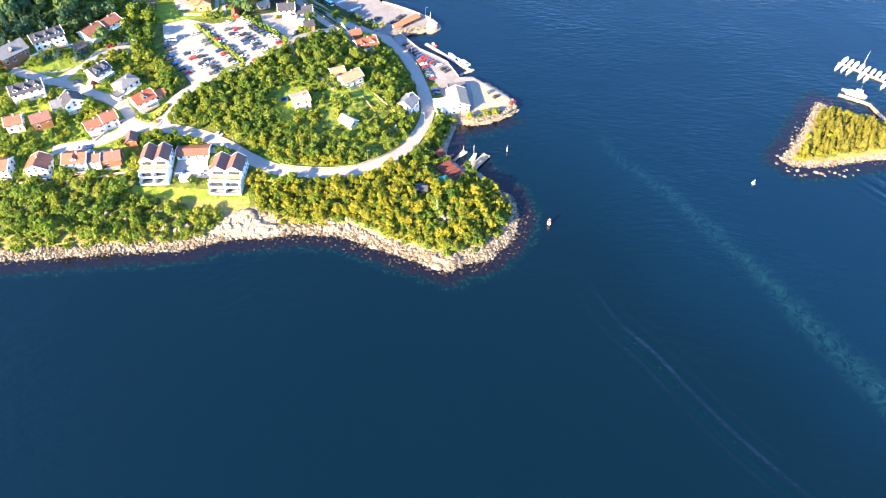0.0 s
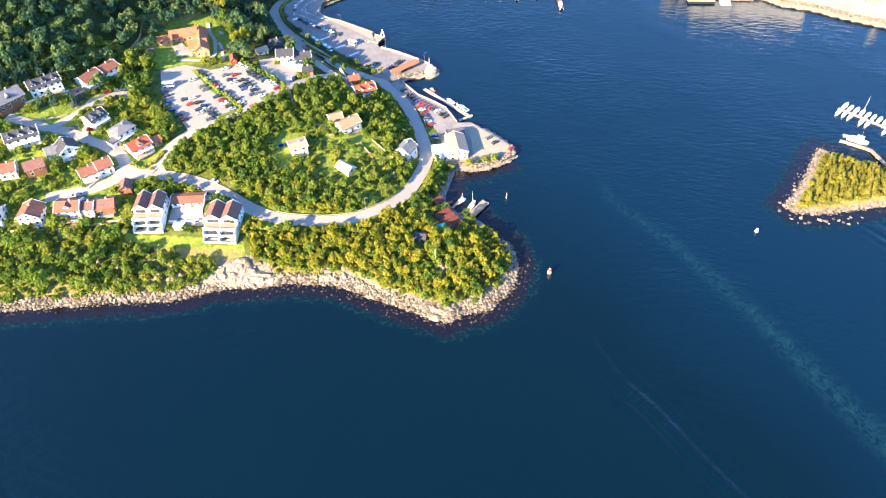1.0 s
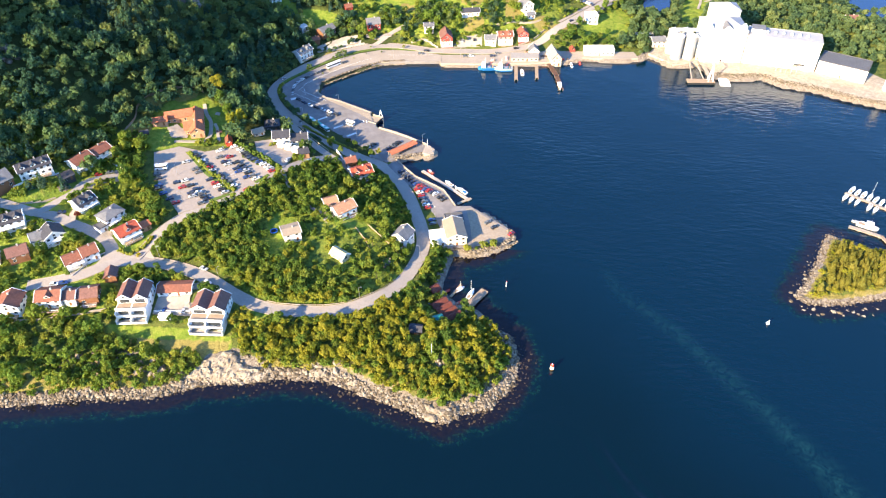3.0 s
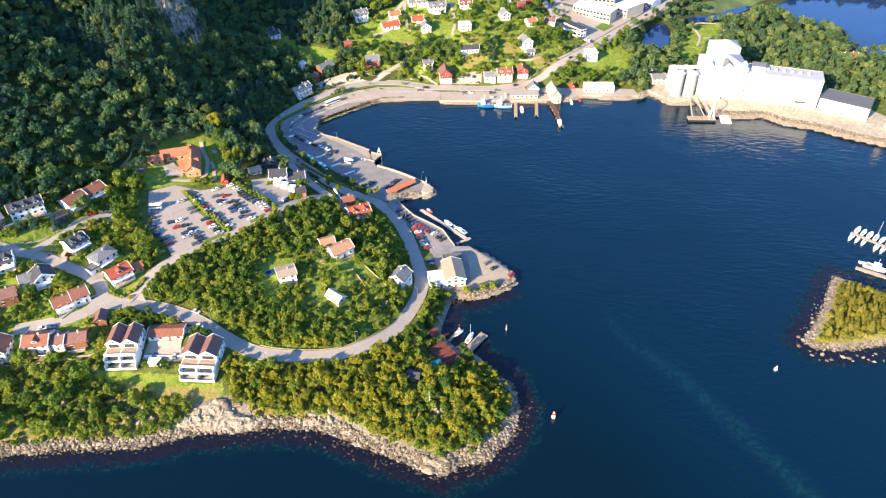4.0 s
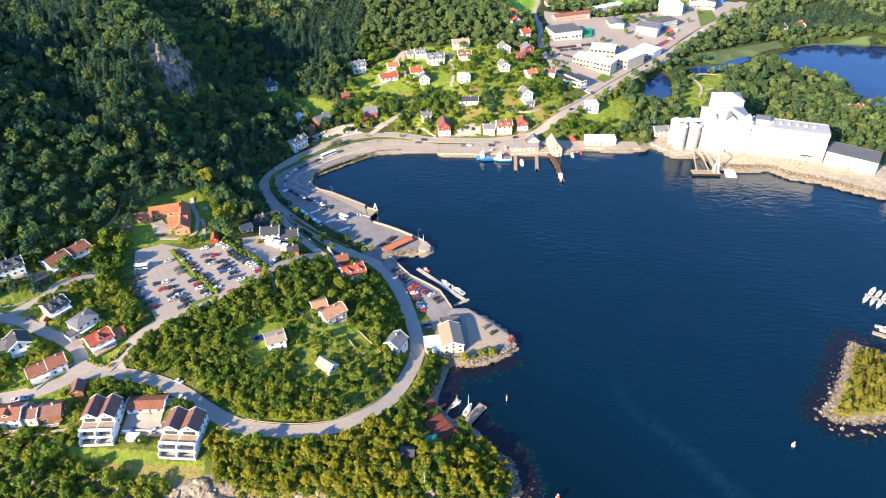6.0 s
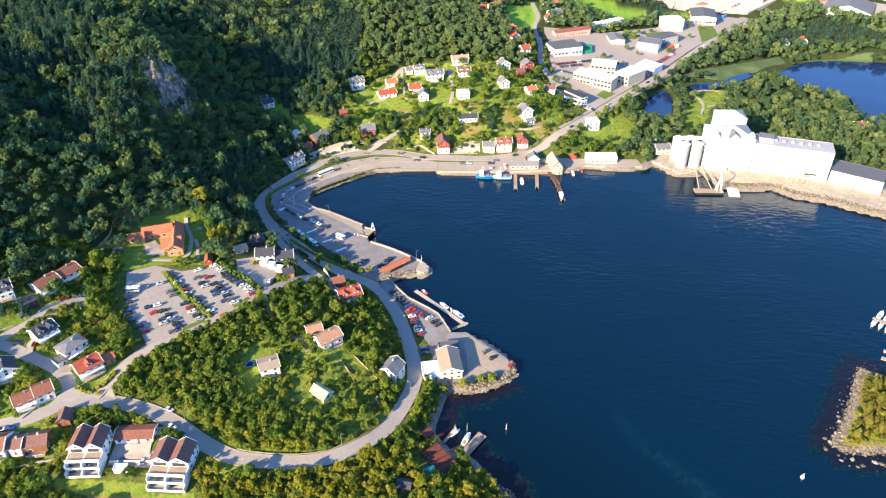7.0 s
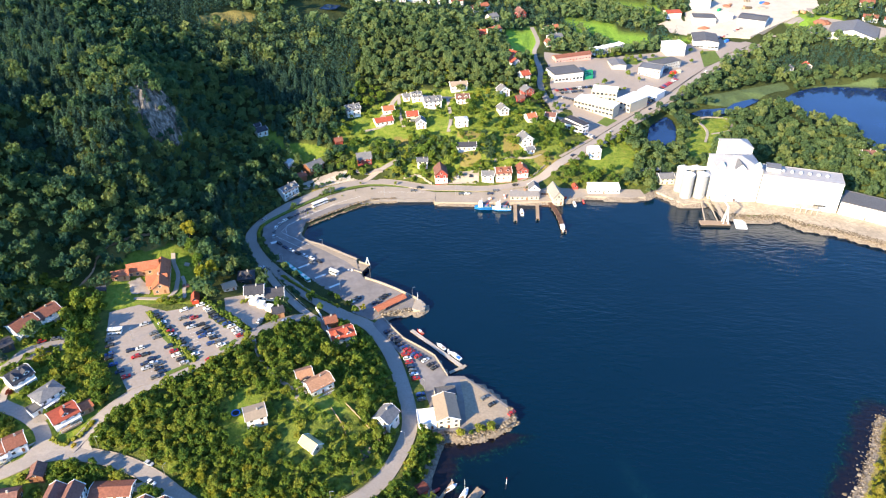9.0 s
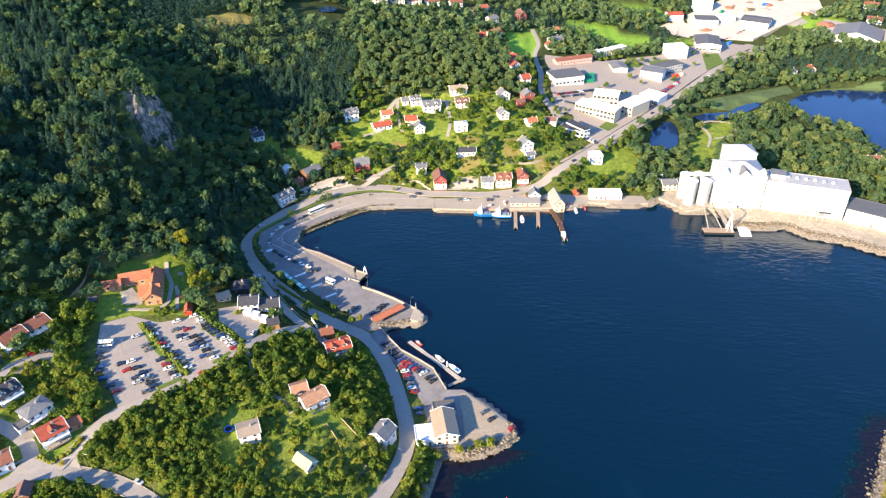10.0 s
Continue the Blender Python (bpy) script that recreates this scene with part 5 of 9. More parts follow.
house(18.5, 539.5, 29.4, 541.2, 8, 6.0, 2.6, "p", PINK_BOARD, ROOF_BRICK, "rose-coloured two-storey house with red roof", dormers=2, plinth=2.6)
house(34.1, 544, 41.5, 545.4, 8, 5.4, 2.8, "g", RED_BOARD, ROOF_BRICK, "red gabled house with a white ground floor", plinth=2.4)
house(-38.7, 549.4, -31.5, 550.2, 7.5, 5.4, 0.8, "p", WHITE, ROOF_GREY, "white square house among trees")
house(-10.4, 566, 3.6, 567.6, 8, 3.4, 1.8, "p", WHITE, ROOF_DARK, "long white bungalow with a dark roof")
house(38.1, 573, 46, 576.5, 9, 6.0, 3.2, "g", WHITE, ROOF_GREY, "tall white villa with gable")
house(41, 566, 47, 568.5, 5, 3.2, 1.2, "p", WHITE, ROOF_GREY, "white lower wing of the villa")
house(43.9, 610.3, 51, 613.6, 7, 4.2, 2.2, "p", WHITE, ROOF_ORANGE, "white house with an orange roof")
house(-11.8, 594, -3, 595.8, 8, 5.4, 1.2, "h", WHITE, ROOF_WHITE, "white house with pale hipped roof")
house(22.4, 617.1, 29, 620, 8, 4.6, 2.8, "g", WHITE, ROOF_GREY, "white gabled house with grey roof")
house(-13.2, 631, -3, 632.7, 8, 4.8, 2.6, "p", WHITE, ROOF_BROWN, "white house with brown roof", dormers=2)
house(-38.6, 624.2, -25, 628, 9, 5.2, 2.6, "p", WHITE, ROOF_GREY, "large white house with grey roof and dormers", dormers=2)
house(-48.9, 630.6, -41.5, 632.8, 8, 4.6, 2.4, "p", WHITE, ROOF_GREY, "white house with grey roof", dormers=2)
house(-56, 631, -51, 632.6, 6, 3.2, 1.8, "p", WHITE, ROOF_GREY, "small white house at the village road")
house(-74.3, 595.5, -61.5, 601.4, 8, 3.2, 2.0, "p", WHITE, ROOF_RED, "white bungalow with a bright red roof")
house(-70.1, 611.7, -62, 614.6, 7, 3.6, 2.2, "p", WHITE, ROOF_ORANGE, "white house with an orange roof on the slope")
house(-51.3, 605.5, -42.5, 607.4, 8, 4.2, 2.4, "p", CREAM, ROOF_RED, "cream house with an orange-red roof")
house(-43, 595.1, -35.6, 596.4, 8, 5.0, 2.8, "g", WHITE, ROOF_GREY, "white gabled house with grey roof")
house(-97.8, 604.3, -88.2, 609.4, 9, 5.2, 2.8, "p", WHITE, ROOF_GREY, "white house with grey roof at the wood's edge", dormers=2)
house(-18.4, 649.3, -5, 652.2, 8, 4.6, 2.2, "p", WHITE, ROOF_PALE, "pale house with a low roof on the ridge")
house(22.3, 647.4, 30.4, 651, 8, 4.6, 3.0, "g", WHITE, ROOF_GREY, "white gabled house near the ridge")
house(42.4, 652, 51, 656.2, 8, 5.0, 2.8, "g", RED_BOARD, ROOF_GREY, "red house with white gable")
house(36.5, 641.6, 42.6, 644, 6, 3.4, 1.8, "p", RED_BOARD, ROOF_BROWN, "small red-brown timber house")
house(58, 622, 66, 620, 8, 3.6, 1.8, "p", WHITE, ROOF_BROWN, "pale house with brown roof above the shops")
house(34.5, 722, 41.5, 728.4, 8, 5.0, 3.0, "g", WHITE, ROOF_RED, "white house with a bright red roof", group="red-roofed houses")
house(33.9, 704, 40.8, 709, 8, 5.0, 3.0, "g", WHITE, ROOF_RED, "white house with bright red roof by the farm road", group="red-roofed houses")
house(42.1, 681, 49, 685, 8, 5.0, 2.8, "p", WHITE, ROOF_RED, "white house with dark red roof", group="red-roofed houses")
house(-158.4, 564, -152.2, 569.6, 7, 3.6, 2.2, "p", WHITE, ROOF_DARK, "lone white cabin with dark roof below the crag", "cabin", "cabin")
house(-161.8, 571.6, -158.6, 574.4, 4, 2.6, 1.4, "p", WHITE, ROOF_DARK, "small white shed beside the lone cabin", "shed", "shed", 0, False)
house(-101.3, 567.5, -96.5, 570.1, 6, 3.4, 1.8, "p", RED_BOARD, ROOF_BRICK, "small red hut at the wood's edge", "hut", "hut")
# far farms and homes
house(15, 824.5, 23.5, 831, 9, 4.6, 2.6, "p", WHITE, ROOF_GREY, "white farmhouse among trees")
house(14.8, 779, 26, 790.5, 9, 4.6, 2.6, "p", WHITE, ROOF_ORANGE, "white house with orange roof at the field")
house(-2.6, 846, 14, 862, 10, 4.6, 2.4, "p", WHITE, ROOF_ORANGE, "long white house with an orange roof")
house(-2, 763, 10.5, 764.5, 9, 4.6, 2.8, "p", RED_BOARD, ROOF_RED, "red barn with a red roof", "barn", "barn")
house(46.6, 851, 53, 853.6, 14, 6, 3.5, "g", RED_BOARD, ROOF_BROWN, "dark red barn among trees", "barn", "barn")
house(73.4, 818, 86, 824, 10, 4.4, 2.4, "p", WHITE, ROOF_ORANGE, "white house with orange roof by the meadow")
house(75.1, 794, 87.5, 800, 9, 4.4, 2.2, "p", WHITE, ROOF_GREY, "white house with pale roof by the meadow")
house(70.1, 778, 76.4, 780.3, 7, 4.4, 2.4, "g", WHITE, ROOF_BRICK, "small white house by the farm road")
for _x, _y in ((-100, 812), (-84, 824), (-68, 836), (-50, 846), (-26, 858)):
    house(_x, _y, _x + 12, _y + 6, 9, 4.8, 2.2, "p", WHITE, ROOF_BRICK, "white house with red roof on the far ridge", group="ridge houses", margin=14.0)
house(296.3, 760, 304, 760.4, 7, 5.2, 1.6, "h", WHITE, ROOF_GREY, "white house in the lakeside wood")
house(316.1, 765, 323, 765.5, 7, 4.2, 2.6, "g", WHITE, ROOF_RED, "white house with red roof by the lake")
house(292.9, 582, 301.5, 581.4, 7, 3.8, 2.4, "p", WHITE, ROOF_BROWN, "white cottage with brown roof behind the mill")
# shops and flats along the road
FLAT_SIZE = (2.3, 1.8)
house(84.5, 654, 114, 635.5, 13, 7.6, 0, "f", PALE_CREAM, ROOF_WHITE, "cream apartment block with a white flat roof", "apartments", "apartment_block", 2, size=FLAT_SIZE, group="apartment blocks", sink=13.5)
house(101.5, 674, 122, 668.5, 13, 8.0, 0, "f", PALE_CREAM, ROOF_WHITE, "cream apartment block behind with white roof", "apartments", "apartment_block", 2, size=FLAT_SIZE, group="apartment blocks", sink=13.5)
house(120.5, 660, 130.5, 649.5, 24, 8.0, 0, "f", PALE_CREAM, ROOF_WHITE, "cream apartment block along the road with white roof", "apartments", "apartment_block", 2, size=FLAT_SIZE, group="apartment blocks", sink=11.5)
house(144, 690, 158, 678, 15, 4.5, 0, "f", PLASTER, ROOF_WHITE, "low white shop with a white roof", "shop", "shop", 1)
house(69.6, 615.4, 86.5, 605, 10, 4.6, 0, "f", PLASTER, ROOF_DARK, "white showroom with a dark flat roof", "shop", "shop", 1, size=(2.4, 1.8))
house(86.5, 605, 91.5, 609, 20, 6.5, 0, "f", PLASTER, ROOF_DARK, "white showroom wing with dark roof", "shop", "shop", 2, size=(2.4, 1.4))
house(88.2, 568.4, 96.6, 570.2, 8, 6.4, 0, "f", PLASTER, ROOF_WHITE, "white cube-shaped house beside the road", "house", "house", 2)
house(71.5, 697, 97.5, 706, 20, 6.5, 0, "f", PLASTER, ROOF_FELT, "white retail hall with a grey felt roof", "shop", "shop", 1, size=(2.4, 1.8))
house(76.1, 742, 110.5, 756, 8, 5, 1.6, "p", PINK_BOARD, ROOF_BRICK, "long red-roofed row of shops", "shop", "shop", 1)
house(128, 738, 141.5, 739.5, 16, 4.2, 1.2, "g", GREY_BOARD, ROOF_GREY, "low grey sheet-clad shed hall", "shed", "shed", 0, False)
house(152, 734, 170, 726, 16, 7, 0, "f", PLASTER, ROOF_GREY, "white office building with a grey roof", "office", "office", 2)
house(170.5, 742, 196, 758, 12, 6, 0, "f", GREY_BOARD, ROOF_FELT, "dark office wing with flat roof", "office", "office", 2)
house(188.1, 784, 207, 788, 15, 10, 0, "f", PLASTER, ROOF_WHITE, "tall plain white office block", "office", "office", 3)
for _i in range(4):
    house(116 + _i * 8.6, 770 + _i * 7.2, 123.6 + _i * 8.6, 776.6 + _i * 7.2, 8, 5, 0, "f", PLASTER, ROOF_WHITE, "white terraced house with a flat roof", "house", "house", 2, group="white terrace")
house(222, 816, 246, 812, 30, 7, 1.6, "g", PLASTER, ROOF_FELT, "large white store with a grey roof", "shop", "shop", 1, False, size=(3, 1.6))
house(238.8, 890, 262.6, 887, 18, 6, 0, "f", PLASTER, ROOF_FELT, "white workshop with grey roof", "workshop", "workshop", 1, False)
house(268, 893, 284, 898, 14, 6, 0, "f", PLASTER, ROOF_WHITE, "white workshop with a pale roof", "workshop", "workshop", 1, False)
house(285.6, 886, 311, 873, 24, 6.5, 1.4, "p", PLASTER, ROOF_FELT, "white warehouse with grey roof", "warehouse", "warehouse", 1, False)
house(214, 905, 230, 908, 14, 6, 1.8, "p", WHITE, ROOF_RED, "white hall with a bright red roof", "workshop", "workshop", 1, False)
house(250, 930, 268, 934, 14, 12, 0, "f", PLASTER, ROOF_WHITE, "tall white works building", "workshop", "workshop", 3, False)
house(363.5, 841, 403, 819, 44, 6, 6, "g", PLASTER, ROOF_GREY, "large sports hall with a grey gabled roof", "hall", "hall", 0, False, sink=16.5)
for _x, _y in ((415, 880), (432, 868), (450, 905), (430, 925)):
    house(_x, _y, _x + 13, _y - 6, 10, 4.6, 2.2, "p", WHITE, ROOF_BRICK, "brown-roofed house beyond the roundabout", group="far homes")
# quay sheds on the north side
house(82.6, 526.5, 104.5, 527, 8, 4, 0, "f", PLASTER, ROOF_WHITE, "white flat depot on the quay", "depot", "depot", 1, False)
house(41.5, 525, 48.6, 525.6, 7, 3.6, 3.0, "g", WHITE, ROOF_GREY, "narrow white gabled quay shed with grey roof", "shed", "shed", 1, False)
house(72.5, 531.5, 76, 531.8, 3.5, 2.4, 1.6, "g", RED_BOARD, ROOF_RED, "small red hut beside the quay", "hut", "hut", 0, False)
house(57.3, 511.6, 64.3, 513, 16, 6.0, 4.2, "g", PALE_CREAM, ROOF_SHEET, "tall cream boat shed with a steep roof", "boathouse", "boathouse", 2, False, size=(0.9, 0.9))
house(28, 515.2, 47.6, 516, 6, 3, 0.8, "m", PALE_CREAM, ROOF_SHEET, "low cream quay shed", "shed", "shed", 1, False)
house(134.8, 540, 145, 541.3, 9, 5, 1.8, "p", CREAM, ROOF_GREY, "cream pump house by the weir", "house", "house", 2, False)


def shed_pavilion():
    """Long open ferry shelter with an orange roof on posts."""
    ob = thing("shelter", pose(-47.4, 386.2, QUAY_Z + 0.15, 0, 0, 42), "long open ferry shelter with an orange tiled roof", "shelter")
    part("roof", roof_mesh(19, 4.2, 2.8, 0.9, "p", 0.4), ROOF_ORANGE, ob)
    for i in range(6):
        for y in (0.3, 3.9):
            part("post", cuboid(0.3 + i * 3.65, 0.5 + i * 3.65, y - 0.1, y + 0.1, 0, 2.75), WOOD, ob)
    part("back_wall", cuboid(0.2, 18.8, 4.0, 4.12, 0, 2.2), WHITE, ob)


shed_pavilion()


def mill():
    """White grain mill: tall block with a hipped roof, rear tower, long wing, low store, silos."""
    def block(x0, y0, x1, y1, depth, e, rise, kind, roof, label, floors, name="mill_building"):
        return house(x0, y0, x1, y1, depth, e, rise, kind, PLASTER, roof, label, "mill", name, floors, False, 5.5, (0.6, 0.6), 2.7, "mill buildings")
    block(165.5, 517.5, 194.5, 517.5, 24, 24, 5, "h", MILL_ROOF, "tall white mill block with a pale grey hipped roof", 6)
    block(175.5, 541.7, 194.5, 541.9, 15, 28.5, 3.5, "h", MILL_ROOF, "white rear mill tower with a hipped pale grey roof", 6)
    block(195.2, 517, 242.5, 503.8, 16, 21, 0, "f", MILL_ROOF, "long white five-storey mill wing", 5)
    block(243.5, 503.2, 271, 487, 18, 9, 0, "f", ROOF_FELT, "low white mill store with a dark roof", 2)
    block(163.5, 521, 165.4, 521, 12, 14, 0, "f", ROOF_WHITE, "narrow white lift shaft beside silos", 3)
    for i, (x, y) in enumerate(((148.8, 523.5), (157.8, 523.8), (146.8, 532.5), (155.8, 533))):
        ob = thing("silo", pose(x, y, 2.7), "pale grey concrete grain silo with a domed top", "silo", "mill silos")
        bm = bmesh.new()
        tube(bm, (0, 0, -1.5), (0, 0, 17.5), 4.0, 4.0, 28)
        part("shell", bm, SILO_GREY, ob)
        bm = bmesh.new()
        tube(bm, (0, 0, 17.52), (0, 0, 19.2), 4.05, 0.7, 28)
        part("cap", bm, ROOF_WHITE, ob)
        part("vent", bar((0, 0, 19.0), (0, 0, 20.0), 0.4), STEEL, ob)
        bm = bmesh.new()
        for k in range(14):
            box(bm, 4.02, 4.25, -0.25, 0.25, 0.6 + k * 1.2, 0.7 + k * 1.2)
        part("ladder", bm, STEEL, ob)
        FOOTPRINTS.append([(x - 5, y - 5), (x + 5, y - 5), (x + 5, y + 5), (x - 5, y + 5)])
    ob = thing("conveyor", pose(147, 527, 21.6), "grey enclosed conveyor bridge above the silos", "conveyor")
    part("gallery", cuboid(-2, 18.5, -0.8, 0.8, 0.6, 2.4), PLASTER, ob)
    for k in range(4):
        part("support", cuboid(k * 5.3, k * 5.3 + 0.4, -0.5, 0.5, -1.6, 0.58), STEEL, ob)
    # loading jetty with leaning legs and a raft
    ob = thing("loading_jetty", pose(151, 487.6, 0), "timber loading jetty with a steel tower", "jetty")
    part("deck", cuboid(0, 19, 0, 5.6, 1.0, 1.8, 0.08), WOOD, ob)
    part("fender", cuboid(-0.1, 19.1, -0.35, -0.03, 0.2, 1.6), RUBBER, ob)
    for k in range(6):
        for y in (0.5, 5.0):
            part("support_post", bar((1 + k * 3.4, y, -5), (1 + k * 3.4, y, 0.98), 0.3), WOOD, ob)
    for x0, x1 in ((3.6, 6.0), (12.0, 10.6)):
        part("brace", bar((x0, 4.5, 1.82), (x1, 27, 4.6), 0.4), PALE_CONCRETE, ob)
    for x in (14.2, 17.6):
        for y in (1.2, 4.4):
            part("tower_leg", bar((x, y, 1.82), (15.9, 2.8, 14), 0.24), HULL_WHITE, ob)
    part("spout", bar((15.9, 2.8, 13.8), (17.4, 26, 10.5), 0.5), HULL_WHITE, ob)
    part("walkway", cuboid(14.6, 17.2, 5.65, 27.0, 3.0, 3.4), PALE_CONCRETE, ob)
    ob = thing("raft", pose(173.4, 486.4, 0.1, 0, 0, -6), "white floating work raft moored at the mill", "raft")
    part("float", cuboid(0, 7, 0, 12.5, -0.4, 0.7, 0.1), HULL_WHITE, ob)
    for x in (0.6, 6.4):
        part("bollard", bar((x, 0.6, 0.72), (x, 0.6, 1.3), 0.15), STEEL, ob)


mill()


# ---- cars, buses and what stands in the yards ----
def paint(name, c, rough=0.3):
    n = Nodes(name, rough, 0.0, 0.5)
    n.color(n.ramp(n.noise(0.9, 3), [(0.3, tuple(v * 0.9 for v in c)), (0.7, tuple(min(1, v * 1.05) for v in c))]))
    return n.m


CAR_PAINTS = {"white": paint("white_car_paint", (0.75, 0.75, 0.74)), "silver": paint("silver_car_paint", (0.42, 0.44, 0.46)), "black": paint("black_car_paint", (0.015, 0.016, 0.02)),
              "grey": paint("grey_car_paint", (0.12, 0.13, 0.14)), "blue": paint("blue_car_paint", (0.02, 0.06, 0.22)), "red": paint("red_car_paint", (0.36, 0.02, 0.02)), "dark blue": paint("navy_car_paint", (0.012, 0.025, 0.07))}


def loft(profile, half, taper):
    """A body swept across its width from a side profile of (x, z), narrowed above the waist."""
    bm = bmesh.new()
    rows = []
    for s in (-1, 1):
        rows.append([bm.verts.new((x, s * half * taper(z), z)) for x, z in profile])
    n = len(profile)
    for i in range(n):
        bm.faces.new((rows[0][i], rows[0][(i + 1) % n], rows[1][(i + 1) % n], rows[1][i]))
    bm.faces.new(rows[0][::-1])
    bm.faces.new(rows[1])
    bmesh.ops.recalc_face_normals(bm, faces=bm.faces[:])
    bmesh.ops.bevel(bm, geom=[e for e in bm.edges if e.calc_face_angle(0) > 0.7], offset=0.06, segments=1, affect="EDGES")
    return bm


CAR_BODY = [(-2.1, 0.3), (-2.15, 0.75), (-2.0, 0.98), (0.75, 0.98), (1.95, 0.82), (2.15, 0.6), (2.1, 0.3)]
CAR_CABIN = [(-1.95, 0.96), (-1.6, 1.42), (0.1, 1.46), (0.95, 0.96)]
CAR_ROOF = [(-1.55, 1.40), (-1.5, 1.47), (0.05, 1.51), (0.15, 1.44)]
_body = {k: mesh_of("body", loft(CAR_BODY, 0.9, lambda z: 1.0 if z > 0.4 else 0.94), m) for k, m in CAR_PAINTS.items()}
_roof = {k: mesh_of("car_roof", loft(CAR_ROOF, 0.68, lambda z: 1.0), m) for k, m in CAR_PAINTS.items()}
_cabin = mesh_of("cabin_glass", loft(CAR_CABIN, 0.86, lambda z: 1.0 if z < 1.1 else 0.8), GLASS)
_wheel = mesh_of("wheel", bar((0, -0.11, 0), (0, 0.11, 0), 0.32, 0.32, 12), RUBBER)


def car(x, y, yaw, colour, place, group, z=None):
    c, s = math.cos(radians(yaw)) * 1.4, math.sin(radians(yaw)) * 1.4
    if z is None:
        z = surface_level(x, y)
    ob = thing("car", pose(x, y, z, 0, 0, yaw), f"{colour} car parked {place}", "car", group)
    part("body", _body[colour], None, ob)
    part("cabin_glass", _cabin, None, ob)
    part("car_roof", _roof[colour], None, ob)
    for wx in (-1.35, 1.35):
        for wy in (-0.82, 0.82):
            o = part("wheel", _wheel, None, ob)
            o.location = (wx, wy, 0.32)
    return ob


def surface_level(x, y):
    """The top of the paving, or of the road, or else of the ground."""
    q = np.array([[x, y]], float)
    for k, (loop, fit) in enumerate(PAD_PLANES[:10]):
        if inside(q, loop)[0]:
            return float(on_pad(q, fit)[0]) + (0.15 if 3 <= k <= 5 else 0.1 if k == 6 else 0.12)
    for i, (line, rz, width) in enumerate(ROAD_LINES.values()):
        r = np.hypot(*(line - q).T)
        if r.min() < width / 2 + 1:
            return float(rz[r.argmin()]) + 0.1 + 0.012 * i
    return height(x, y) + 0.05


random.seed(21)
COLOURS = ["white"] * 4 + ["silver"] * 2 + ["black"] * 6 + ["grey"] * 4 + ["blue"] * 3 + ["red"] * 4 + ["dark blue"] * 5
LOT_WEST = [(-170.7, 338.9), (-168.9, 334.9), (-166.6, 329.3), (-165.7, 326.7), (-162, 322.8), (-157.1, 318.7), (-153, 315.8), (-157.9, 332.8), (-154.2, 334.6), (-153.8, 329), (-149.8, 330.9),
            (-145.9, 328.3), (-144.1, 325.5), (-147.8, 324.8), (-146.2, 322), (-141.9, 325), (-140.3, 322.4), (-138.2, 320.4), (-139.9, 316.9)]
LOT_HEDGE = [(-158.9, 351.5), (-151.8, 345.6), (-149.3, 343), (-141.4, 337.2), (-137.7, 334.4), (-135.6, 331.8), (-132.6, 329.3), (-130.2, 327.2), (-156, 358.1), (-153.6, 356.2), (-150.7, 353.6),
             (-146.7, 349.9), (-144.6, 347.7), (-142.3, 345.4), (-137.8, 342.3), (-136, 340), (-133.9, 338.1), (-130.5, 336.4), (-127.1, 333.1)]
LOT_EAST = [(-143.5, 364.4), (-141.9, 358), (-136.4, 359), (-138, 354), (-135.6, 352), (-131.4, 354.1), (-128.2, 352.1), (-129.9, 348.6), (-128, 346), (-126.1, 349.8), (-124.2, 347.6), (-122.4, 345.5),
            (-122.3, 341.5), (-119.8, 342.8), (-117, 340.8), (-136.7, 369.3), (-132.4, 367.2), (-130.5, 365.5), (-128.7, 363.6), (-126.9, 361.8), (-125, 360), (-122.5, 358.4), (-119.1, 356.4), (-116.2, 354.6), (-113.4, 352.4), (-111.6, 350.4), (-109.9, 348.6)]
for _p in LOT_WEST + LOT_HEDGE + LOT_EAST:
    car(*_p, 33 + random.choice((0, 180)) + random.uniform(-3, 3), random.choice(COLOURS), "in the asphalt car park", "car park cars")
QUAY_ROW = [(-39.6, 372.8), (-37.4, 370), (-35.5, 367.5), (-33.5, 365), (-31.5, 362.8), (-29.6, 360.8), (-27.6, 359.2), (-25.7, 357.6), (-23.7, 356.1), (-21.8, 354.6), (-19.8, 353.1), (-17.8, 351.7), (-15.1, 348.6), (-13.1, 346.4)]
for _p in QUAY_ROW:
    car(_p[0] - 1.2, _p[1] - 1.0, 40 + random.uniform(-3, 3), random.choice(COLOURS), "along the quay wall", "quay wall cars")
for _p in ((-30.9, 354.5), (-29.6, 351.6), (-28.6, 348.8), (-27.4, 346), (-26.4, 343.2), (-25.3, 340.4), (-24.2, 337.6), (-21.2, 327), (-20.4, 323.8)):
    car(_p[0] + 1.4, _p[1], 20 + random.uniform(-3, 3), random.choice(COLOURS), "beside the shore road", "quay road cars")
for _p in ((-63.8, 396.3), (-62.2, 398.3), (-60.6, 400.3), (-50.3, 396.1), (-48.6, 398.4), (-46.9, 400.7), (-45.2, 403)):
    car(*_p, 25 + random.uniform(-3, 3), random.choice(COLOURS), "on the ferry quay", "ferry quay cars")
for _p in ((-118.5, 454.2), (-113.9, 450.1), (-109.2, 446.8), (-104.3, 443.8), (-99.4, 441.2), (-94.7, 438.6), (-93.5, 434.3), (-89.5, 435.5)):
    car(*_p, -36 + random.uniform(-3, 3), random.choice(("black", "dark blue", "grey", "black", "white")), "queueing for the ferry", "ferry queue cars")
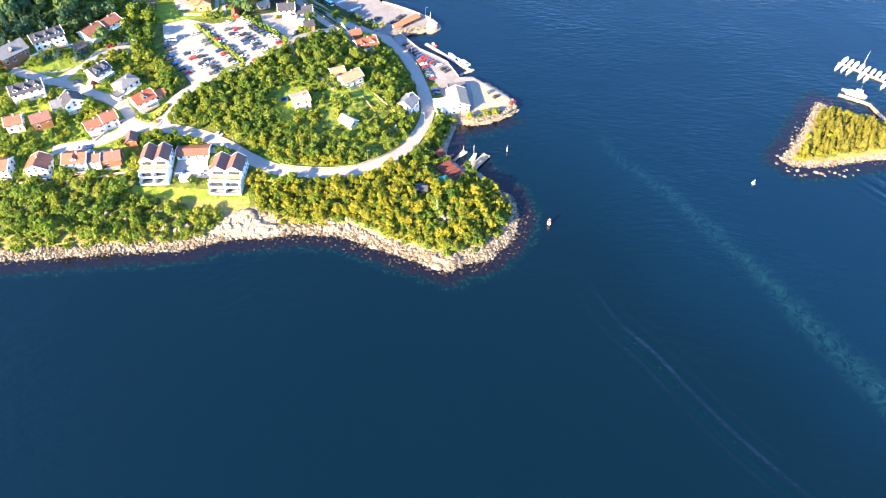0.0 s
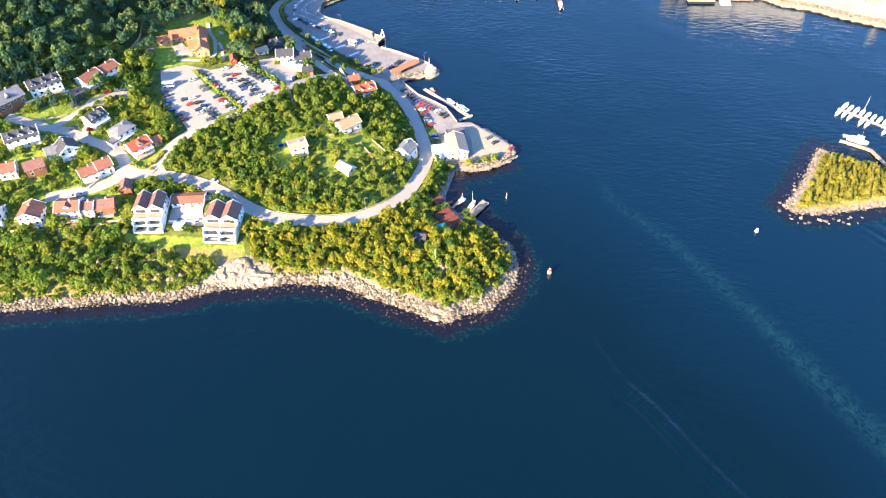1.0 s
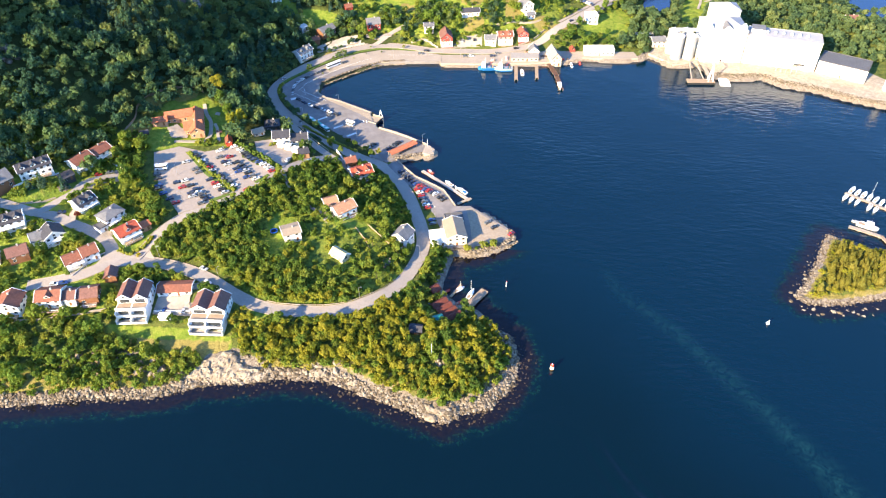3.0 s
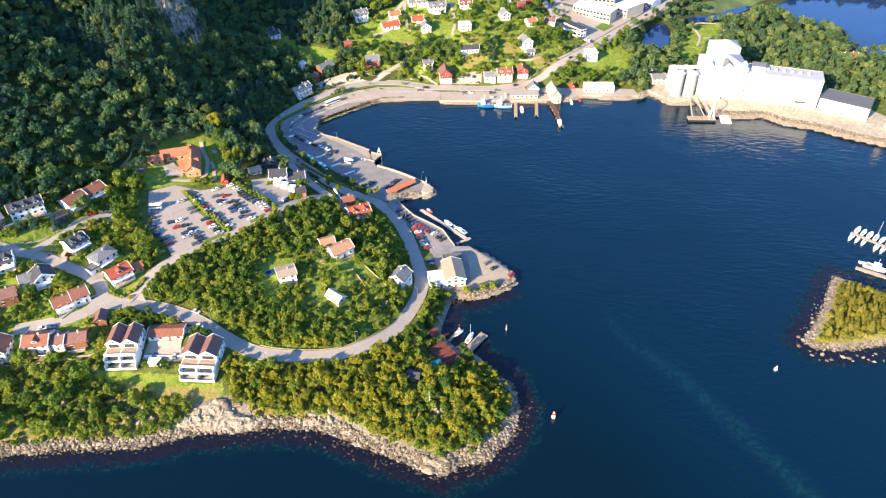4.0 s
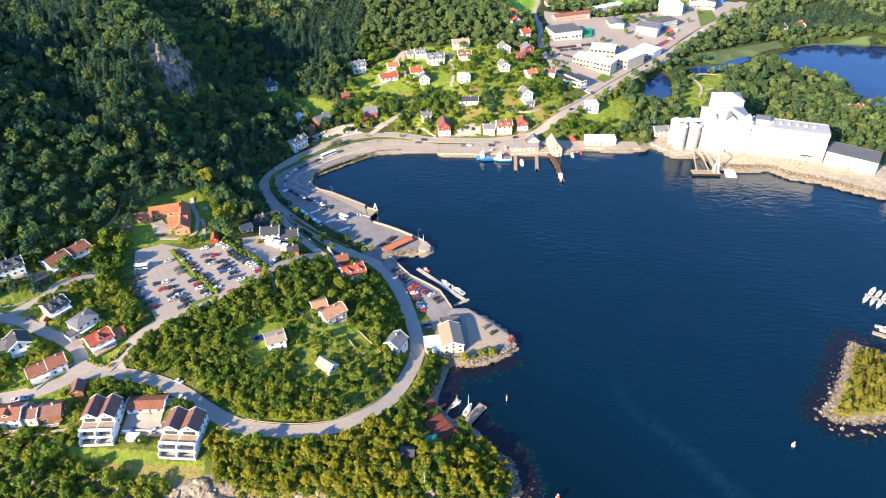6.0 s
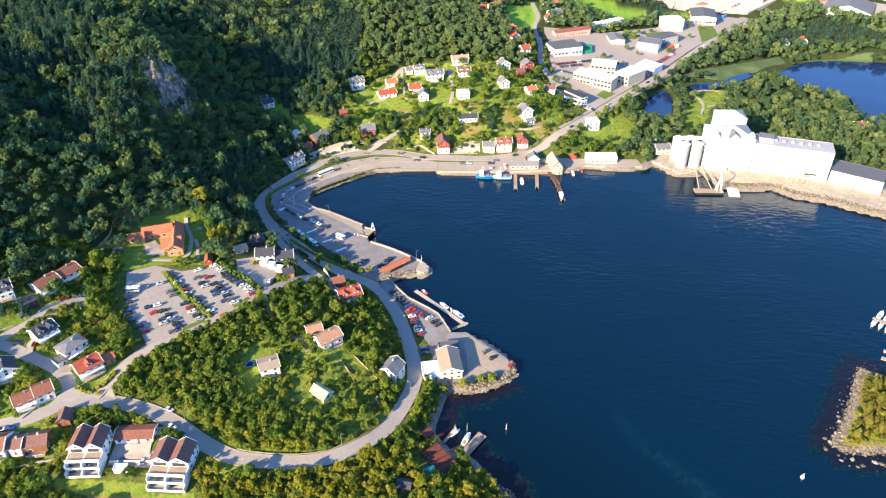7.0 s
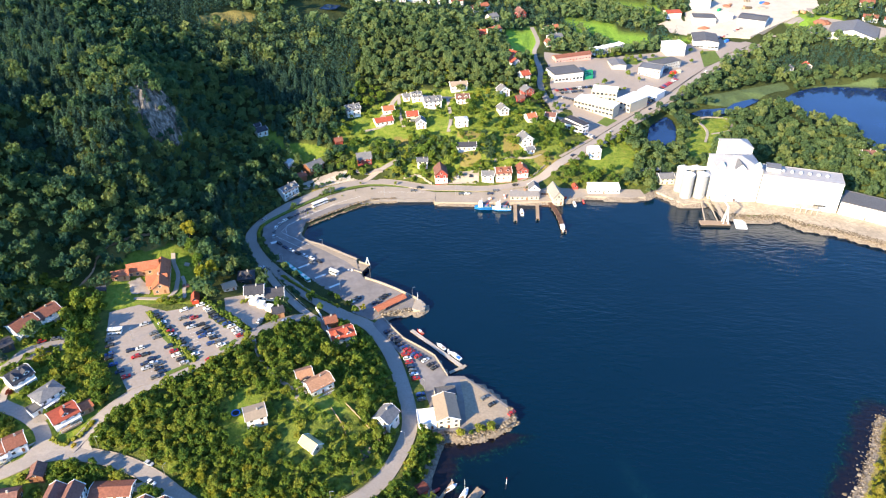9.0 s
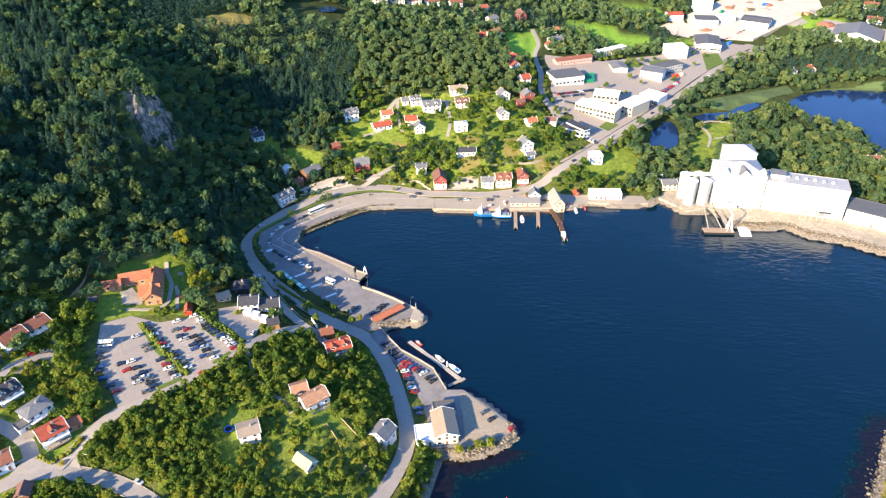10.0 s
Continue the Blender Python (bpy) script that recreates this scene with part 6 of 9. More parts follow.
for _x, _y, _yaw in ((-124.2, 462.4, 95), (-125.3, 467.9, 95), (-125.4, 473, 84), (-124, 477.8, 70), (-121.7, 482.2, 58), (-119, 486, 54), (-115.8, 490, 50), (-112.2, 493.6, 46), (-109, 497, 46), (-95.4, 509.9, 42), (-135.4, 482.5, 62)):
    car(_x, _y, _yaw, random.choice(("black", "dark blue", "grey", "silver", "white")), "on the harbour side lane", "harbour lane cars")
for _x, _y, _yaw in ((-119.3, 330.6, 47), (-126.6, 273.2, -24), (-122.4, 264.5, -26), (-138.4, 248.3, 88), (-129.3, 249.3, 86), (-191.7, 256.8, 16), (-188, 257.8, 16), (-179.4, 298.5, 60), (-200.4, 333.6, 30),
                     (-195.5, 336.2, 30), (-191, 337.3, 30), (-206.2, 301.5, 20), (-88.1, 358.5, 44), (-92.5, 364.8, 50), (-104, 361.7, 70), (23, 316.9, 45), (10.5, 326, 40), (14, 322, 40)):
    car(_x, _y, _yaw, random.choice(COLOURS), "at the roadside", "roadside cars")
for _i in range(14):
    car(72 + _i * 2.7 * 0.9, 680 + _i * 2.7 * 0.42, 115, random.choice(COLOURS), "before the retail hall", "retail cars")
for _i in range(9):
    car(146 + _i * 2.2, 668 + _i * 2.6, -40, random.choice(COLOURS), "beside the shops", "shop cars")
for _i in range(6):
    car(74 + _i * 2.6, 668 - _i * 0.8, 60, random.choice(COLOURS), "at the shop yard", "yard cars")
for _i in range(8):
    car(255 + _i * 4.5, 845 + _i * 4.0, 40, random.choice(COLOURS), "in the store yard", "store cars")


def bus(x, y, yaw, main, label, length=12.0):
    z = surface_level(x, y)
    ob = thing("bus", pose(x, y, z, 0, 0, yaw), label, "bus", "buses")
    part("body", cuboid(-length / 2, length / 2, -1.25, 1.25, 0.35, 1.5, 0.12), main if main != BUS_TEAL else CAR_PAINTS["white"], ob)
    part("window_band", cuboid(-length / 2 + 0.05, length / 2 - 0.05, -1.22, 1.22, 1.52, 2.5, 0.1), GLASS, ob)
    part("bus_roof", cuboid(-length / 2, length / 2, -1.25, 1.25, 2.52, 3.1, 0.15), main, ob)
    if main == BUS_TEAL:
        part("roof_panel", cuboid(-length * 0.1, length * 0.46, -1.0, 1.0, 3.1, 3.16, 0.02), CAR_PAINTS["white"], ob, "white roof panel")
    for k in range(2):
        part("roof_unit", cuboid(-3 + k * 5, -1 + k * 5, -0.8, 0.8, 3.1, 3.35, 0.08), main, ob)
    for wx in (-length * 0.3, length * 0.32):
        for wy in (-1.1, 1.1):
            o = part("wheel", _wheel, None, ob)
            o.location, o.scale = (wx, wy, 0.5), (1.5, 1.5, 1.5)


bus(-105, 426.6, -43, BUS_TEAL, "teal and white bus waiting at the ferry quay")
bus(-95.5, 417.8, -43, BUS_TEAL, "teal and white bus at the stop")
bus(-102.5, 504.2, 44, CAR_PAINTS["white"], "white coach on the harbour side lane")
bus(-170.2, 344.2, 10, CAR_PAINTS["white"], "white motor home in the car park", 6.5)
bus(-78.4, 423.2, -30, CAR_PAINTS["white"], "white delivery van on the quay", 5.5)


def lamp_post(x, y, h=7.0, yaw=0.0):
    ob = thing("street_lamp", pose(x, y, surface_level(x, y), 0, 0, yaw), "slim grey street lamp on a steel post", "street lamp", "street lamps")
    part("post", bar((0, 0, -0.3), (0, 0, h), 0.11, 0.07), STEEL, ob)
    part("arm", bar((0, 0, h - 0.05), (1.2, 0, h + 0.15), 0.06), STEEL, ob)
    part("lamp_head", cuboid(1.0, 1.7, -0.14, 0.14, h + 0.08, h + 0.22, 0.03), STEEL, ob)


for _x, _y in ((-150, 318), (-132, 331), (-113, 351), (-160, 340), (-138, 358), (-111, 433), (-72, 408), (-57, 424), (-30, 402), (-90, 450), (-36, 362), (-18, 330), (-24, 296), (-50, 262), (-88, 247.5), (-118, 268), (-150, 279), (-108.5, 484), (-97, 515), (-60, 519), (-10, 521)):
    lamp_post(_x, _y, 7.0, random.uniform(0, 360))


def hedge(line, width, h, label, seed):
    """A long clipped hedge or planted strip."""
    g = np.random.default_rng(seed)
    pts = spline(line, 1.3)
    c, s = [], []
    for p in pts:
        for _ in range(5):
            q = p + g.uniform(-width / 2, width / 2, 2)
            c.append((q[0], q[1], surface_level(*p) + g.uniform(0.25, h)))
            s.append(g.uniform(0.5, 0.95))
    V, F = clumps(c, s)
    me = np_mesh("hedge", V, F)
    me.materials.append(BUSH)
    tagged(new("hedge", me), label, "hedge")


def planted_strip(loop, k, label):
    fit = PAD_PLANES[k][1]
    tops = [x * fit[0] + y * fit[1] + fit[2] + 0.3 for x, y in loop]
    me = mesh_of("verge", prism(loop, min(tops) - 1, tops), GRASS_VERGE)
    tagged(new("verge", me), label, "verge", kind="structure")


GRASS_VERGE = surface("verge_grass", (0.11, 0.16, 0.03), 0.3, 2, 0.3, 0.95, 0.5)
planted_strip([(-162.5, 361.5), (-158.5, 361), (-124.5, 331.2), (-128, 327.3), (-146, 342.5)], 0, "planted strip dividing the car park")
planted_strip([(-137, 320.5), (-135.2, 318.6), (-127.3, 325.6), (-128.6, 327)], 0, "grass verge at the car park's edge")
planted_strip([(-117.5, 338.2), (-116, 337), (-110.5, 344.8), (-112, 346)], 0, "grass verge at the car park's way out")


def guard_rail(name, offset, a, b):
    line, z, w = ROAD_LINES[name]
    line, z = line[a:b], z[a:b]
    t = np.gradient(line, axis=0)
    t /= np.hypot(*t.T)[:, None]
    line = line + np.c_[-t[:, 1], t[:, 0]] * offset
    ob = thing("guard_rail", pose(*line[0], z[0]), "pale steel guard rail along the bend", "guard rail")
    o = Vector((*line[0], z[0]))
    rail = bmesh.new()
    prev = None
    for (x, y), h in zip(line, z):
        v = [rail.verts.new(Vector((x, y, h + dz)) - o + Vector((dx, dx, 0))) for dz, dx in ((0.45, 0), (0.85, 0), (0.85, 0.12), (0.45, 0.12))]
        if prev:
            for i in range(4):
                rail.faces.new((prev[i], v[i], v[(i + 1) % 4], prev[(i + 1) % 4]))
        prev = v
    bmesh.ops.recalc_face_normals(rail, faces=rail.faces[:])
    part("rail", rail, PALE_CONCRETE, ob)
    for i in range(0, len(line), 2):
        q = Vector((*line[i], z[i])) - o
        part("post", cuboid(q.x - 0.06, q.x + 0.06, q.y - 0.06, q.y + 0.06, q.z - 0.3, q.z + 0.44), STEEL, ob)


guard_rail("shore_road", 3.7, 34, 56)
guard_rail("upper_road", -2.6, 2, 20)
for _x, _y, _yaw, _n in ((-150, 331, -57, 7), (-137, 352, -57, 9)):
    for _i in range(_n):
        _px, _py = _x + _i * 2.5 * math.cos(radians(_yaw)), _y + _i * 2.5 * math.sin(radians(_yaw))
        _z = surface_level(_px, _py)
        _m = mesh_of("marking", cuboid(-2.4, 2.4, -0.06, 0.06, 0.0, 0.012), PAINT_WHITE)
        _o = new("marking", _m)
        _o.matrix_world = pose(_px, _py, _z, 0, 0, 33)
        tagged(_o, "worn white parking bay line", "marking", kind="structure")
for _x, _y, _yaw, _l, _w in ((-98, 431, 38, 7, 1.6), (-86, 421, 38, 7, 1.6), (-76, 412, 38, 7, 1.6), (-122.5, 456, 30, 4, 2.4), (-113, 456.5, -34, 24, 0.22), (-110, 461, -34, 24, 0.22), (-117, 467, -72, 12, 0.22), (-119.5, 473, 74, 12, 0.22), (-114, 483, 54, 16, 0.22), (-101, 497, 46, 26, 0.22), (-84, 512, 34, 18, 0.22), (-48, 524, 2, 34, 0.2)):
    _o = new("marking", mesh_of("marking", cuboid(-_l / 2, _l / 2, -_w / 2, _w / 2, 0, 0.015), PAINT_WHITE))
    _o.matrix_world = pose(_x, _y, QUAY_Z + 0.152, 0, 0, _yaw)
    tagged(_o, "worn white lane marking on the quay", "marking", kind="structure")


def trampoline():
    ob = thing("trampoline", pose(-98.5, 300.5, height(-98.5, 300.5)), "round blue garden trampoline on the lawn", "trampoline")
    part("mat", bar((0, 0, 0.75), (0, 0, 0.82), 1.5, 1.5, 20), RUBBER, ob)
    ring = bmesh.new()
    for i in range(20):
        a, b = i * math.pi / 10, (i + 1) * math.pi / 10
        v = [ring.verts.new((r * math.cos(t), r * math.sin(t), z)) for t in (a, b) for r, z in ((1.52, 0.8), (2.0, 0.8), (2.0, 0.9), (1.52, 0.9))]
        for k in range(4):
            ring.faces.new((v[k], v[(k + 1) % 4], v[4 + (k + 1) % 4], v[4 + k]))
    bmesh.ops.remove_doubles(ring, verts=ring.verts[:], dist=0.001)
    bmesh.ops.recalc_face_normals(ring, faces=ring.faces[:])
    part("pad", ring, TARP, ob)
    for i in range(6):
        a = i * math.pi / 3
        part("leg", bar((1.8 * math.cos(a), 1.8 * math.sin(a), -0.2), (1.8 * math.cos(a), 1.8 * math.sin(a), 0.79), 0.05), STEEL, ob)


trampoline()


# ---- boats, jetties and marks at sea ----
def hull_bm(l, w, h, draft=0.4):
    """A boat's hull with a pointed bow and a deck edge."""
    bm = bmesh.new()
    rows = []
    for x, b, k in ((-0.5, 0.8, 0.0), (-0.2, 1.0, 0.0), (0.15, 0.95, 0.05), (0.38, 0.55, 0.2), (0.5, 0.06, 0.35)):
        y = w / 2 * b
        rows.append([bm.verts.new(p) for p in ((x * l, -y, h * (1 + k)), (x * l * 0.96, -y * 0.6, -draft), (x * l * 0.96, y * 0.6, -draft), (x * l, y, h * (1 + k)))])
    for a, b in zip(rows[:-1], rows[1:]):
        for i in range(3):
            bm.faces.new((a[i], a[i + 1], b[i + 1], b[i]))
        bm.faces.new((a[3], a[0], b[0], b[3]))
    bm.faces.new(rows[0][::-1])
    bm.faces.new(rows[-1])
    bmesh.ops.recalc_face_normals(bm, faces=bm.faces[:])
    return bm


def boat(x, y, yaw, l, material, label, mast=0.0, cabin=True, group="", cover=None):
    w = l * 0.33
    ob = thing("sailing_boat" if mast else "boat", pose(x, y, 0.05, 0, 0, yaw), label, "boat", group)
    part("hull", hull_bm(l, w, 0.75 if l < 9 else 1.4), material, ob)
    h = 0.76 if l < 9 else 1.42
    part("cockpit", cuboid(-l * 0.42, -l * 0.12, -w * 0.3, w * 0.3, h, h + 0.06), cover or WOOD, ob)
    if cabin:
        part("cabin", cuboid(-l * 0.1, l * 0.24, -w * 0.32, w * 0.32, h, h + (0.8 if l < 9 else 2.4), 0.12), HULL_WHITE, ob)
        part("cabin_window", cuboid(l * 0.241, l * 0.255, -w * 0.26, w * 0.26, h + 0.3, h + 0.65), GLASS, ob)
    if mast:
        part("mast", bar((l * 0.08, 0, h + 0.7), (l * 0.08, 0, mast), 0.09, 0.05), HULL_WHITE, ob)
        part("boom", bar((l * 0.07, 0, h + 1.5), (-l * 0.35, 0, h + 1.45), 0.1), HULL_WHITE, ob)
    return ob


def jetty(ax, ay, bx, by, width, z, label, floating=False, plank=WOOD, name="jetty"):
    l, yaw = math.hypot(bx - ax, by - ay), math.degrees(math.atan2(by - ay, bx - ax))
    ob = thing(name, pose(ax, ay, 0, 0, 0, yaw), label, "jetty")
    n = max(3, int(l / 1.2))
    for i in range(n):
        part("plank", cuboid(i * l / n + 0.02, (i + 1) * l / n - 0.02, -width / 2, width / 2, z - 0.12, z, 0.02), plank, ob)
    for s in (-1, 1):
        part("beam", cuboid(0, l, s * width * 0.42 - 0.12, s * width * 0.42 + 0.12, z - 0.4, z - 0.13), WOOD, ob)
    for i in range(max(2, int(l / 5)) + 1):
        x = min(l - 0.2, 0.2 + i * l / max(2, int(l / 5)))
        if floating:
            part("float", cuboid(max(0, x - 1), x + 0.2, -width * 0.38, width * 0.38, -0.4, z - 0.41), CONCRETE, ob)
        else:
            for s in (-1, 1):
                part("support_post", bar((x, s * width * 0.4, -4), (x, s * width * 0.4, z + 0.3), 0.17), WOOD, ob)
    return ob


# small-boat pontoon by the south quay
jetty(-28.5, 376.3, 0.2, 348.2, 2.2, 0.6, "grey floating pontoon beside the quay", True, CONCRETE, "pontoon")
jetty(-6.6, 344.6, 1.2, 350.2, 1.6, 0.66, "short pale floating pontoon head", True, PALE_CONCRETE, "pontoon")
boat(-23.5, 375, 136, 5.2, HULL_RED, "small red boat moored at the pontoon")
boat(-12, 363.8, 136, 6.5, HULL_WHITE, "white motorboat moored at the pontoon")
boat(-8, 360, 100, 3.2, HULL_WHITE, "white dinghy at the pontoon", cabin=False)
boat(-4.3, 357, 136, 8.0, HULL_WHITE, "large white motorboat with blue canopy", cover=TARP)
# boathouse cove
jetty(0, 262.6, 9.2, 275.6, 4.2, 1.2, "broad weathered pier in the cove")
jetty(-7.6, 270.6, -2.6, 279.3, 1.3, 0.8, "narrow timber pier between boats")
boat(2.2, 273.2, 66, 7.5, HULL_WHITE, "white sailing boat moored at the pier", 9.5)
boat(-3.2, 276.2, 40, 6.0, HULL_WHITE, "small white sailing boat by the narrow pier", 6)
boat(-9.4, 274.6, 35, 4.2, HULL_RED, "open red wooden rowing boat", cabin=False)
boat(-3.2, 267.2, 40, 4.0, HULL_RED, "red boat under a cover", cabin=False)
boat(-16.8, 261.8, -42, 6.5, HULL_BLUE, "boat under a bright blue tarpaulin", cabin=False, cover=TARP).location.z = 2.6
# north quay
jetty(31.2, 511, 30.7, 489.5, 2.4, 1.4, "narrow timber finger jetty")
jetty(46.3, 511, 45.5, 492, 2.4, 1.4, "timber finger jetty beside the slip")
jetty(55, 516, 59.8, 496.5, 3.6, 1.4, "rust-brown timber slip jetty", False, CREOSOTE)
jetty(59.8, 496, 61.6, 476.5, 3.4, 1.3, "timber jetty head with workboats", False, CREOSOTE)
boat(61, 481.5, -88, 9, HULL_WHITE, "orange and white workboat at the jetty head")
def fishing_boat(x, y, yaw, l, low, high, label):
    w = l * 0.4
    ob = thing("fishing_boat", pose(x, y, 0.05, 0, 0, yaw), label, "boat", "fishing boats")
    part("hull", hull_bm(l, w, 0.6, 0.8), low, ob)
    rail = hull_bm(l * 1.005, w * 1.01, 1.2, 0.0)
    bmesh.ops.translate(rail, verts=rail.verts[:], vec=(0, 0, 0.62))
    part("bulwark", rail, high, ob)
    part("deck", cuboid(-l * 0.46, l * 0.3, -w * 0.4, w * 0.4, 1.84, 1.9), surface("green_deck_%d" % l, (0.1, 0.24, 0.27), 0.2, 1.5, 0.4), ob)
    house = part("wheelhouse", cuboid(l * 0.05, l * 0.3, -w * 0.34, w * 0.34, 1.9, 4.4, 0.12), HULL_WHITE, ob)
    part("wheelhouse_window", cuboid(l * 0.301, l * 0.306, -w * 0.28, w * 0.28, 3.3, 4.0), GLASS, house)
    part("upper_cabin", cuboid(l * 0.08, l * 0.24, -w * 0.22, w * 0.22, 4.42, 6.0, 0.12), HULL_WHITE, house)
    part("mast", bar((l * 0.1, 0, 6.0), (l * 0.1, 0, 9.0), 0.12, 0.07), HULL_WHITE, ob)
    part("derrick", bar((-l * 0.1, 0, 1.9), (-l * 0.34, 0, 6.5), 0.12, 0.08), SIGNAL_RED, ob)
    part("hatch", cuboid(-l * 0.24, -l * 0.06, -w * 0.2, w * 0.2, 1.9, 2.5, 0.05), STEEL, ob)
    part("winch", bar((-l * 0.36, -w * 0.2, 2.2), (-l * 0.36, w * 0.2, 2.2), 0.4, 0.4, 10), ORANGE_BOARD, ob)


fishing_boat(9.6, 506.8, 182, 12.5, HULL_BLUE, HULL_BLUE, "blue fishing boat with a white wheelhouse")
fishing_boat(21.8, 505.8, 181, 13.0, HULL_BLUE, HULL_WHITE, "white and blue fishing boat at the quay")
boat(35.4, 502, 92, 8.5, HULL_WHITE, "white motorboat beside the jetty")
boat(72, 514.5, 95, 6.5, HULL_WHITE, "white motorboat near the depot")
boat(78.5, 517.5, 95, 4.5, HULL_RED, "small brown boat near the depot", cabin=False)
# marina by the islet
jetty(213.5, 362.6, 262, 318.5, 2.0, 0.6, "long pale floating marina pontoon", True, PALE_CONCRETE, "pontoon")
for _i in range(15):
    _t = 2.0 + _i * 3.3
    _x, _y = 213.5 + _t * 0.74, 362.6 - _t * 0.673
    jetty(_x + 0.4, _y + 1.1, _x + 5.0, _y + 6.2, 0.7, 0.55, "narrow finger berth of the marina", True, PALE_CONCRETE, "finger_berth") if _i % 2 == 0 else None
    boat(_x + 3.4, _y + 3.9, 48 + random.uniform(-3, 3), random.uniform(5.8, 7.6), HULL_WHITE, "white motorboat in a marina berth", 11 if _i in (3, 7) else 0.0, group="marina boats")
    if _i not in (3, 6, 7):
        boat(_x - 3.3, _y - 3.4, 228 + random.uniform(-3, 3), random.uniform(5.5, 7.2), HULL_WHITE, "white boat on the marina's inner berth", group="marina boats")
jetty(204, 331.8, 217.5, 323.8, 2.6, 0.7, "floating pontoon off the islet", True, PALE_CONCRETE, "pontoon")
jetty(217.5, 323.8, 224, 300, 2.2, 0.9, "grey footbridge to the islet", False, WOOD, "jetty")
boat(213.5, 331.8, -30, 11, HULL_WHITE, "white fishing boat with raised booms", 7)
boat(209.5, 336, -28, 4.5, HULL_WHITE, "white dinghy beside the fishing boat", cabin=False)


def navigation_beacon():
    ob = thing("beacon", pose(38.6, 228.6, 0), "red and white iron beacon on a rock base", "beacon")
    part("base", bar((0, 0, -3), (0, 0, 0.7), 1.5, 1.0, 12), WEED_ROCK, ob)
    part("tower", bar((0, 0, 0.7), (0, 0, 2.3), 0.95, 0.75, 14), HULL_WHITE, ob)
    part("band", bar((0, 0, 2.3), (0, 0, 3.1), 0.8, 0.7, 14), SIGNAL_RED, ob)
    part("lantern", bar((0, 0, 3.1), (0, 0, 3.7), 0.3, 0.25, 10), HULL_WHITE, ob)


navigation_beacon()
_ob = thing("spar_buoy", pose(19.6, 279.6, 0), "slim white spar buoy with a red top", "buoy")
part("spar", bar((0, 0, -2), (0.1, 0, 3.2), 0.22, 0.16), HULL_WHITE, _ob)
part("topmark", bar((0.1, 0, 3.2), (0.12, 0, 3.8), 0.22, 0.2), SIGNAL_RED, _ob)
_ob = thing("mooring_buoy", pose(140.4, 259.4, 0), "white mooring marker off the islet", "buoy")
part("float", bar((0, 0, -0.5), (0, 0, 0.9), 0.9, 0.7, 14), HULL_WHITE, _ob)
part("stem", bar((0, 0, 0.9), (0.2, 0, 2.4), 0.3, 0.2), HULL_WHITE, _ob)


# ferry berth: linkspan and dolphins
def ferry_berth():
    ob = thing("ferry_ramp", pose(-63.6, 430.8, 0, 0, 0, -26), "steel ferry ramp with a white gantry frame", "ferry ramp")
    part("ramp_deck", cuboid(-3.5, 3.4, -4.0, 4.0, 1.8, 2.2, 0.05), SANDY_CONCRETE, ob)
    for y in (-4.3, 4.3):
        part("side_wall", cuboid(-4, 4, y - 0.3, y + 0.3, -3, 2.9), PALE_CONCRETE, ob)
    part("end_beam", cuboid(3.4, 4.0, -3.98, 3.98, 1.2, 2.5), RUBBER, ob)
    for x in (0.9, 3.5):
        part("gantry_leg", bar((x, 4.3, 2.9), (2.2, 4.3, 7.6), 0.26, 0.2), HULL_WHITE, ob)
    part("gantry_beam", bar((1.4, 4.3, 5.0), (3.0, 4.3, 5.0), 0.16), HULL_WHITE, ob)
    for x, y in ((-2.6, -5.4), (-4.6, -6.2)):
        part("bollard", bar((x, y, 2.3), (x, y, 3.2), 0.5, 0.4, 10), HULL_WHITE, ob)
    ob = thing("quay_head", pose(0, 0, 0), "pale block-shaped concrete quay head", "quay head")
    head = prism([(-29.6, 391.6), (-25, 390), (-22.3, 391.8), (-22, 395.8), (-25.4, 400.2), (-28, 400.8)], -3.0, 2.9)
    bmesh.ops.bevel(head, geom=head.edges[:], offset=0.15, segments=1, affect="EDGES")
    part("head", head, PALE_CONCRETE, ob)
    for x, y in ((-23.4, 393), (-24.2, 397)):
        part("bollard", bar((x, y, 2.9), (x, y, 3.6), 0.3), STEEL, ob)
    part("light_post", bar((-26.8, 399.6, 2.9), (-26.8, 399.6, 7.2), 0.16, 0.12), HULL_WHITE, ob)
    part("light", bar((-26.8, 399.6, 7.2), (-26.8, 399.6, 7.9), 0.3, 0.24), STEEL, ob)


ferry_berth()


def quay_wall(line, z, label, h=0.7, w=0.8):
    """A pale concrete coping along the quay's edge."""
    for a, b in zip(line[:-1], line[1:]):
        l, yaw = math.hypot(b[0] - a[0], b[1] - a[1]), math.degrees(math.atan2(b[1] - a[1], b[0] - a[0]))
        o = new("quay_coping", mesh_of("quay_coping", cuboid(0, l, -w / 2, w / 2, -2.8, h, 0.06), PALE_CONCRETE))
        o.matrix_world = pose(a[0], a[1], z, 0, 0, yaw)
        tagged(o, label, "quay", kind="structure")


quay_wall([(-27.3, 401), (-41, 410.2), (-50.2, 415.4), (-59.4, 419.7)], QUAY_Z + 0.1, "pale concrete quay parapet", 1.2, 0.7)
quay_wall([(-67, 439.2), (-80.4, 447.5), (-91.3, 454.3), (-100.3, 457.9), (-105.7, 462.4), (-108.4, 467), (-108.2, 474)], QUAY_Z + 0.1, "pale concrete quay coping", 0.4, 1.2)
quay_wall([(-44.8, 384.4), (-38.8, 376.2), (-32, 367.6), (-20.6, 359.4), (-14.6, 354.5), (-9.9, 345.2), (-7.5, 340.4)], QUAY_Z + 0.1, "pale concrete parapet along the quay road", 0.8, 0.5)
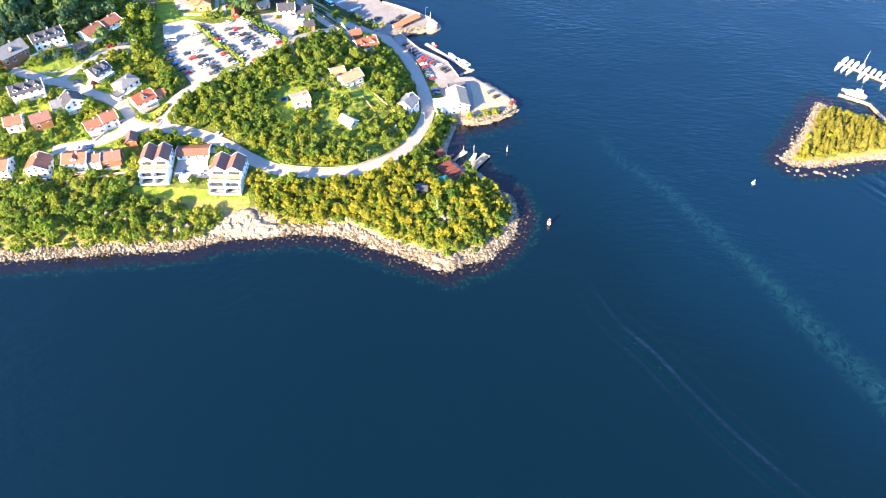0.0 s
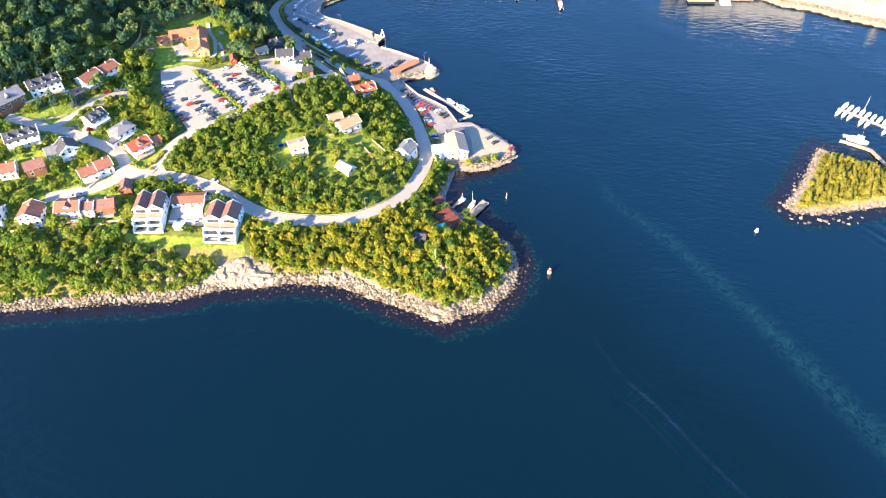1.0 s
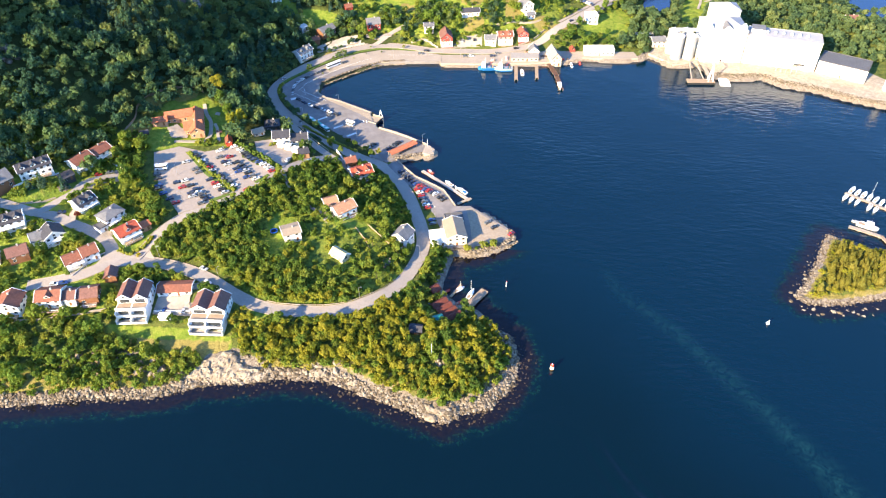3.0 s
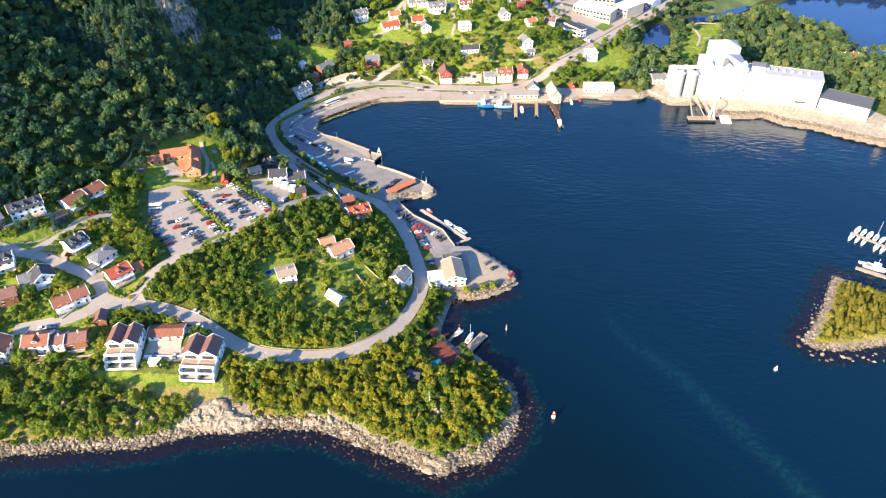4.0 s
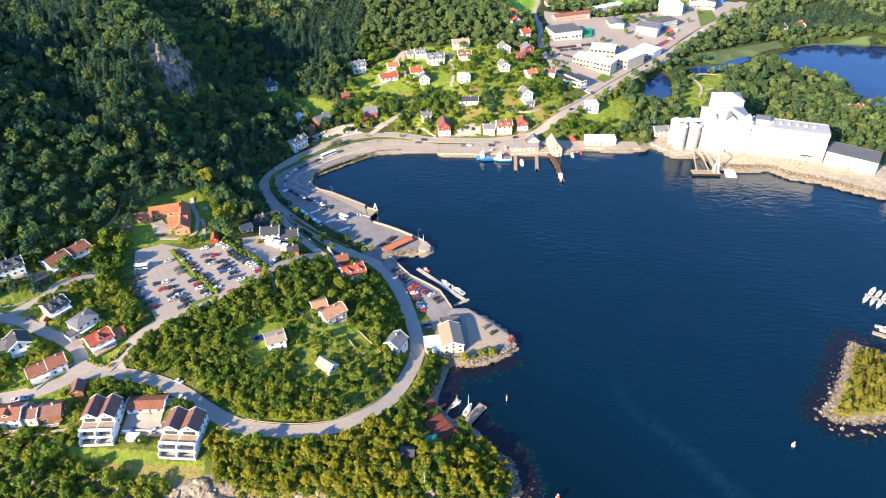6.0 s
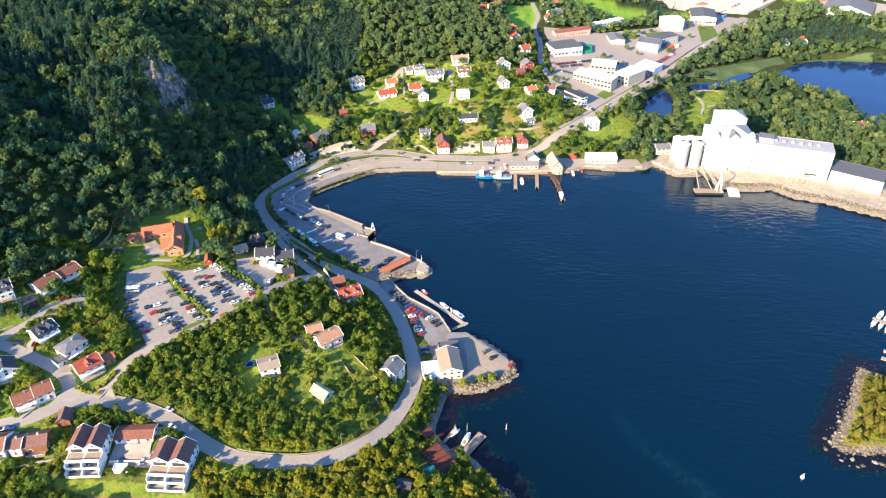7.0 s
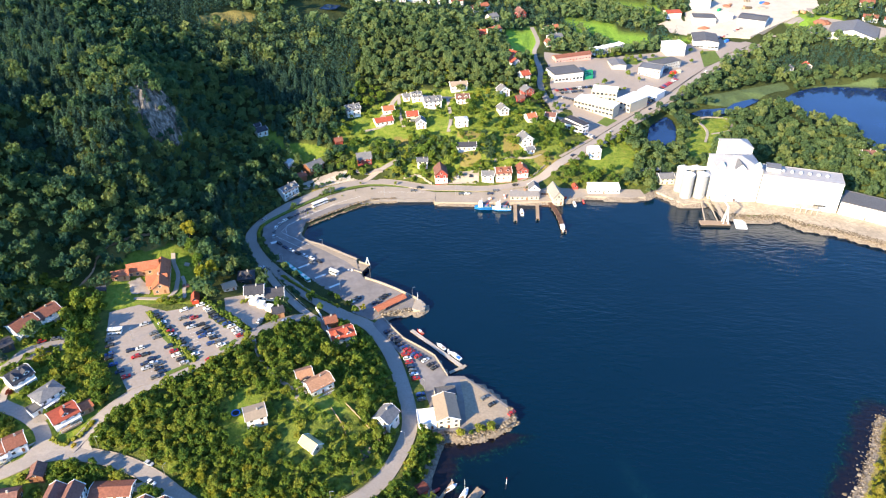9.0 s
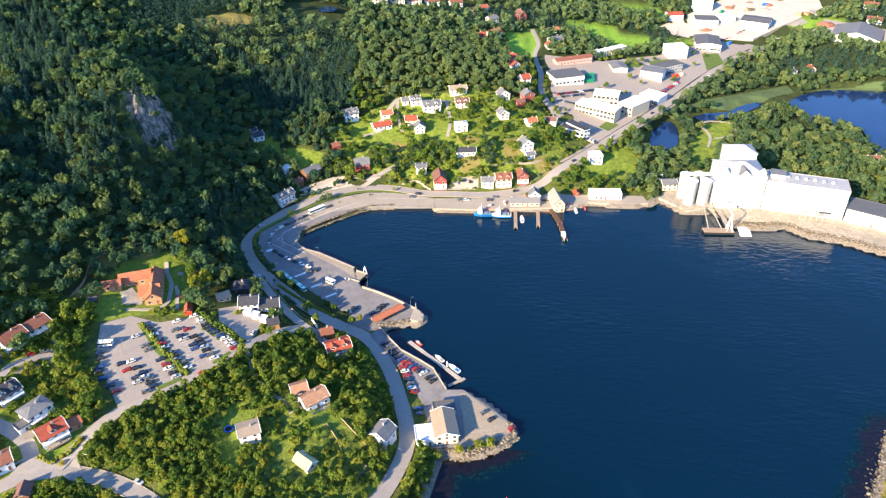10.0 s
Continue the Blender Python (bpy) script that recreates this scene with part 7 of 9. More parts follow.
quay_wall([(-24.2, 514.5), (-23.9, 511), (3.8, 510.9), (65, 515.4)], QUAY_Z + 0.1, "pale town quay coping", 0.25, 0.9)


# ---- boulders ----
def stone_mesh(seed):
    g = np.random.default_rng(seed)
    v = ICO_V * (1 + g.uniform(-0.3, 0.3, (12, 1)))
    v *= (1.2, 0.9, 0.65)
    return v


def shore_stones(line, spacing, lo, hi, inland, seaward, name, material, label, n_single=0, seed=1, skew=1.0):
    """Stones strewn along a shore; the largest are things of their own."""
    g = np.random.default_rng(seed)
    pts = np.array(densify(line, spacing, False))
    t = np.gradient(pts, axis=0)
    t /= np.maximum(np.hypot(*t.T), 1e-6)[:, None]
    nrm = np.c_[-t[:, 1], t[:, 0]]
    P = pts + nrm * g.uniform(-seaward, inland, (len(pts), 1)) + g.uniform(-0.6, 0.6, pts.shape)
    size = lo + (hi - lo) * g.uniform(0, 1, len(P)) ** (2.2 * skew)
    z = np.maximum(heights(P), -0.35)
    big = np.argsort(-size)[:n_single]
    meshes = []
    for k in range(6 if n_single else 0):
        me = np_mesh("boulder", stone_mesh(seed * 10 + k), ICO_F)
        me.shade_flat()
        me.materials.append(material)
        meshes.append(me)
    for i in big:
        o = new("boulder", meshes[int(g.integers(6))])
        o.matrix_world = pose(P[i, 0], P[i, 1], z[i] + size[i] * 0.15, g.uniform(-15, 15), g.uniform(-15, 15), g.uniform(0, 360)) @ Matrix.Scale(size[i], 4)
        tagged(o, label.replace("small stones", "boulder"), "boulder", "shore boulders")
    V, F, base = [], [], 0
    for i in np.setdiff1d(np.arange(len(P)), big):
        q = np.array(Euler((g.uniform(-0.4, 0.4), g.uniform(-0.4, 0.4), g.uniform(0, 6.28))).to_matrix())
        V.append((stone_mesh(int(g.integers(40))) @ q.T) * size[i] + (P[i, 0], P[i, 1], z[i] + size[i] * 0.1))
        F.append(ICO_F + base)
        base += 12
    me = np_mesh(name, np.concatenate(V), np.concatenate(F))
    me.shade_flat()
    me.materials.append(material)
    tagged(new(name, me), label, "stones", kind="stuff")


HEADLAND = SOUTH_SHORE[2:30]
shore_stones(SOUTH_SHORE[2:21], 0.055, 0.16, 1.05, 4.8, 0.6, "shore_stones", ROCK, "pale granite small stones along the shore", 130, 3)
shore_stones(SOUTH_SHORE[19:30], 0.035, 0.12, 1.0, 6.5, 0.8, "point_shingle", ROCK, "pale granite small stones round the point", 70, 33)
shore_stones(HEADLAND, 0.16, 0.2, 0.8, 1.2, 3.0, "weedy_stones", WEED_ROCK, "wet brown small stones at the waterline", 0, 4)
shore_stones([(-100, 216), (-69, 219), (-45, 213), (-21, 204), (-1, 203), (16, 212), (25, 228), (25, 240)], 0.3, 0.2, 0.9, 0, 7.5, "shallow_stones", WEED_ROCK, "small stones standing out of the shallows", 0, 5)
shore_stones([(-2, 203), (10, 205), (16, 212), (22, 220), (25, 230), (25, 240)], 0.11, 0.16, 0.62, 1.0, 5.5, "point_stones", WEED_ROCK, "brown small stones off the point", 0, 17)
shore_stones(ISLET + ISLET[:1], 0.14, 0.13, 0.7, 2.6, 1.0, "islet_stones", ROCK, "pale small stones round the islet", 60, 6)
shore_stones(ISLET + ISLET[:1], 0.2, 0.15, 0.75, 0.6, 5.0, "islet_shallow_stones", WEED_ROCK, "brown small stones in the islet shallows", 0, 7)
shore_stones([(176, 304), (160, 281), (157, 270), (172, 266), (200, 270)], 1.3, 0.35, 1.15, 2.5, 2.5, "islet_boulders", ROCK, "pale small stones standing off the islet", 26, 27)
shore_stones([(-9, 299), (-7, 303), (4, 301), (16, 306), (25, 313), (23, 321)], 0.05, 0.25, 0.85, 2.2, 1.6, "riprap", ROCK, "pale small stones of the quay's rubble slope", 40, 8)
shore_stones([(-45, 386), (-37, 389.5), (-30, 391.3)], 0.04, 0.3, 0.8, 1.6, 1.6, "riprap_inner", ROCK, "grey small stones below the shelter", 0, 9)
shore_stones([(-106.6, 480.5), (-99, 488), (-88.6, 497.4), (-75, 508.6), (-67, 512.2), (-51, 514.6)], 0.07, 0.3, 0.95, 1.2, 1.4, "riprap_north", ROCK, "pale small stones of the harbour slope", 30, 10)
shore_stones([(173, 497), (186, 494), (205, 496), (216, 486), (234, 480), (255, 467), (300, 446)], 0.05, 0.15, 0.75, 5.0, 0.4, "mill_rocks", ROCK, "pale small stones below the mill", 30, 11)


def outcrop(loop, n, lo, hi, name, label, seed, tilt=0.5):
    """Bare granite ledges breaking out of the slope."""
    g = np.random.default_rng(seed)
    lo_c, hi_c = np.min(loop, 0), np.max(loop, 0)
    P = g.uniform(lo_c, hi_c, (n * 4, 2))
    P = P[inside(P, loop)][:n]
    z = heights(P)
    for (x, y), h in zip(P, z):
        bm = bmesh.new()
        bmesh.ops.create_icosphere(bm, subdivisions=2, radius=1)
        for v in bm.verts:
            k = 1 + 0.45 * noise.noise(Vector(v.co) * 1.4 + Vector((x, y, 0)))
            v.co = Vector((v.co.x * 1.3, v.co.y * 0.9, round(v.co.z * 3) / 3 * 0.4 + v.co.z * 0.35)) * k
        s = g.uniform(lo, hi)
        o = new(name, mesh_of(name, bm, CRAG_ROCK if name == "crag" else ROCK))
        o.matrix_world = pose(x, y, h - 0.1 * s, g.uniform(-20, 20), g.uniform(-20, 20), g.uniform(0, 360)) @ Matrix.Scale(s, 4)
        tagged(o, label, "rock", "outcrops")


def rock_face(loop, cell, rise, grid, stretch, material, label, seed):
    """A broken cliff: tilted facets of bare rock laid over the slope."""
    lo, hi = np.min(loop, 0), np.max(loop, 0)
    P, F = sheet(np.arange(lo[0] - 1, hi[0] + 1, grid), np.arange(lo[1] - 1, hi[1] + 1, grid))
    keep = inside(P, loop)
    away = reach(P, loop)
    z = heights(P)
    g = np.random.default_rng(seed)
    P = P + g.uniform(-0.3, 0.3, P.shape) * grid
    for i, (x, y) in enumerate(P):
        q = Vector((x / cell, y / (cell * stretch), seed * 3.1))
        c = noise.voronoi(q)[1][0]
        t = noise.cell_vector(c * 7.3)
        fine = noise.noise(q * 3.7)
        z[i] += min(1.0, away[i] / 3.0) * rise * (0.35 + 0.45 * t.x + 0.8 * (q - c).dot(Vector((t.y - 0.5, t.z - 0.5, 0))) + 0.2 * fine) - 0.7 * max(0.0, 1 - away[i] / 1.6)
    F = F[keep[F].all(1)]
    used = np.unique(F)
    renum = np.zeros(len(P), int)
    renum[used] = np.arange(len(used))
    me = np_mesh("cliff", np.c_[P, z][used], renum[F])
    me.shade_flat()
    me.materials.append(material)
    tagged(new("cliff", me), label, "cliff")


rock_face([(-123, 215.5), (-119, 221), (-114, 226), (-108, 230.5), (-101, 231), (-96.5, 225), (-88, 223.5), (-84, 220.5), (-80, 217.6), (-88, 215.6), (-95, 214.3), (-105, 214)], 3.4, 2.1, 0.75, 0.7, ROCK, "pale yellow-stained granite cliff above the sea", 4)
rock_face([(-72, 219.4), (-64, 219), (-52, 217), (-52, 220), (-62, 224), (-70, 223.5)], 3.0, 1.3, 0.7, 0.8, ROCK, "low pale granite slab below the birches", 5)
rock_face([(-18, 203), (-8, 199.6), (0, 203.5), (-3, 209), (-12, 209.5)], 3.2, 1.6, 0.7, 0.8, ROCK, "yellow-stained granite slab at the point", 6)
rock_face([(-215, 512), (-209, 497), (-202, 489), (-192, 496), (-189, 508), (-193, 521), (-203, 530), (-211, 526)], 5.0, 5.5, 1.1, 2.2, CRAG_ROCK, "grey cliff face on the wooded hill", 7)
outcrop([(-121, 214), (-115, 226), (-103, 230), (-88, 226), (-82, 219), (-100, 215)], 16, 0.6, 1.7, "rock_ledge", "pale cracked granite ledge above the sea", 12)
outcrop([(-180, 212), (-120, 216), (-125, 228), (-175, 228)], 64, 0.7, 2.0, "rock_ledge", "grey granite showing through the scrub", 13)
outcrop([(-16, 201), (-8, 199.5), (0, 203), (-6, 206), (-14, 205)], 16, 1.0, 2.4, "rock_ledge", "yellow-stained granite ledge at the point", 14)
outcrop([(-70, 220), (-50, 220), (-50, 227), (-66, 228)], 14, 0.8, 1.8, "rock_ledge", "pale granite ledge below the birches", 15)
CRAG_FACE = [(-217, 510), (-205, 488), (-191, 496), (-190, 507), (-198, 520), (-208, 530)]
outcrop(CRAG_FACE, 10, 1.5, 3.0, "crag", "grey cliff face on the wooded hill", 16)
outcrop([(-267, 390), (-257, 394), (-251, 388), (-262, 383)], 12, 1.5, 3.5, "crag", "bare grey rock slab on the hillside", 18)
outcrop([(-14, 224), (-8, 222), (-6, 226), (-12, 229)], 9, 0.6, 1.4, "rock_ledge", "pale granite round the flagpole", 19)
outcrop([(-45, 286), (-38, 282), (-36, 290), (-42, 295)], 8, 0.5, 1.2, "rock_ledge", "pale boulders in the rough meadow", 20)


def tufts(p, out, size):
    """One small leafy spray for each point, facing about outwards."""
    n = len(p)
    d = out + rng.normal(0, 0.65, (n, 3))
    d /= np.linalg.norm(d, axis=1)[:, None]
    e = np.cross(d, rng.normal(0, 1, (n, 3)))
    e /= np.linalg.norm(e, axis=1)[:, None]
    f = np.cross(d, e)
    V = []
    for k in range(3):
        a = k * 2.094 + rng.uniform(-0.35, 0.35, (n, 1))
        s = size[:, None] * rng.uniform(0.65, 1.35, (n, 1))
        V.append(p + (e * np.cos(a) + f * np.sin(a)) * s)
    return np.stack(V, 1).reshape(-1, 3), np.arange(3 * n).reshape(-1, 3)


def broad_crown(h, r, n, size):
    """Leafy sprays over the swelling boughs of an uneven crown, with gaps."""
    k = int(rng.integers(11, 17))
    a = rng.uniform(0, 6.28, k)
    lift = rng.uniform(-0.55, 1.0, k)
    flat = np.sqrt(np.clip(1 - lift ** 2, 0.05, 1)) * rng.uniform(0.45, 0.95, k)
    C = np.c_[np.cos(a) * flat * r, np.sin(a) * flat * r, h * 0.6 + lift * h * 0.27]
    R = r * rng.uniform(0.2, 0.44, k)
    C[0], R[0] = (0, 0, h * 0.58), r * 0.62
    P, N = [], []
    while sum(map(len, P)) < n:
        i = rng.integers(k, size=n)
        u = rng.normal(0, 1, (n, 3))
        u /= np.linalg.norm(u, axis=1)[:, None]
        p = C[i] + u * (R[i] * rng.uniform(0.78, 1.08, n))[:, None]
        deep = (np.linalg.norm(p[:, None] - C[None], axis=2) < R[None] * 0.72).any(1) | (u[:, 2] < -0.6)
        P.append(p[~deep])
        N.append((u + (0, 0, 0.25))[~deep])
    p, o = np.concatenate(P)[:n], np.concatenate(N)[:n]
    return tufts(p, o, size * r * rng.uniform(0.7, 1.3, n))


def spruce_crown(h, r, n):
    """Drooping tiers of boughs, narrowing upwards."""
    f = 1 - np.sqrt(rng.uniform(0.002, 1, n))
    a = rng.uniform(0, 6.28, n)
    tier = 0.55 + 0.45 * (1 - (f * 9 + np.sin(a * 3) * 0.15) % 1)
    rr = r * (1 - f) * tier + 0.12
    p = np.c_[rr * np.cos(a), rr * np.sin(a), h * (0.12 + 0.88 * f) - 0.25 * rr]
    return tufts(p, np.c_[np.cos(a), np.sin(a), np.full(n, 0.7)], (0.2 * r * (1 - f) + 0.1 * r) * rng.uniform(0.7, 1.3, n))


def trunk_bm(h, r):
    bm = bmesh.new()
    tube(bm, (0, 0, -1), (0.1, 0.05, h * 0.5), r, r * 0.6, 7)
    tube(bm, (0.1, 0.05, h * 0.5), (0, 0.1, h * 0.85), r * 0.6, r * 0.2, 6)
    for i in range(4):
        a = i * 1.7
        tube(bm, (0.08, 0.04, h * (0.34 + 0.08 * i)), (h * 0.2 * math.cos(a), h * 0.2 * math.sin(a), h * (0.55 + 0.07 * i)), r * 0.4, r * 0.12, 5)
    return bm


def crown_mesh(name, V, F, material):
    me = np_mesh(name, V, F)
    me.materials.append(material)
    return me


# where trees grow
def clear_of(P, pad):
    """Land that no road, yard, lawn, building or water covers."""
    ok = offshore(P) > pad + 1.5
    for line, _, width in ROAD_LINES.values():
        ok &= reach(P, line, False) > width / 2 + (1.6 + pad if width > 2 else 0.2)
    for loop, _ in PADS:
        ok &= ~inside(P, loop) & (reach(P, loop) > (4.5 if loop is LOT else 1.0) + pad * 0.5)
    for loop in LAWNS + FIELDS + DRY[:1] + REEDS + [TERRACE_FRONT, BARE_FACE, TERRACE_YARD, EARTH_BANK, COURT] + FOOTPRINTS:
        lo, hi = np.min(loop, 0), np.max(loop, 0)
        near = (P[:, 0] > lo[0]) & (P[:, 0] < hi[0]) & (P[:, 1] > lo[1]) & (P[:, 1] < hi[1])
        ok[near] &= ~inside(P[near], loop)
    return ok


def scatter(x0, x1, y0, y1, s):
    X, Y = np.meshgrid(np.arange(x0, x1, s), np.arange(y0, y1, s))
    P = np.stack([X.ravel(), Y.ravel()], 1)
    return P + rng.uniform(-0.45, 0.45, P.shape) * s


SPRUCE_STANDS = [[(-146, 425), (-143, 452), (-147, 482), (-139, 497), (-150, 502), (-166, 480), (-166, 436)], [(-300, 480), (-262, 505), (-250, 545), (-262, 580), (-330, 620), (-420, 600), (-420, 520)], [(-262, 470), (-240, 500), (-246, 520), (-262, 512), (-290, 480), (-290, 455)],
                 [(-160, 600), (-120, 630), (-80, 660), (-100, 700), (-170, 720), (-230, 700), (-200, 650)]]
BARE_FACE = [(-121, 211), (-113, 226), (-101, 230), (-89, 225), (-83, 217), (-100, 212)]
TERRACE_FRONT = [(-165, 242), (-122, 242), (-100, 236), (-100, 226), (-130, 231), (-165, 236)]
TERRACE_YARD = [(-118.5, 523.5), (-111, 528.2), (-97.5, 537.2), (-89, 541.5), (-90, 547), (-101, 543.5), (-113, 535), (-120.5, 529)]
COURT = [(-136, 379), (-119, 376), (-112, 392), (-113, 404), (-128, 405), (-135, 394)]
EARTH_BANK = [(-118, 521), (-110.5, 525.6), (-97, 535), (-86, 539.4), (-83, 537.6), (-95.5, 531.6), (-108, 523), (-115, 515)]
VILLAGE = [(-105, 590), (-60, 645), (20, 668), (62, 645), (80, 600), (66, 556), (-20, 540), (-90, 553)]
HOMES = [(-245, 236), (-245, 318), (-222, 330), (-205, 352), (-193, 350), (-186, 330), (-170, 312), (-158, 299), (-150, 290), (-160, 262), (-165, 243)]
CRAG = [(-217, 512), (-207, 486), (-198, 478), (-187, 488), (-186, 507), (-195, 522), (-208, 533)]
GROVE = [(-77.8, 569), (-68.6, 580), (-51, 570), (-38.4, 580), (-13.6, 580), (-10.3, 565), (-25.8, 555.8), (-28.6, 545), (-41.5, 552), (-51.4, 549), (-56, 541), (-65, 553)]
COPSE = [(7.5, 577), (16.4, 586), (18, 560), (17, 549), (9, 549)]


def in_view(P):
    """The wedge of land that lies before the harbour."""
    return (P[:, 1] > 195) & (np.abs(P[:, 0]) < 60 + P[:, 1] * 0.66)


def forest(P, variants, scales, name, material, label, category="forest"):
    """Many trees joined into one mesh."""
    z = heights(P)
    pick = rng.integers(len(variants), size=len(P))
    Vs, Fs, Ts, base = [], [], [], 0
    turn, size = rng.uniform(0, 6.28, len(P)), scales[0] + (scales[1] - scales[0]) * rng.uniform(0, 1, len(P)) ** 1.25
    patch = np.array([noise.noise((x * 0.03, y * 0.03, 2.0)) for x, y in P])
    tint = np.clip(0.5 + 0.55 * patch + rng.normal(0, 0.2, len(P)), 0, 0.999)
    for k, (V, F) in enumerate(variants):
        i = np.where(pick == k)[0]
        if not len(i):
            continue
        c, s = np.cos(turn[i])[:, None], np.sin(turn[i])[:, None]
        W = np.stack([(V[:, 0] * c - V[:, 1] * s) * size[i, None] + P[i, 0, None], (V[:, 0] * s + V[:, 1] * c) * size[i, None] + P[i, 1, None],
                      V[None, :, 2] * size[i, None] * rng.uniform(0.85, 1.2, (len(i), 1)) + z[i, None]], -1)
        Vs.append(W.reshape(-1, 3))
        Fs.append((F[None] + (np.arange(len(i)) * len(V))[:, None, None] + base).reshape(-1, 3))
        Ts.append(np.repeat(tint[i], len(V)))
        base += len(i) * len(V)
    me = np_mesh(name, np.concatenate(Vs), np.concatenate(Fs))
    field(me, "tint", np.concatenate(Ts))
    me.materials.append(material)
    return tagged(new(name, me), label, category, kind="stuff")


# trees of the headland and the loop, one by one
lone_tree_kinds = {}


def lone_trees():
    P = scatter(-160, 30, 200, 372, 3.05)
    ok = clear_of(P, 0.6)
    for loop, share in zip(HILL_GARDENS, (0.16, 0.24, 0.27)):
        ok &= ~inside(P, loop) | (rng.uniform(0, 1, len(P)) < share)
    ok &= rng.uniform(0, 1, len(P)) < np.where((P[:, 1] > 262) & (P[:, 0] > -100), 0.85, 1.0)
    for x, y, r in ((-13.5, 227.5, 4.0), (-9.5, 225, 3.5), (-16.8, 261.8, 5.0), (-14, 257, 4.0), (-41, 289, 5.0), (-20.5, 237, 4.0)):
        ok &= np.hypot(P[:, 0] - x, P[:, 1] - y) > r
    d = offshore(P)
    ok &= (P[:, 1] > 262) | (d > np.where(P[:, 1] > 226, 3.0, np.where(P[:, 0] > -62, 6.6, 4.6)) + rng.uniform(-1.2, 1.6, len(P)))
    scrub = (P[:, 1] < 240) & (P[:, 0] < -122)
    ok &= ~scrub | (rng.uniform(0, 1, len(P)) < 0.48)
    P, d = P[ok], d[ok]
    south = (P[:, 1] < 262) & (P[:, 0] > -110)
    order = np.argsort(rng.uniform(0, 1, len(P)) - 0.6 * ((P[:, 0] > -110) & (P[:, 1] < 300)))
    single, rest = order[:235], order[235:]
    kinds = lone_tree_kinds
    for material, key in ((SHORE_LEAF, "birch"), (LEAF, "broad")):
        for v in range(5):
            h = rng.uniform(5.6, 7.6)
            V, F = broad_crown(h, h * rng.uniform(0.32, 0.42), 1150, 0.112)
            kinds[key, v] = (crown_mesh("crown", V, F, material), mesh_of("trunk", trunk_bm(h * 0.9, 0.16), BARK))
    z = heights(P)
    for i in single:
        key = "birch" if rng.uniform() < (0.74 if south[i] else 0.12) else "broad"
        crown, trunk = kinds[key, int(rng.integers(5))]
        s = (0.42 + 0.66 * rng.uniform() ** 1.5) * (0.72 if d[i] < 6 else 1)
        ob = thing("tree", pose(P[i, 0], P[i, 1], z[i] - 0.2, 0, 0, rng.uniform(0, 360)) @ Matrix.Scale(s, 4),
                   "yellow-green birch on the headland" if key == "birch" else "dense green broadleaf tree inside the road loop", "tree", "headland birches" if key == "birch" else "loop trees")
        part("crown", crown, None, ob)
        part("trunk", trunk, None, ob)
    variants = []
    for v in range(6):
        h = rng.uniform(5.2, 7.2)
        variants.append(broad_crown(h, h * rng.uniform(0.32, 0.42), 340, 0.19))
    Q = P[rest]
    s = south[rest]
    forest(Q[s], variants, (0.42, 1.05), "birch_wood", SHORE_LEAF, "yellow-green birch wood above the rocks")
    forest(Q[~s], variants, (0.42, 1.05), "broadleaf_wood", LEAF, "dense green broadleaf wood and thicket")
    # undergrowth filling the gaps
    low = [broad_crown(1.9, 1.5, 84, 0.36) for _ in range(4)]
    U = scatter(-250, 30, 200, 372, 3.1)
    du = offshore(U)
    keep = clear_of(U, 0.2) & ((U[:, 1] > 262) | (du > np.where(U[:, 1] > 226, 2.2, np.where(U[:, 0] > -62, 5.0, 3.4)) + rng.uniform(-1, 2, len(U)))) & ~((inside(U, HILL_GARDENS[0]) | inside(U, HILL_GARDENS[1])) & (rng.uniform(0, 1, len(U)) < 0.7)) & ~(inside(U, HILL_GARDENS[2]) & (rng.uniform(0, 1, len(U)) < 0.4)) & (rng.uniform(0, 1, len(U)) < 0.88)
    forest(U[keep], low, (0.75, 1.65), "undergrowth", BUSH, "low green bushes and scrub", "shrubs")


lone_trees()


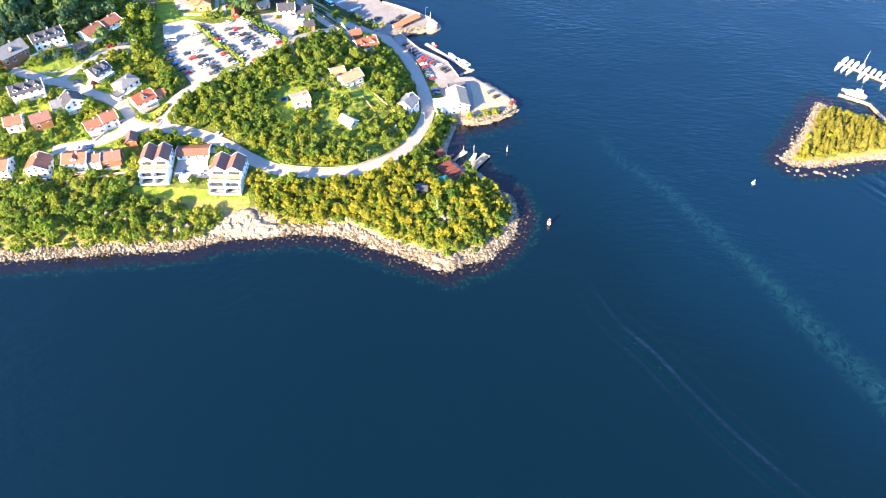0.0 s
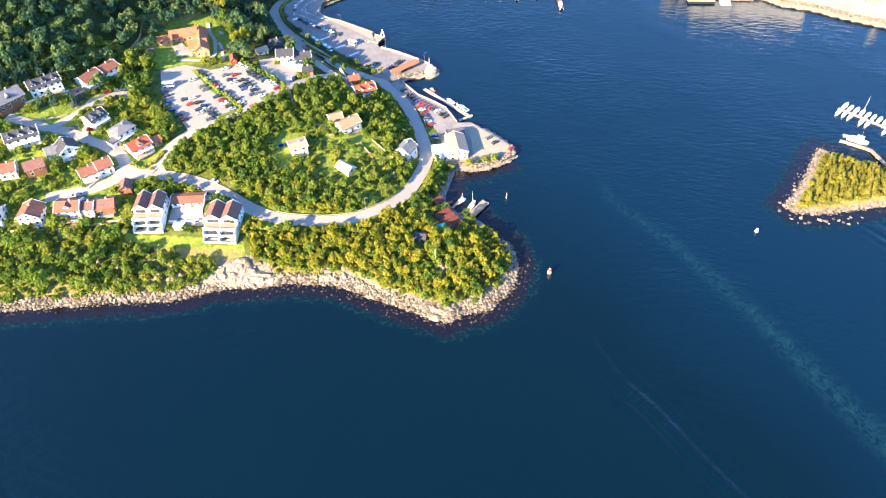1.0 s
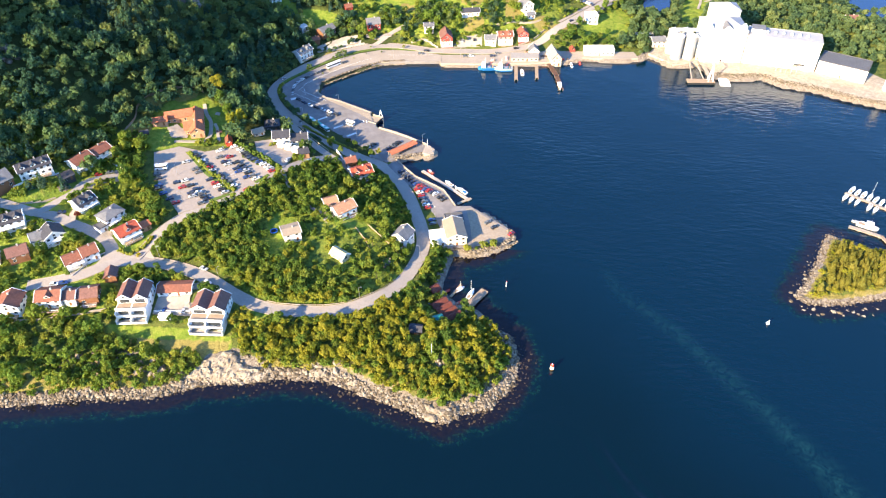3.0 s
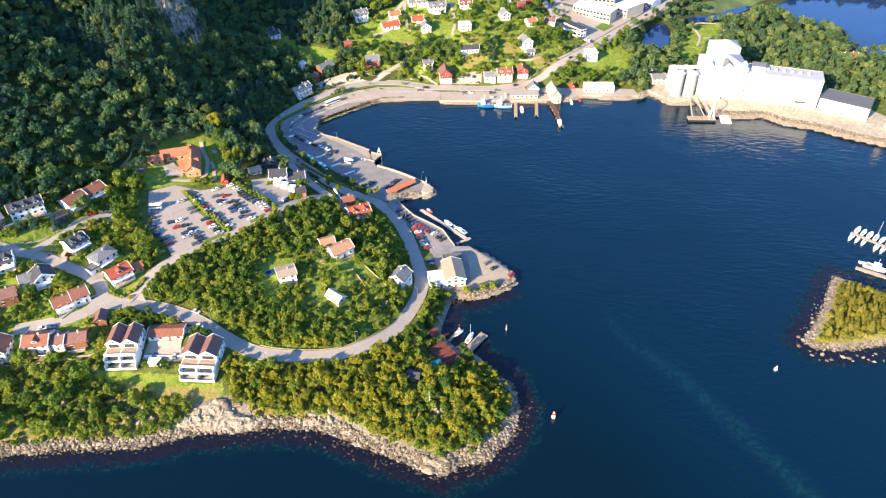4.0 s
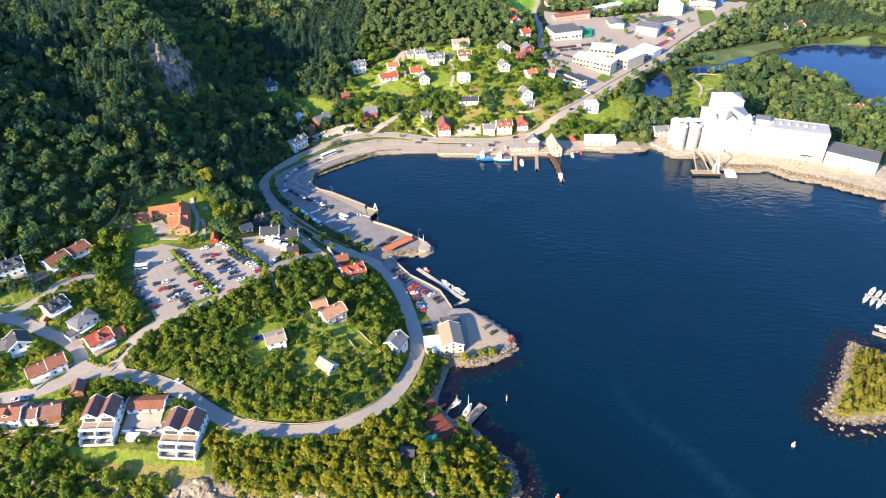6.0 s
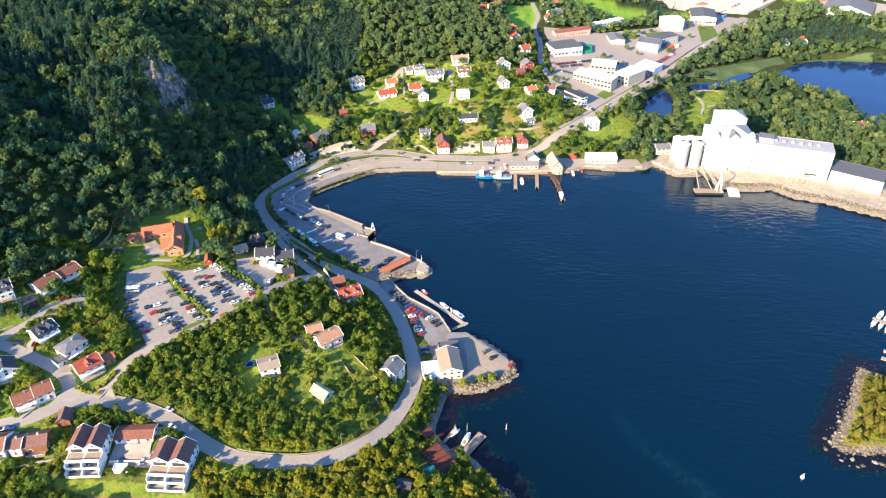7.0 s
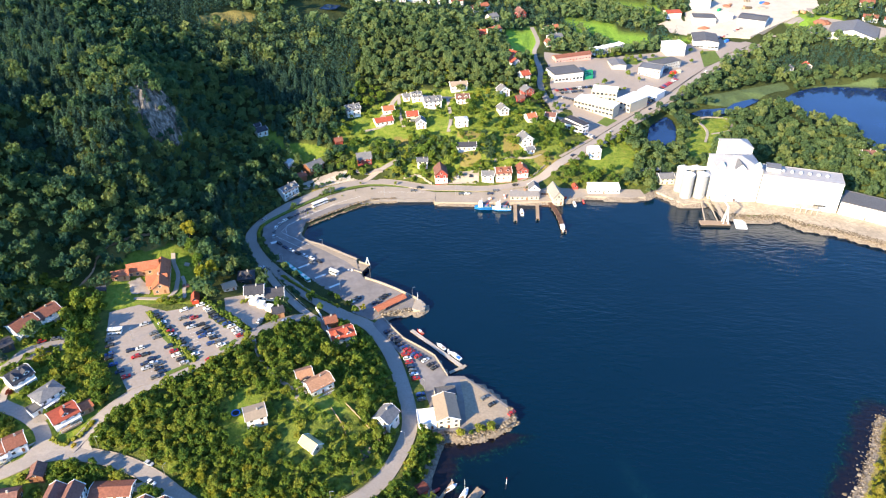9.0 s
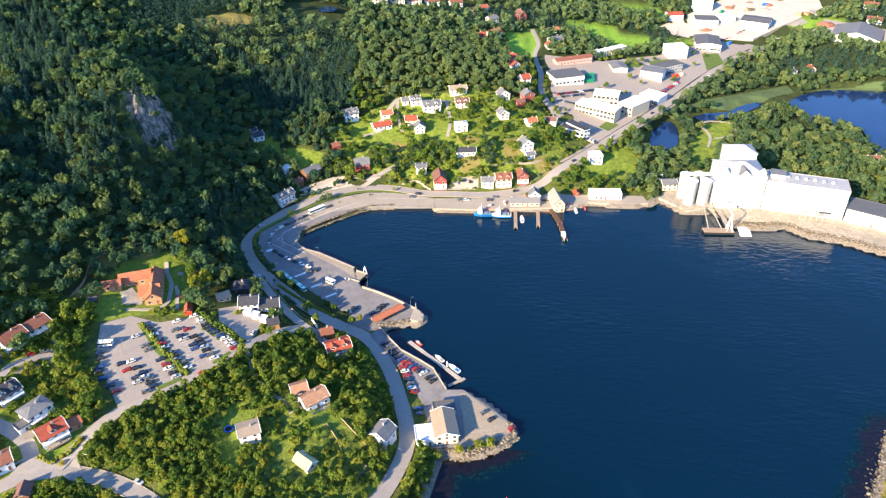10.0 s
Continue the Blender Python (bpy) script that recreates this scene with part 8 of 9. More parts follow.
def woods():
    mid = [broad_crown(h, h * k, 240, 0.24) for h, k in ((7.5, 0.38), (9.5, 0.33), (10.5, 0.35), (8, 0.42), (6.5, 0.4), (9, 0.36))]
    tall = [spruce_crown(h, h * 0.25, 190) for h in (12, 14, 10.5)]
    P = scatter(-420, -95, 200, 640, 4.7)
    P = P[in_view(P) & ((P[:, 0] < -160) | (P[:, 1] > 372))]
    P = P[clear_of(P, 1.0)]
    keep = np.ones(len(P), bool)
    keep &= ~inside(P, HOMES) | (rng.uniform(0, 1, len(P)) < 0.14)
    keep &= ~inside(P, CRAG) | (rng.uniform(0, 1, len(P)) < 0.5)
    keep &= ~inside(P, VILLAGE) | (rng.uniform(0, 1, len(P)) < 0.4)
    keep &= ~inside(P, [(-222, 352), (-182, 372), (-184, 402), (-222, 388)]) | (rng.uniform(0, 1, len(P)) < 0.45)
    P = P[keep]
    needle = np.array([noise.noise((x * 0.012, y * 0.012, 5.0)) for x, y in P]) + rng.uniform(-0.35, 0.35, len(P)) > 0.3
    needle |= np.logical_or.reduce([inside(P, q) for q in SPRUCE_STANDS]) & (rng.uniform(0, 1, len(P)) < 0.8)
    west = (P[:, 1] < 300) | ((P[:, 0] > -200) & (P[:, 1] < 372))
    slope = west & (P[:, 1] < 240) & (rng.uniform(0, 1, len(P)) < 0.5)
    P, needle, west = P[~slope], needle[~slope], west[~slope]
    forest(P[~needle & ~west], mid, (0.55, 1.3), "hill_forest", HILL_LEAF, "dense green deciduous forest on the hillside")
    forest(P[west], mid, (0.5, 1.0), "shore_wood", LEAF, "mixed wood and gardens on the slope")
    forest(P[needle & ~west], tall, (0.6, 1.1), "spruce_forest", SPRUCE, "dark spruces scattered on the hillside")
    # village, lakeside and the ground behind
    P = scatter(-95, 420, 520, 760, 5.8)
    P = P[in_view(P)]
    P = P[clear_of(P, 1.2)]
    keep = ~inside(P, VILLAGE) | inside(P, GROVE) | (rng.uniform(0, 1, len(P)) < 0.36)
    P = P[keep]
    U = scatter(-110, 130, 540, 690, 4.2)
    U = U[clear_of(U, 0.3)]
    U = U[rng.uniform(0, 1, len(U)) < 0.5]
    forest(U, [broad_crown(2.2, 1.6, 84, 0.36) for _ in range(4)], (0.5, 1.3), "village_shrubs", BUSH, "garden shrubs and thickets in the village", "shrubs")
    E = scatter(-185, -95, 400, 545, 3.0)
    E = E[clear_of(E, -0.4)]
    E = E[reach(E, ROAD_LINES["harbour_road"][0], False) < 17]
    forest(E, [broad_crown(3.2, 1.8, 90, 0.32) for _ in range(4)], (0.6, 1.4), "hillfoot_shrubs", HILL_LEAF, "green thicket along the foot of the hill", "shrubs")
    lake = P[:, 0] > 112 + (P[:, 1] - 560) * 0.25
    upper = ~lake & (P[:, 1] > 640) & (P[:, 0] < 50)
    G = scatter(-85, 25, 538, 592, 4.4)
    G = G[(inside(G, GROVE) | inside(G, COPSE))]
    ok = np.ones(len(G), bool)
    for loop in FOOTPRINTS:
        ok &= ~inside(G, loop)
    for line, _, width in ROAD_LINES.values():
        ok &= reach(G, line, False) > width / 2 + 2
    forest(G[ok], mid, (0.45, 0.85), "village_grove", LAKE_LEAF, "dark green grove between lawn and harbour houses")
    forest(P[~lake & ~upper], mid, (0.45, 1.05), "valley_wood", LEAF, "green trees between the houses")
    forest(P[upper], mid, (0.6, 1.15), "ridge_wood", FAR_LEAF, "green wood on the ridge behind the village")
    dark = lake & (rng.uniform(0, 1, len(P)) < 0.6)
    forest(P[dark], mid, (0.5, 1.15), "lakeside_wood", LAKE_LEAF, "tall green trees along the lake")
    forest(P[lake & ~dark], mid, (0.6, 1.2), "lakeside_birches", FAR_LEAF, "lighter birches along the lake")
    thin = [broad_crown(h, h * 0.42, 56, 0.44) for h in (8, 9, 10)]
    thin_tall = [spruce_crown(h, h * 0.26, 46) for h in (11, 13)]
    P = np.concatenate([scatter(-330, -95, 640, 790, 5.0), scatter(-620, -330, 640, 790, 7.0), scatter(-620, -95, 790, 1150, 8.0), scatter(-95, 620, 760, 1150, 7.3)])
    P = P[in_view(P)]
    P = P[clear_of(P, 1.5)]
    meadow = inside(P, DRY[2]) | inside(P, [(-172, 720), (-175, 750), (-158, 775), (-118, 775), (-112, 745), (-125, 715)])
    P = P[~meadow]
    needle = np.array([noise.noise((x * 0.010, y * 0.010, 9.0)) for x, y in P]) + rng.uniform(-0.3, 0.3, len(P)) > 0.16
    needle |= inside(P, SPRUCE_STANDS[3]) & (rng.uniform(0, 1, len(P)) < 0.75)
    forest(P[~needle], thin, (0.65, 1.2), "far_forest", FAR_LEAF, "deciduous forest on the far slopes")
    forest(P[needle], thin_tall, (0.7, 1.25), "far_spruces", SPRUCE, "spruce forest on the far slopes")


woods()


def islet_pines():
    P = scatter(150, 262, 262, 330, 3.0)
    P = P[offshore(P) > 4.2]
    cone = [crown_mesh("crown", *spruce_crown(h, h * 0.34, 420), PINE) for h in (6.0, 7.0, 5.2)]
    bush = [crown_mesh("crown", *broad_crown(h, h * 0.5, 420, 0.15), PINE if k else SHORE_LEAF) for k, h in enumerate((4.6, 4.0, 5.0))]
    trunk = mesh_of("trunk", trunk_bm(4.5, 0.15), BARK)
    z, d = heights(P), offshore(P)
    for p, zz, dd in zip(P, z, d):
        leafy = dd < 6.6 or rng.uniform() < 0.2
        crown = bush[int(rng.integers(3))] if leafy else cone[int(rng.integers(3))]
        if leafy and p[0] < 180 and rng.uniform() < 0.7:
            crown = bush[0]
        s = rng.uniform(0.4, 0.75) if dd < 6.5 else rng.uniform(0.6, 1.15)
        ob = thing("pine_tree" if not leafy else "bush", pose(p[0], p[1], zz - 0.2, 0, 0, rng.uniform(0, 360)) @ Matrix.Scale(s, 4), "low yellow-green bush on the rocky islet" if leafy else "olive-green pine on the rocky islet", "bush" if leafy else "tree", "islet bushes" if leafy else "islet pines")
        part("crown", crown, None, ob)
        part("trunk", trunk, None, ob)


islet_pines()


hedge([(-160.3, 361), (-145, 346), (-126.5, 330)], 2.0, 1.3, "yellow-green hedge dividing the car park", 31)
hedge([(-135.5, 372), (-121, 362.2), (-107.5, 353.2)], 3.0, 2.2, "tall green hedge beside the car park", 32)
hedge([(-107, 416.5), (-96, 408), (-84, 399.5), (-70, 391.5)], 0.9, 0.5, "low hedge between quay and road", 33)
hedge([(-131.8, 458), (-134.6, 464.5), (-135, 471), (-133.6, 476)], 1.3, 0.9, "clipped bushes on the bend's verge", 34)
hedge([(-116.5, 375.5), (-111, 384), (-104, 389)], 1.6, 1.4, "garden hedge beside white houses", 35)
hedge([(-193, 349.5), (-190.4, 342)], 1.4, 1.6, "yellow-green hedge beside the row houses", 36)
hedge([(-200.6, 277), (-194.5, 270.5), (-188.8, 264.6)], 1.6, 1.4, "tall yellow-green hedge between gardens", 37)
hedge([(-160, 268.5), (-150, 268.2), (-140, 266.5), (-131, 263.5)], 1.6, 0.9, "clipped hedge along the shore road", 38)
hedge([(-170, 280.5), (-164.5, 279), (-159.5, 284), (-157.5, 290)], 1.8, 1.0, "low hedge round a corner garden", 39)


# shrubs that stand out by their leaves, tall trees by the school and the road
RED_LEAF = foliage("dark_red_leaves", [(0.10, 0.018, 0.02), (0.16, 0.03, 0.028), (0.20, 0.05, 0.035)])
GOLD_LEAF = foliage("golden_leaves", [(0.40, 0.36, 0.03), (0.52, 0.45, 0.04), (0.60, 0.50, 0.06)])
for _x, _y, _w, _h, _m, _lab in ((-198.1, 300.8, 1.7, 2.6, RED_LEAF, "round dark-red garden shrub"), (-195.3, 349.6, 1.0, 5.5, GOLD_LEAF, "slim golden conifer beside the row houses"), (-138.1, 263.4, 1.9, 3.0, GOLD_LEAF, "round golden shrub beside the road"),
                                 (-149.9, 263.9, 1.6, 2.8, BUSH, "round green shrub beside the road"), (-159.8, 278.6, 1.3, 1.8, GOLD_LEAF, "golden shrub on a corner lawn"), (-157.1, 289.5, 1.2, 1.8, GOLD_LEAF, "yellow-green shrub on a corner lawn"),
                                 (-206.5, 287, 1.2, 4.5, GOLD_LEAF, "slim yellow-green conifer in a garden")):
    _V, _F = broad_crown(_h, _w, 420, 0.15)
    _V[:, 2] -= _h * 0.2
    _o = new("bush", crown_mesh("bush", _V, _F, _m))
    _o.matrix_world = pose(_x, _y, surface_level(_x, _y))
    tagged(_o, _lab, "bush", "garden bushes")
for _i, (_x, _y, _s, _lab) in enumerate(((-160.4, 424, 1.5, "school"), (-156.2, 413.5, 1.3, "school"), (-148.6, 403, 1.4, "school"), (-143.4, 392, 1.5, "school"), (-141, 382, 1.2, "school"), (-151, 408, 1.2, "school"), (-139.5, 398, 1.3, "school"),
                                         (-85.2, 393, 1.1, "road"), (-59.7, 385.9, 0.85, "road"), (-55.6, 388, 0.7, "road"), (-98.5, 374.5, 1.0, "road"))):
    _k = lone_tree_kinds["birch" if _i % 3 == 0 else "broad", _i % 5]
    _o = thing("tree", pose(_x, _y, surface_level(_x, _y) - 0.2, 0, 0, _x * 13) @ Matrix.Diagonal((_s, _s, _s * 1.25, 1)), "tall leafy green tree beside the " + _lab, "tree", "tall garden trees")
    part("crown", _k[0], None, _o)
    part("trunk", _k[1], None, _o)


# ---- smaller things about the place ----
def flagpole(x, y):
    ob = thing("flagpole", pose(x, y, height(x, y)), "white flagpole in a rocky clearing", "flagpole")
    part("base", cuboid(-0.5, 0.5, -0.5, 0.5, -0.5, 0.3, 0.05), CONCRETE, ob)
    part("pole", bar((0, 0, 0.3), (0, 0, 8.5), 0.12, 0.06), HULL_WHITE, ob)
    part("ball", bar((0, 0, 8.5), (0, 0, 8.75), 0.14, 0.08), HULL_WHITE, ob)


flagpole(-13.9, 228.4)


def garden_wall(line, h, material, label, w=0.4, name="garden_wall"):
    pts = spline(line, 3.0)
    z = heights(pts)
    ob = thing(name, pose(pts[0][0], pts[0][1], z[0]), label, "wall")
    for a, b, za, zb in zip(pts[:-1], pts[1:], z[:-1], z[1:]):
        l, yaw = math.hypot(*(b - a)), math.degrees(math.atan2(b[1] - a[1], b[0] - a[0]))
        o = part("section", cuboid(0, l + 0.05, -w / 2, w / 2, -1.2, h, 0.03), material, ob)
        o.matrix_local = pose(a[0] - pts[0][0], a[1] - pts[0][1], (za + zb) / 2 - z[0], 0, 0, yaw)


garden_wall([(-215, 236.5), (-197.1, 238.3), (-188.1, 239.8), (-179.6, 242.6), (-168.7, 245.6), (-161, 247.8)], 1.2, PALE_CONCRETE, "pale retaining wall below the gardens", 0.5)
garden_wall([(-143, 247.6), (-138, 248), (-127, 248.6)], 1.3, PLASTER, "white yard wall between the flats")
garden_wall([(-52.2, 311.8), (-42, 302), (-33.5, 293.5)], 0.8, WOOD, "weathered wooden fence through the meadow", 0.15, "fence")
garden_wall([(-58, 308), (-52, 300), (-49, 294)], 0.8, WOOD, "old wooden fence in the long grass", 0.15, "fence")
garden_wall([(-205, 350), (-197, 344), (-190, 341)], 1.0, WHITE, "white garden fence by the row houses", 0.15, "fence")
garden_wall([(-200.3, 371), (-198.1, 384), (-199.4, 395.7), (-193, 408.4), (-183.2, 418.2), (-174.3, 422.6), (-168.8, 420.5)], 1.3, WOOD, "long wooden fence round the school ground", 0.2, "fence")
garden_wall([(-231.5, 300.5), (-222, 305.5), (-213.5, 311.5)], 0.9, PALE_CONCRETE, "pale garden wall along the homes road")
garden_wall([(-234, 312), (-225.5, 321.5), (-217.5, 327.5)], 1.1, WHITE, "white garden fence before a big house", 0.15, "fence")
garden_wall([(-176, 279), (-180, 275), (-186, 263)], 0.9, CONCRETE, "low concrete garden wall")
garden_wall([(-117.8, 522.5), (-111, 527), (-97.5, 536), (-90, 540)], 1.2, PALE_CONCRETE, "pale retaining wall above the harbour road")
garden_wall([(-48.7, 542.8), (-37.6, 543.5), (-27.5, 536)], 1.5, PALE_CONCRETE, "pale retaining wall below the white house")
garden_wall([(-79.4, 379.4), (-73, 369.5), (-66.8, 359.6)], 1.6, WHITE, "white wall beside the steep ramp", 0.35)
garden_wall([(34, 541.5), (46, 549), (56, 560)], 1.3, PALE_CONCRETE, "pale retaining wall along the road")
garden_wall([(17, 557.8), (29, 561.4), (41.7, 561.4), (51.8, 566)], 1.6, PALE_CONCRETE, "pale stepped wall behind rose house")


# school ground: paths and a round bed
def ground_patch(loop, lift, material, label, name="path"):
    """A thin paved or planted patch draped on the ground."""
    lo, hi = np.min(loop, 0), np.max(loop, 0)
    P, F = sheet(np.arange(lo[0] - 1, hi[0] + 1.9, 0.9), np.arange(lo[1] - 1, hi[1] + 1.9, 0.9))
    keep = inside(P, loop)
    z = heights(P) + lift + np.array([bump_at(x, y) for x, y in P])
    F = F[keep[F].all(1)]
    used = np.unique(F)
    renum = np.zeros(len(P), int)
    renum[used] = np.arange(len(used))
    V = np.c_[P, z][used]
    F = renum[F]
    if not len(F):
        return
    me = smooth(np_mesh(name, V, F))
    me.materials.append(material)
    tagged(new(name, me), label, "pavement", kind="structure")


def bump_at(x, y):
    return 0.55 * max(0.0, noise.noise((x * 0.13, y * 0.13, 0.0)) + 0.5 * noise.noise((x * 0.35, y * 0.35, 3.0)))


def lane(pts, width, material, label, name="path", lift=0.35):
    line = spline(pts, 1.5)
    z = heights(line) + lift
    z += np.array([bump_at(*p) for p in line])
    ribbon(name, line, z, width, 0.0, material, label, 0.0, 0.8)


ground_patch(TERRACE_YARD, 0.3, PATH_GRAVEL, "pale gravel yard before brown houses", "yard")
lane([(-166, 411), (-163.2, 404), (-158.2, 396), (-155.2, 386), (-154, 379), (-156, 373.5)], 2.2, PATH_GRAVEL, "pale footpath beside the school")
lane([(-172, 371), (-163, 372), (-155, 374), (-147.5, 374.5), (-149.5, 381), (-152.5, 389.5), (-155.5, 394.5)], 1.8, PATH_GRAVEL, "pale footpath round the play bed")
ground_patch([(-180.3, 383), (-175.5, 388.5), (-167.5, 382), (-164.8, 375.5), (-175.1, 373.6)], 0.3, PATH_GRAVEL, "paved school yard")
for _cx, _cy, _r, _m, _lab in ((-150.2, 386, 2.6, HEATH, "round red-brown play bed"), (-156.5, 405, 2.2, PATH_GRAVEL, "round pale play bed")):
    ground_patch([(_cx + _r * math.cos(a * 0.5), _cy + _r * math.sin(a * 0.5)) for a in range(12)], 0.42, _m, _lab)
ground_patch([(-24.5, 534.9), (6.5, 537.7), (6.4, 548), (-12, 546.5), (-14, 541), (-24, 538)], 0.3, LOT_ASPHALT, "asphalt forecourt of the red warehouse")
ground_patch([(-117.8, 526), (-102.6, 537.6), (-91.7, 545), (-80, 540.5), (-97.1, 532.5), (-111.6, 525)], 0.3, GRAVEL, "gravel yard above the harbour road")
ground_patch([(-77, 322), (-69, 316), (-73, 309), (-80, 315)], 0.3, PATH_GRAVEL, "gravel drive before the orange-roofed house")
_reed = surface("reed_bed", (0.085, 0.125, 0.045), 0.3, 0.8, 0.06, 0.95, 0.6)
for _loop in REEDS[:2]:
    ground_patch(_loop, 0.5, _reed, "olive reed bed along the lake", "reed_bed")
lane([(183, 606), (190, 628), (188, 650), (200, 660), (214, 648), (208, 630), (192, 622)], 2.0, PATH_GRAVEL, "pale park path by the lake")
lane([(-66, 604), (-70, 597), (-84, 590)], 2.4, PATH_GRAVEL, "gravel drive in the village")
lane([(-21, 640), (-17, 612), (-18, 590)], 2.6, ASPHALT, "narrow village lane")
ground_patch([(-192, 294.5), (-184, 297), (-179.6, 293.3), (-174.2, 290.6), (-180.5, 286.8)], 0.25, PALE_CONCRETE, "pale paved forecourt of the white house")
for _loop, _lab in (([(-221, 292), (-212, 297), (-208.5, 292), (-217, 289.5)], "pale paved drive before a white house"), ([(-203, 320.5), (-191, 338), (-187, 329.5), (-197, 319.5)], "asphalt yard below the row houses"),
                    ([(-218, 320.5), (-211.5, 324), (-208, 319.5), (-213, 315.5)], "pale drive beside the big white house"), ([(-200, 250), (-183, 253.5), (-182, 257), (-200, 255)], "paved yards of the shore houses"),
                    ([(-212, 247.5), (-203, 248.5), (-203, 254), (-212, 253)], "paved yard behind a gabled house")):
    ground_patch(_loop, 0.3, LOT_ASPHALT, _lab)
lane([(-61, 640), (-58, 615), (-53, 598)], 2.6, ASPHALT, "narrow village lane between gardens")
lane([(-64, 548.5), (-72, 548.5), (-84, 547)], 5.5, LOT_ASPHALT, "asphalt yard before the red house")
lane([(151, 925), (120, 950), (60, 975)], 3.0, PATH_GRAVEL, "farm track across the fields", "path", 1.0)


ground_patch([(-143.2, 248.5), (-126.6, 248.5), (-127.6, 257), (-143, 255.6)], 0.62, LOT_ASPHALT, "paved apron before the long garage")


# grass verge between the harbour road and the quay lanes, footways along the main road
_line = spline([(-116, 432.5), (-124.1, 442), (-130.4, 454.4), (-134.4, 464.9), (-135, 472.6), (-131.4, 481.6), (-120.2, 496.2), (-103.6, 514.8), (-88.8, 526.8), (-72, 533.2), (-57.9, 533.4), (-44, 532)], 2.0)
ribbon("verge", _line, np.linspace(3.6, 2.6, len(_line)), 2.2, 0.0, GRASS_VERGE, "mown grass verge along the harbour road", 0.0, 1.6)
_line, _z, _w = ROAD_LINES["harbour_road"]
_from = int(np.hypot(*(_line - (70, 565)).T).argmin())
_to = int(np.hypot(*(_line - (372, 912)).T).argmin())
for _s in (-1, 1):
    ribbon("footway", _line[_from:_to], _z[_from:_to], 2.6, 0.13, LOT_ASPHALT, "pale asphalt footway beside the main road", _s * 5.9, 0.6)


# clutter between the shops
def container(x, y, yaw, material, label, l=6.0):
    ob = thing("container", pose(x, y, surface_level(x, y), 0, 0, yaw), label, "container", "containers")
    part("body", cuboid(-l / 2, l / 2, -1.2, 1.2, 0, 2.6, 0.04), material, ob)
    for k in range(8):
        part("rib", cuboid(-l / 2 + 0.3 + k * (l - 0.6) / 7, -l / 2 + 0.42 + k * (l - 0.6) / 7, -1.26, 1.26, 0.1, 2.5), material, ob)


GREEN_STEEL = surface("green_container_paint", (0.02, 0.26, 0.12), 0.15, 1.5, 0.3, 0.5)
for _i in range(4):
    container(103.5 + _i * 0.4, 712 + _i * 4.2, 24, GREEN_STEEL, "green skip container beside the retail hall", 8)
container(100, 673, 24, HULL_WHITE, "long red and white trailer", 12)
container(186, 741, 30, SIGNAL_RED, "red container behind the office")
container(192, 745, 30, CREAM, "yellow container behind the office", 4)
container(262, 838, 45, TARP, "blue container in the store yard")
for _x, _y in ((66, 660), (69, 650), (60, 668), (63, 677), (76, 648), (109, 694), (116, 700), (141, 725), (150, 715), (181, 728), (183, 732), (173, 775), (160, 770), (150, 764), (138, 756), (205, 800), (215, 798), (210, 770), (225, 795)):
    _k = lone_tree_kinds["broad", (int(_x) + int(_y)) % 5]
    _o = thing("tree", pose(_x, _y, surface_level(_x, _y) - 0.2, 0, 0, _x * 7) @ Matrix.Scale(0.75 + 0.03 * (int(_y) % 9), 4), "round green tree between the shops", "tree", "shop trees")
    part("crown", _k[0], None, _o)
    part("trunk", _k[1], None, _o)
for _i, (_x, _y) in enumerate(((-111.7, 483.9), (-108.3, 491.5), (-104.8, 497), (-97.5, 508.2), (-89.4, 516.5), (-80.9, 524.3), (-69.8, 526.6), (-120.6, 497.4), (-104.6, 515.4), (-101.8, 517.8), (-78.5, 532.8), (-53.5, 533.6), (-72, 398), (-76, 401), (-64, 393.5), (-92, 372), (-96, 362), (-77, 379), (-66, 556))):
    _k = lone_tree_kinds["broad", _i % 5]
    _o = thing("tree", pose(_x, _y, surface_level(_x, _y) - 0.2, 0, 0, _x * 9) @ Matrix.Scale(0.26 if _i < 7 else 0.42 if _i < 12 else 0.75, 4), "small clipped tree on the harbour verge" if _i < 12 else "leafy tree beside the road", "tree", "roadside trees")
    part("crown", _k[0], None, _o)
    part("trunk", _k[1], None, _o)
for _loop, _lab in (([(104, 688), (116, 694), (112, 700), (102, 695)], "square lawn among the flats"), ([(168, 760), (196, 776), (188, 782), (166, 772)], "lawn behind the offices"), ([(226, 804), (243, 810), (243, 786), (221, 764)], "lawn beside the main road")):
    _fit = PAD_PLANES[7][1]
    paved("verge", _loop, _fit, 0.3, GRASS_VERGE, _lab)
for _i in range(10):
    car(165 + _i * 2.3, 702 + _i * 2.9, -42, random.choice(COLOURS), "beside the main road shops", "road shop cars")
for _i in range(8):
    car(76 + _i * 2.5, 676 + _i * 1.1, 115, random.choice(COLOURS), "in the second row by the retail hall", "retail second row")


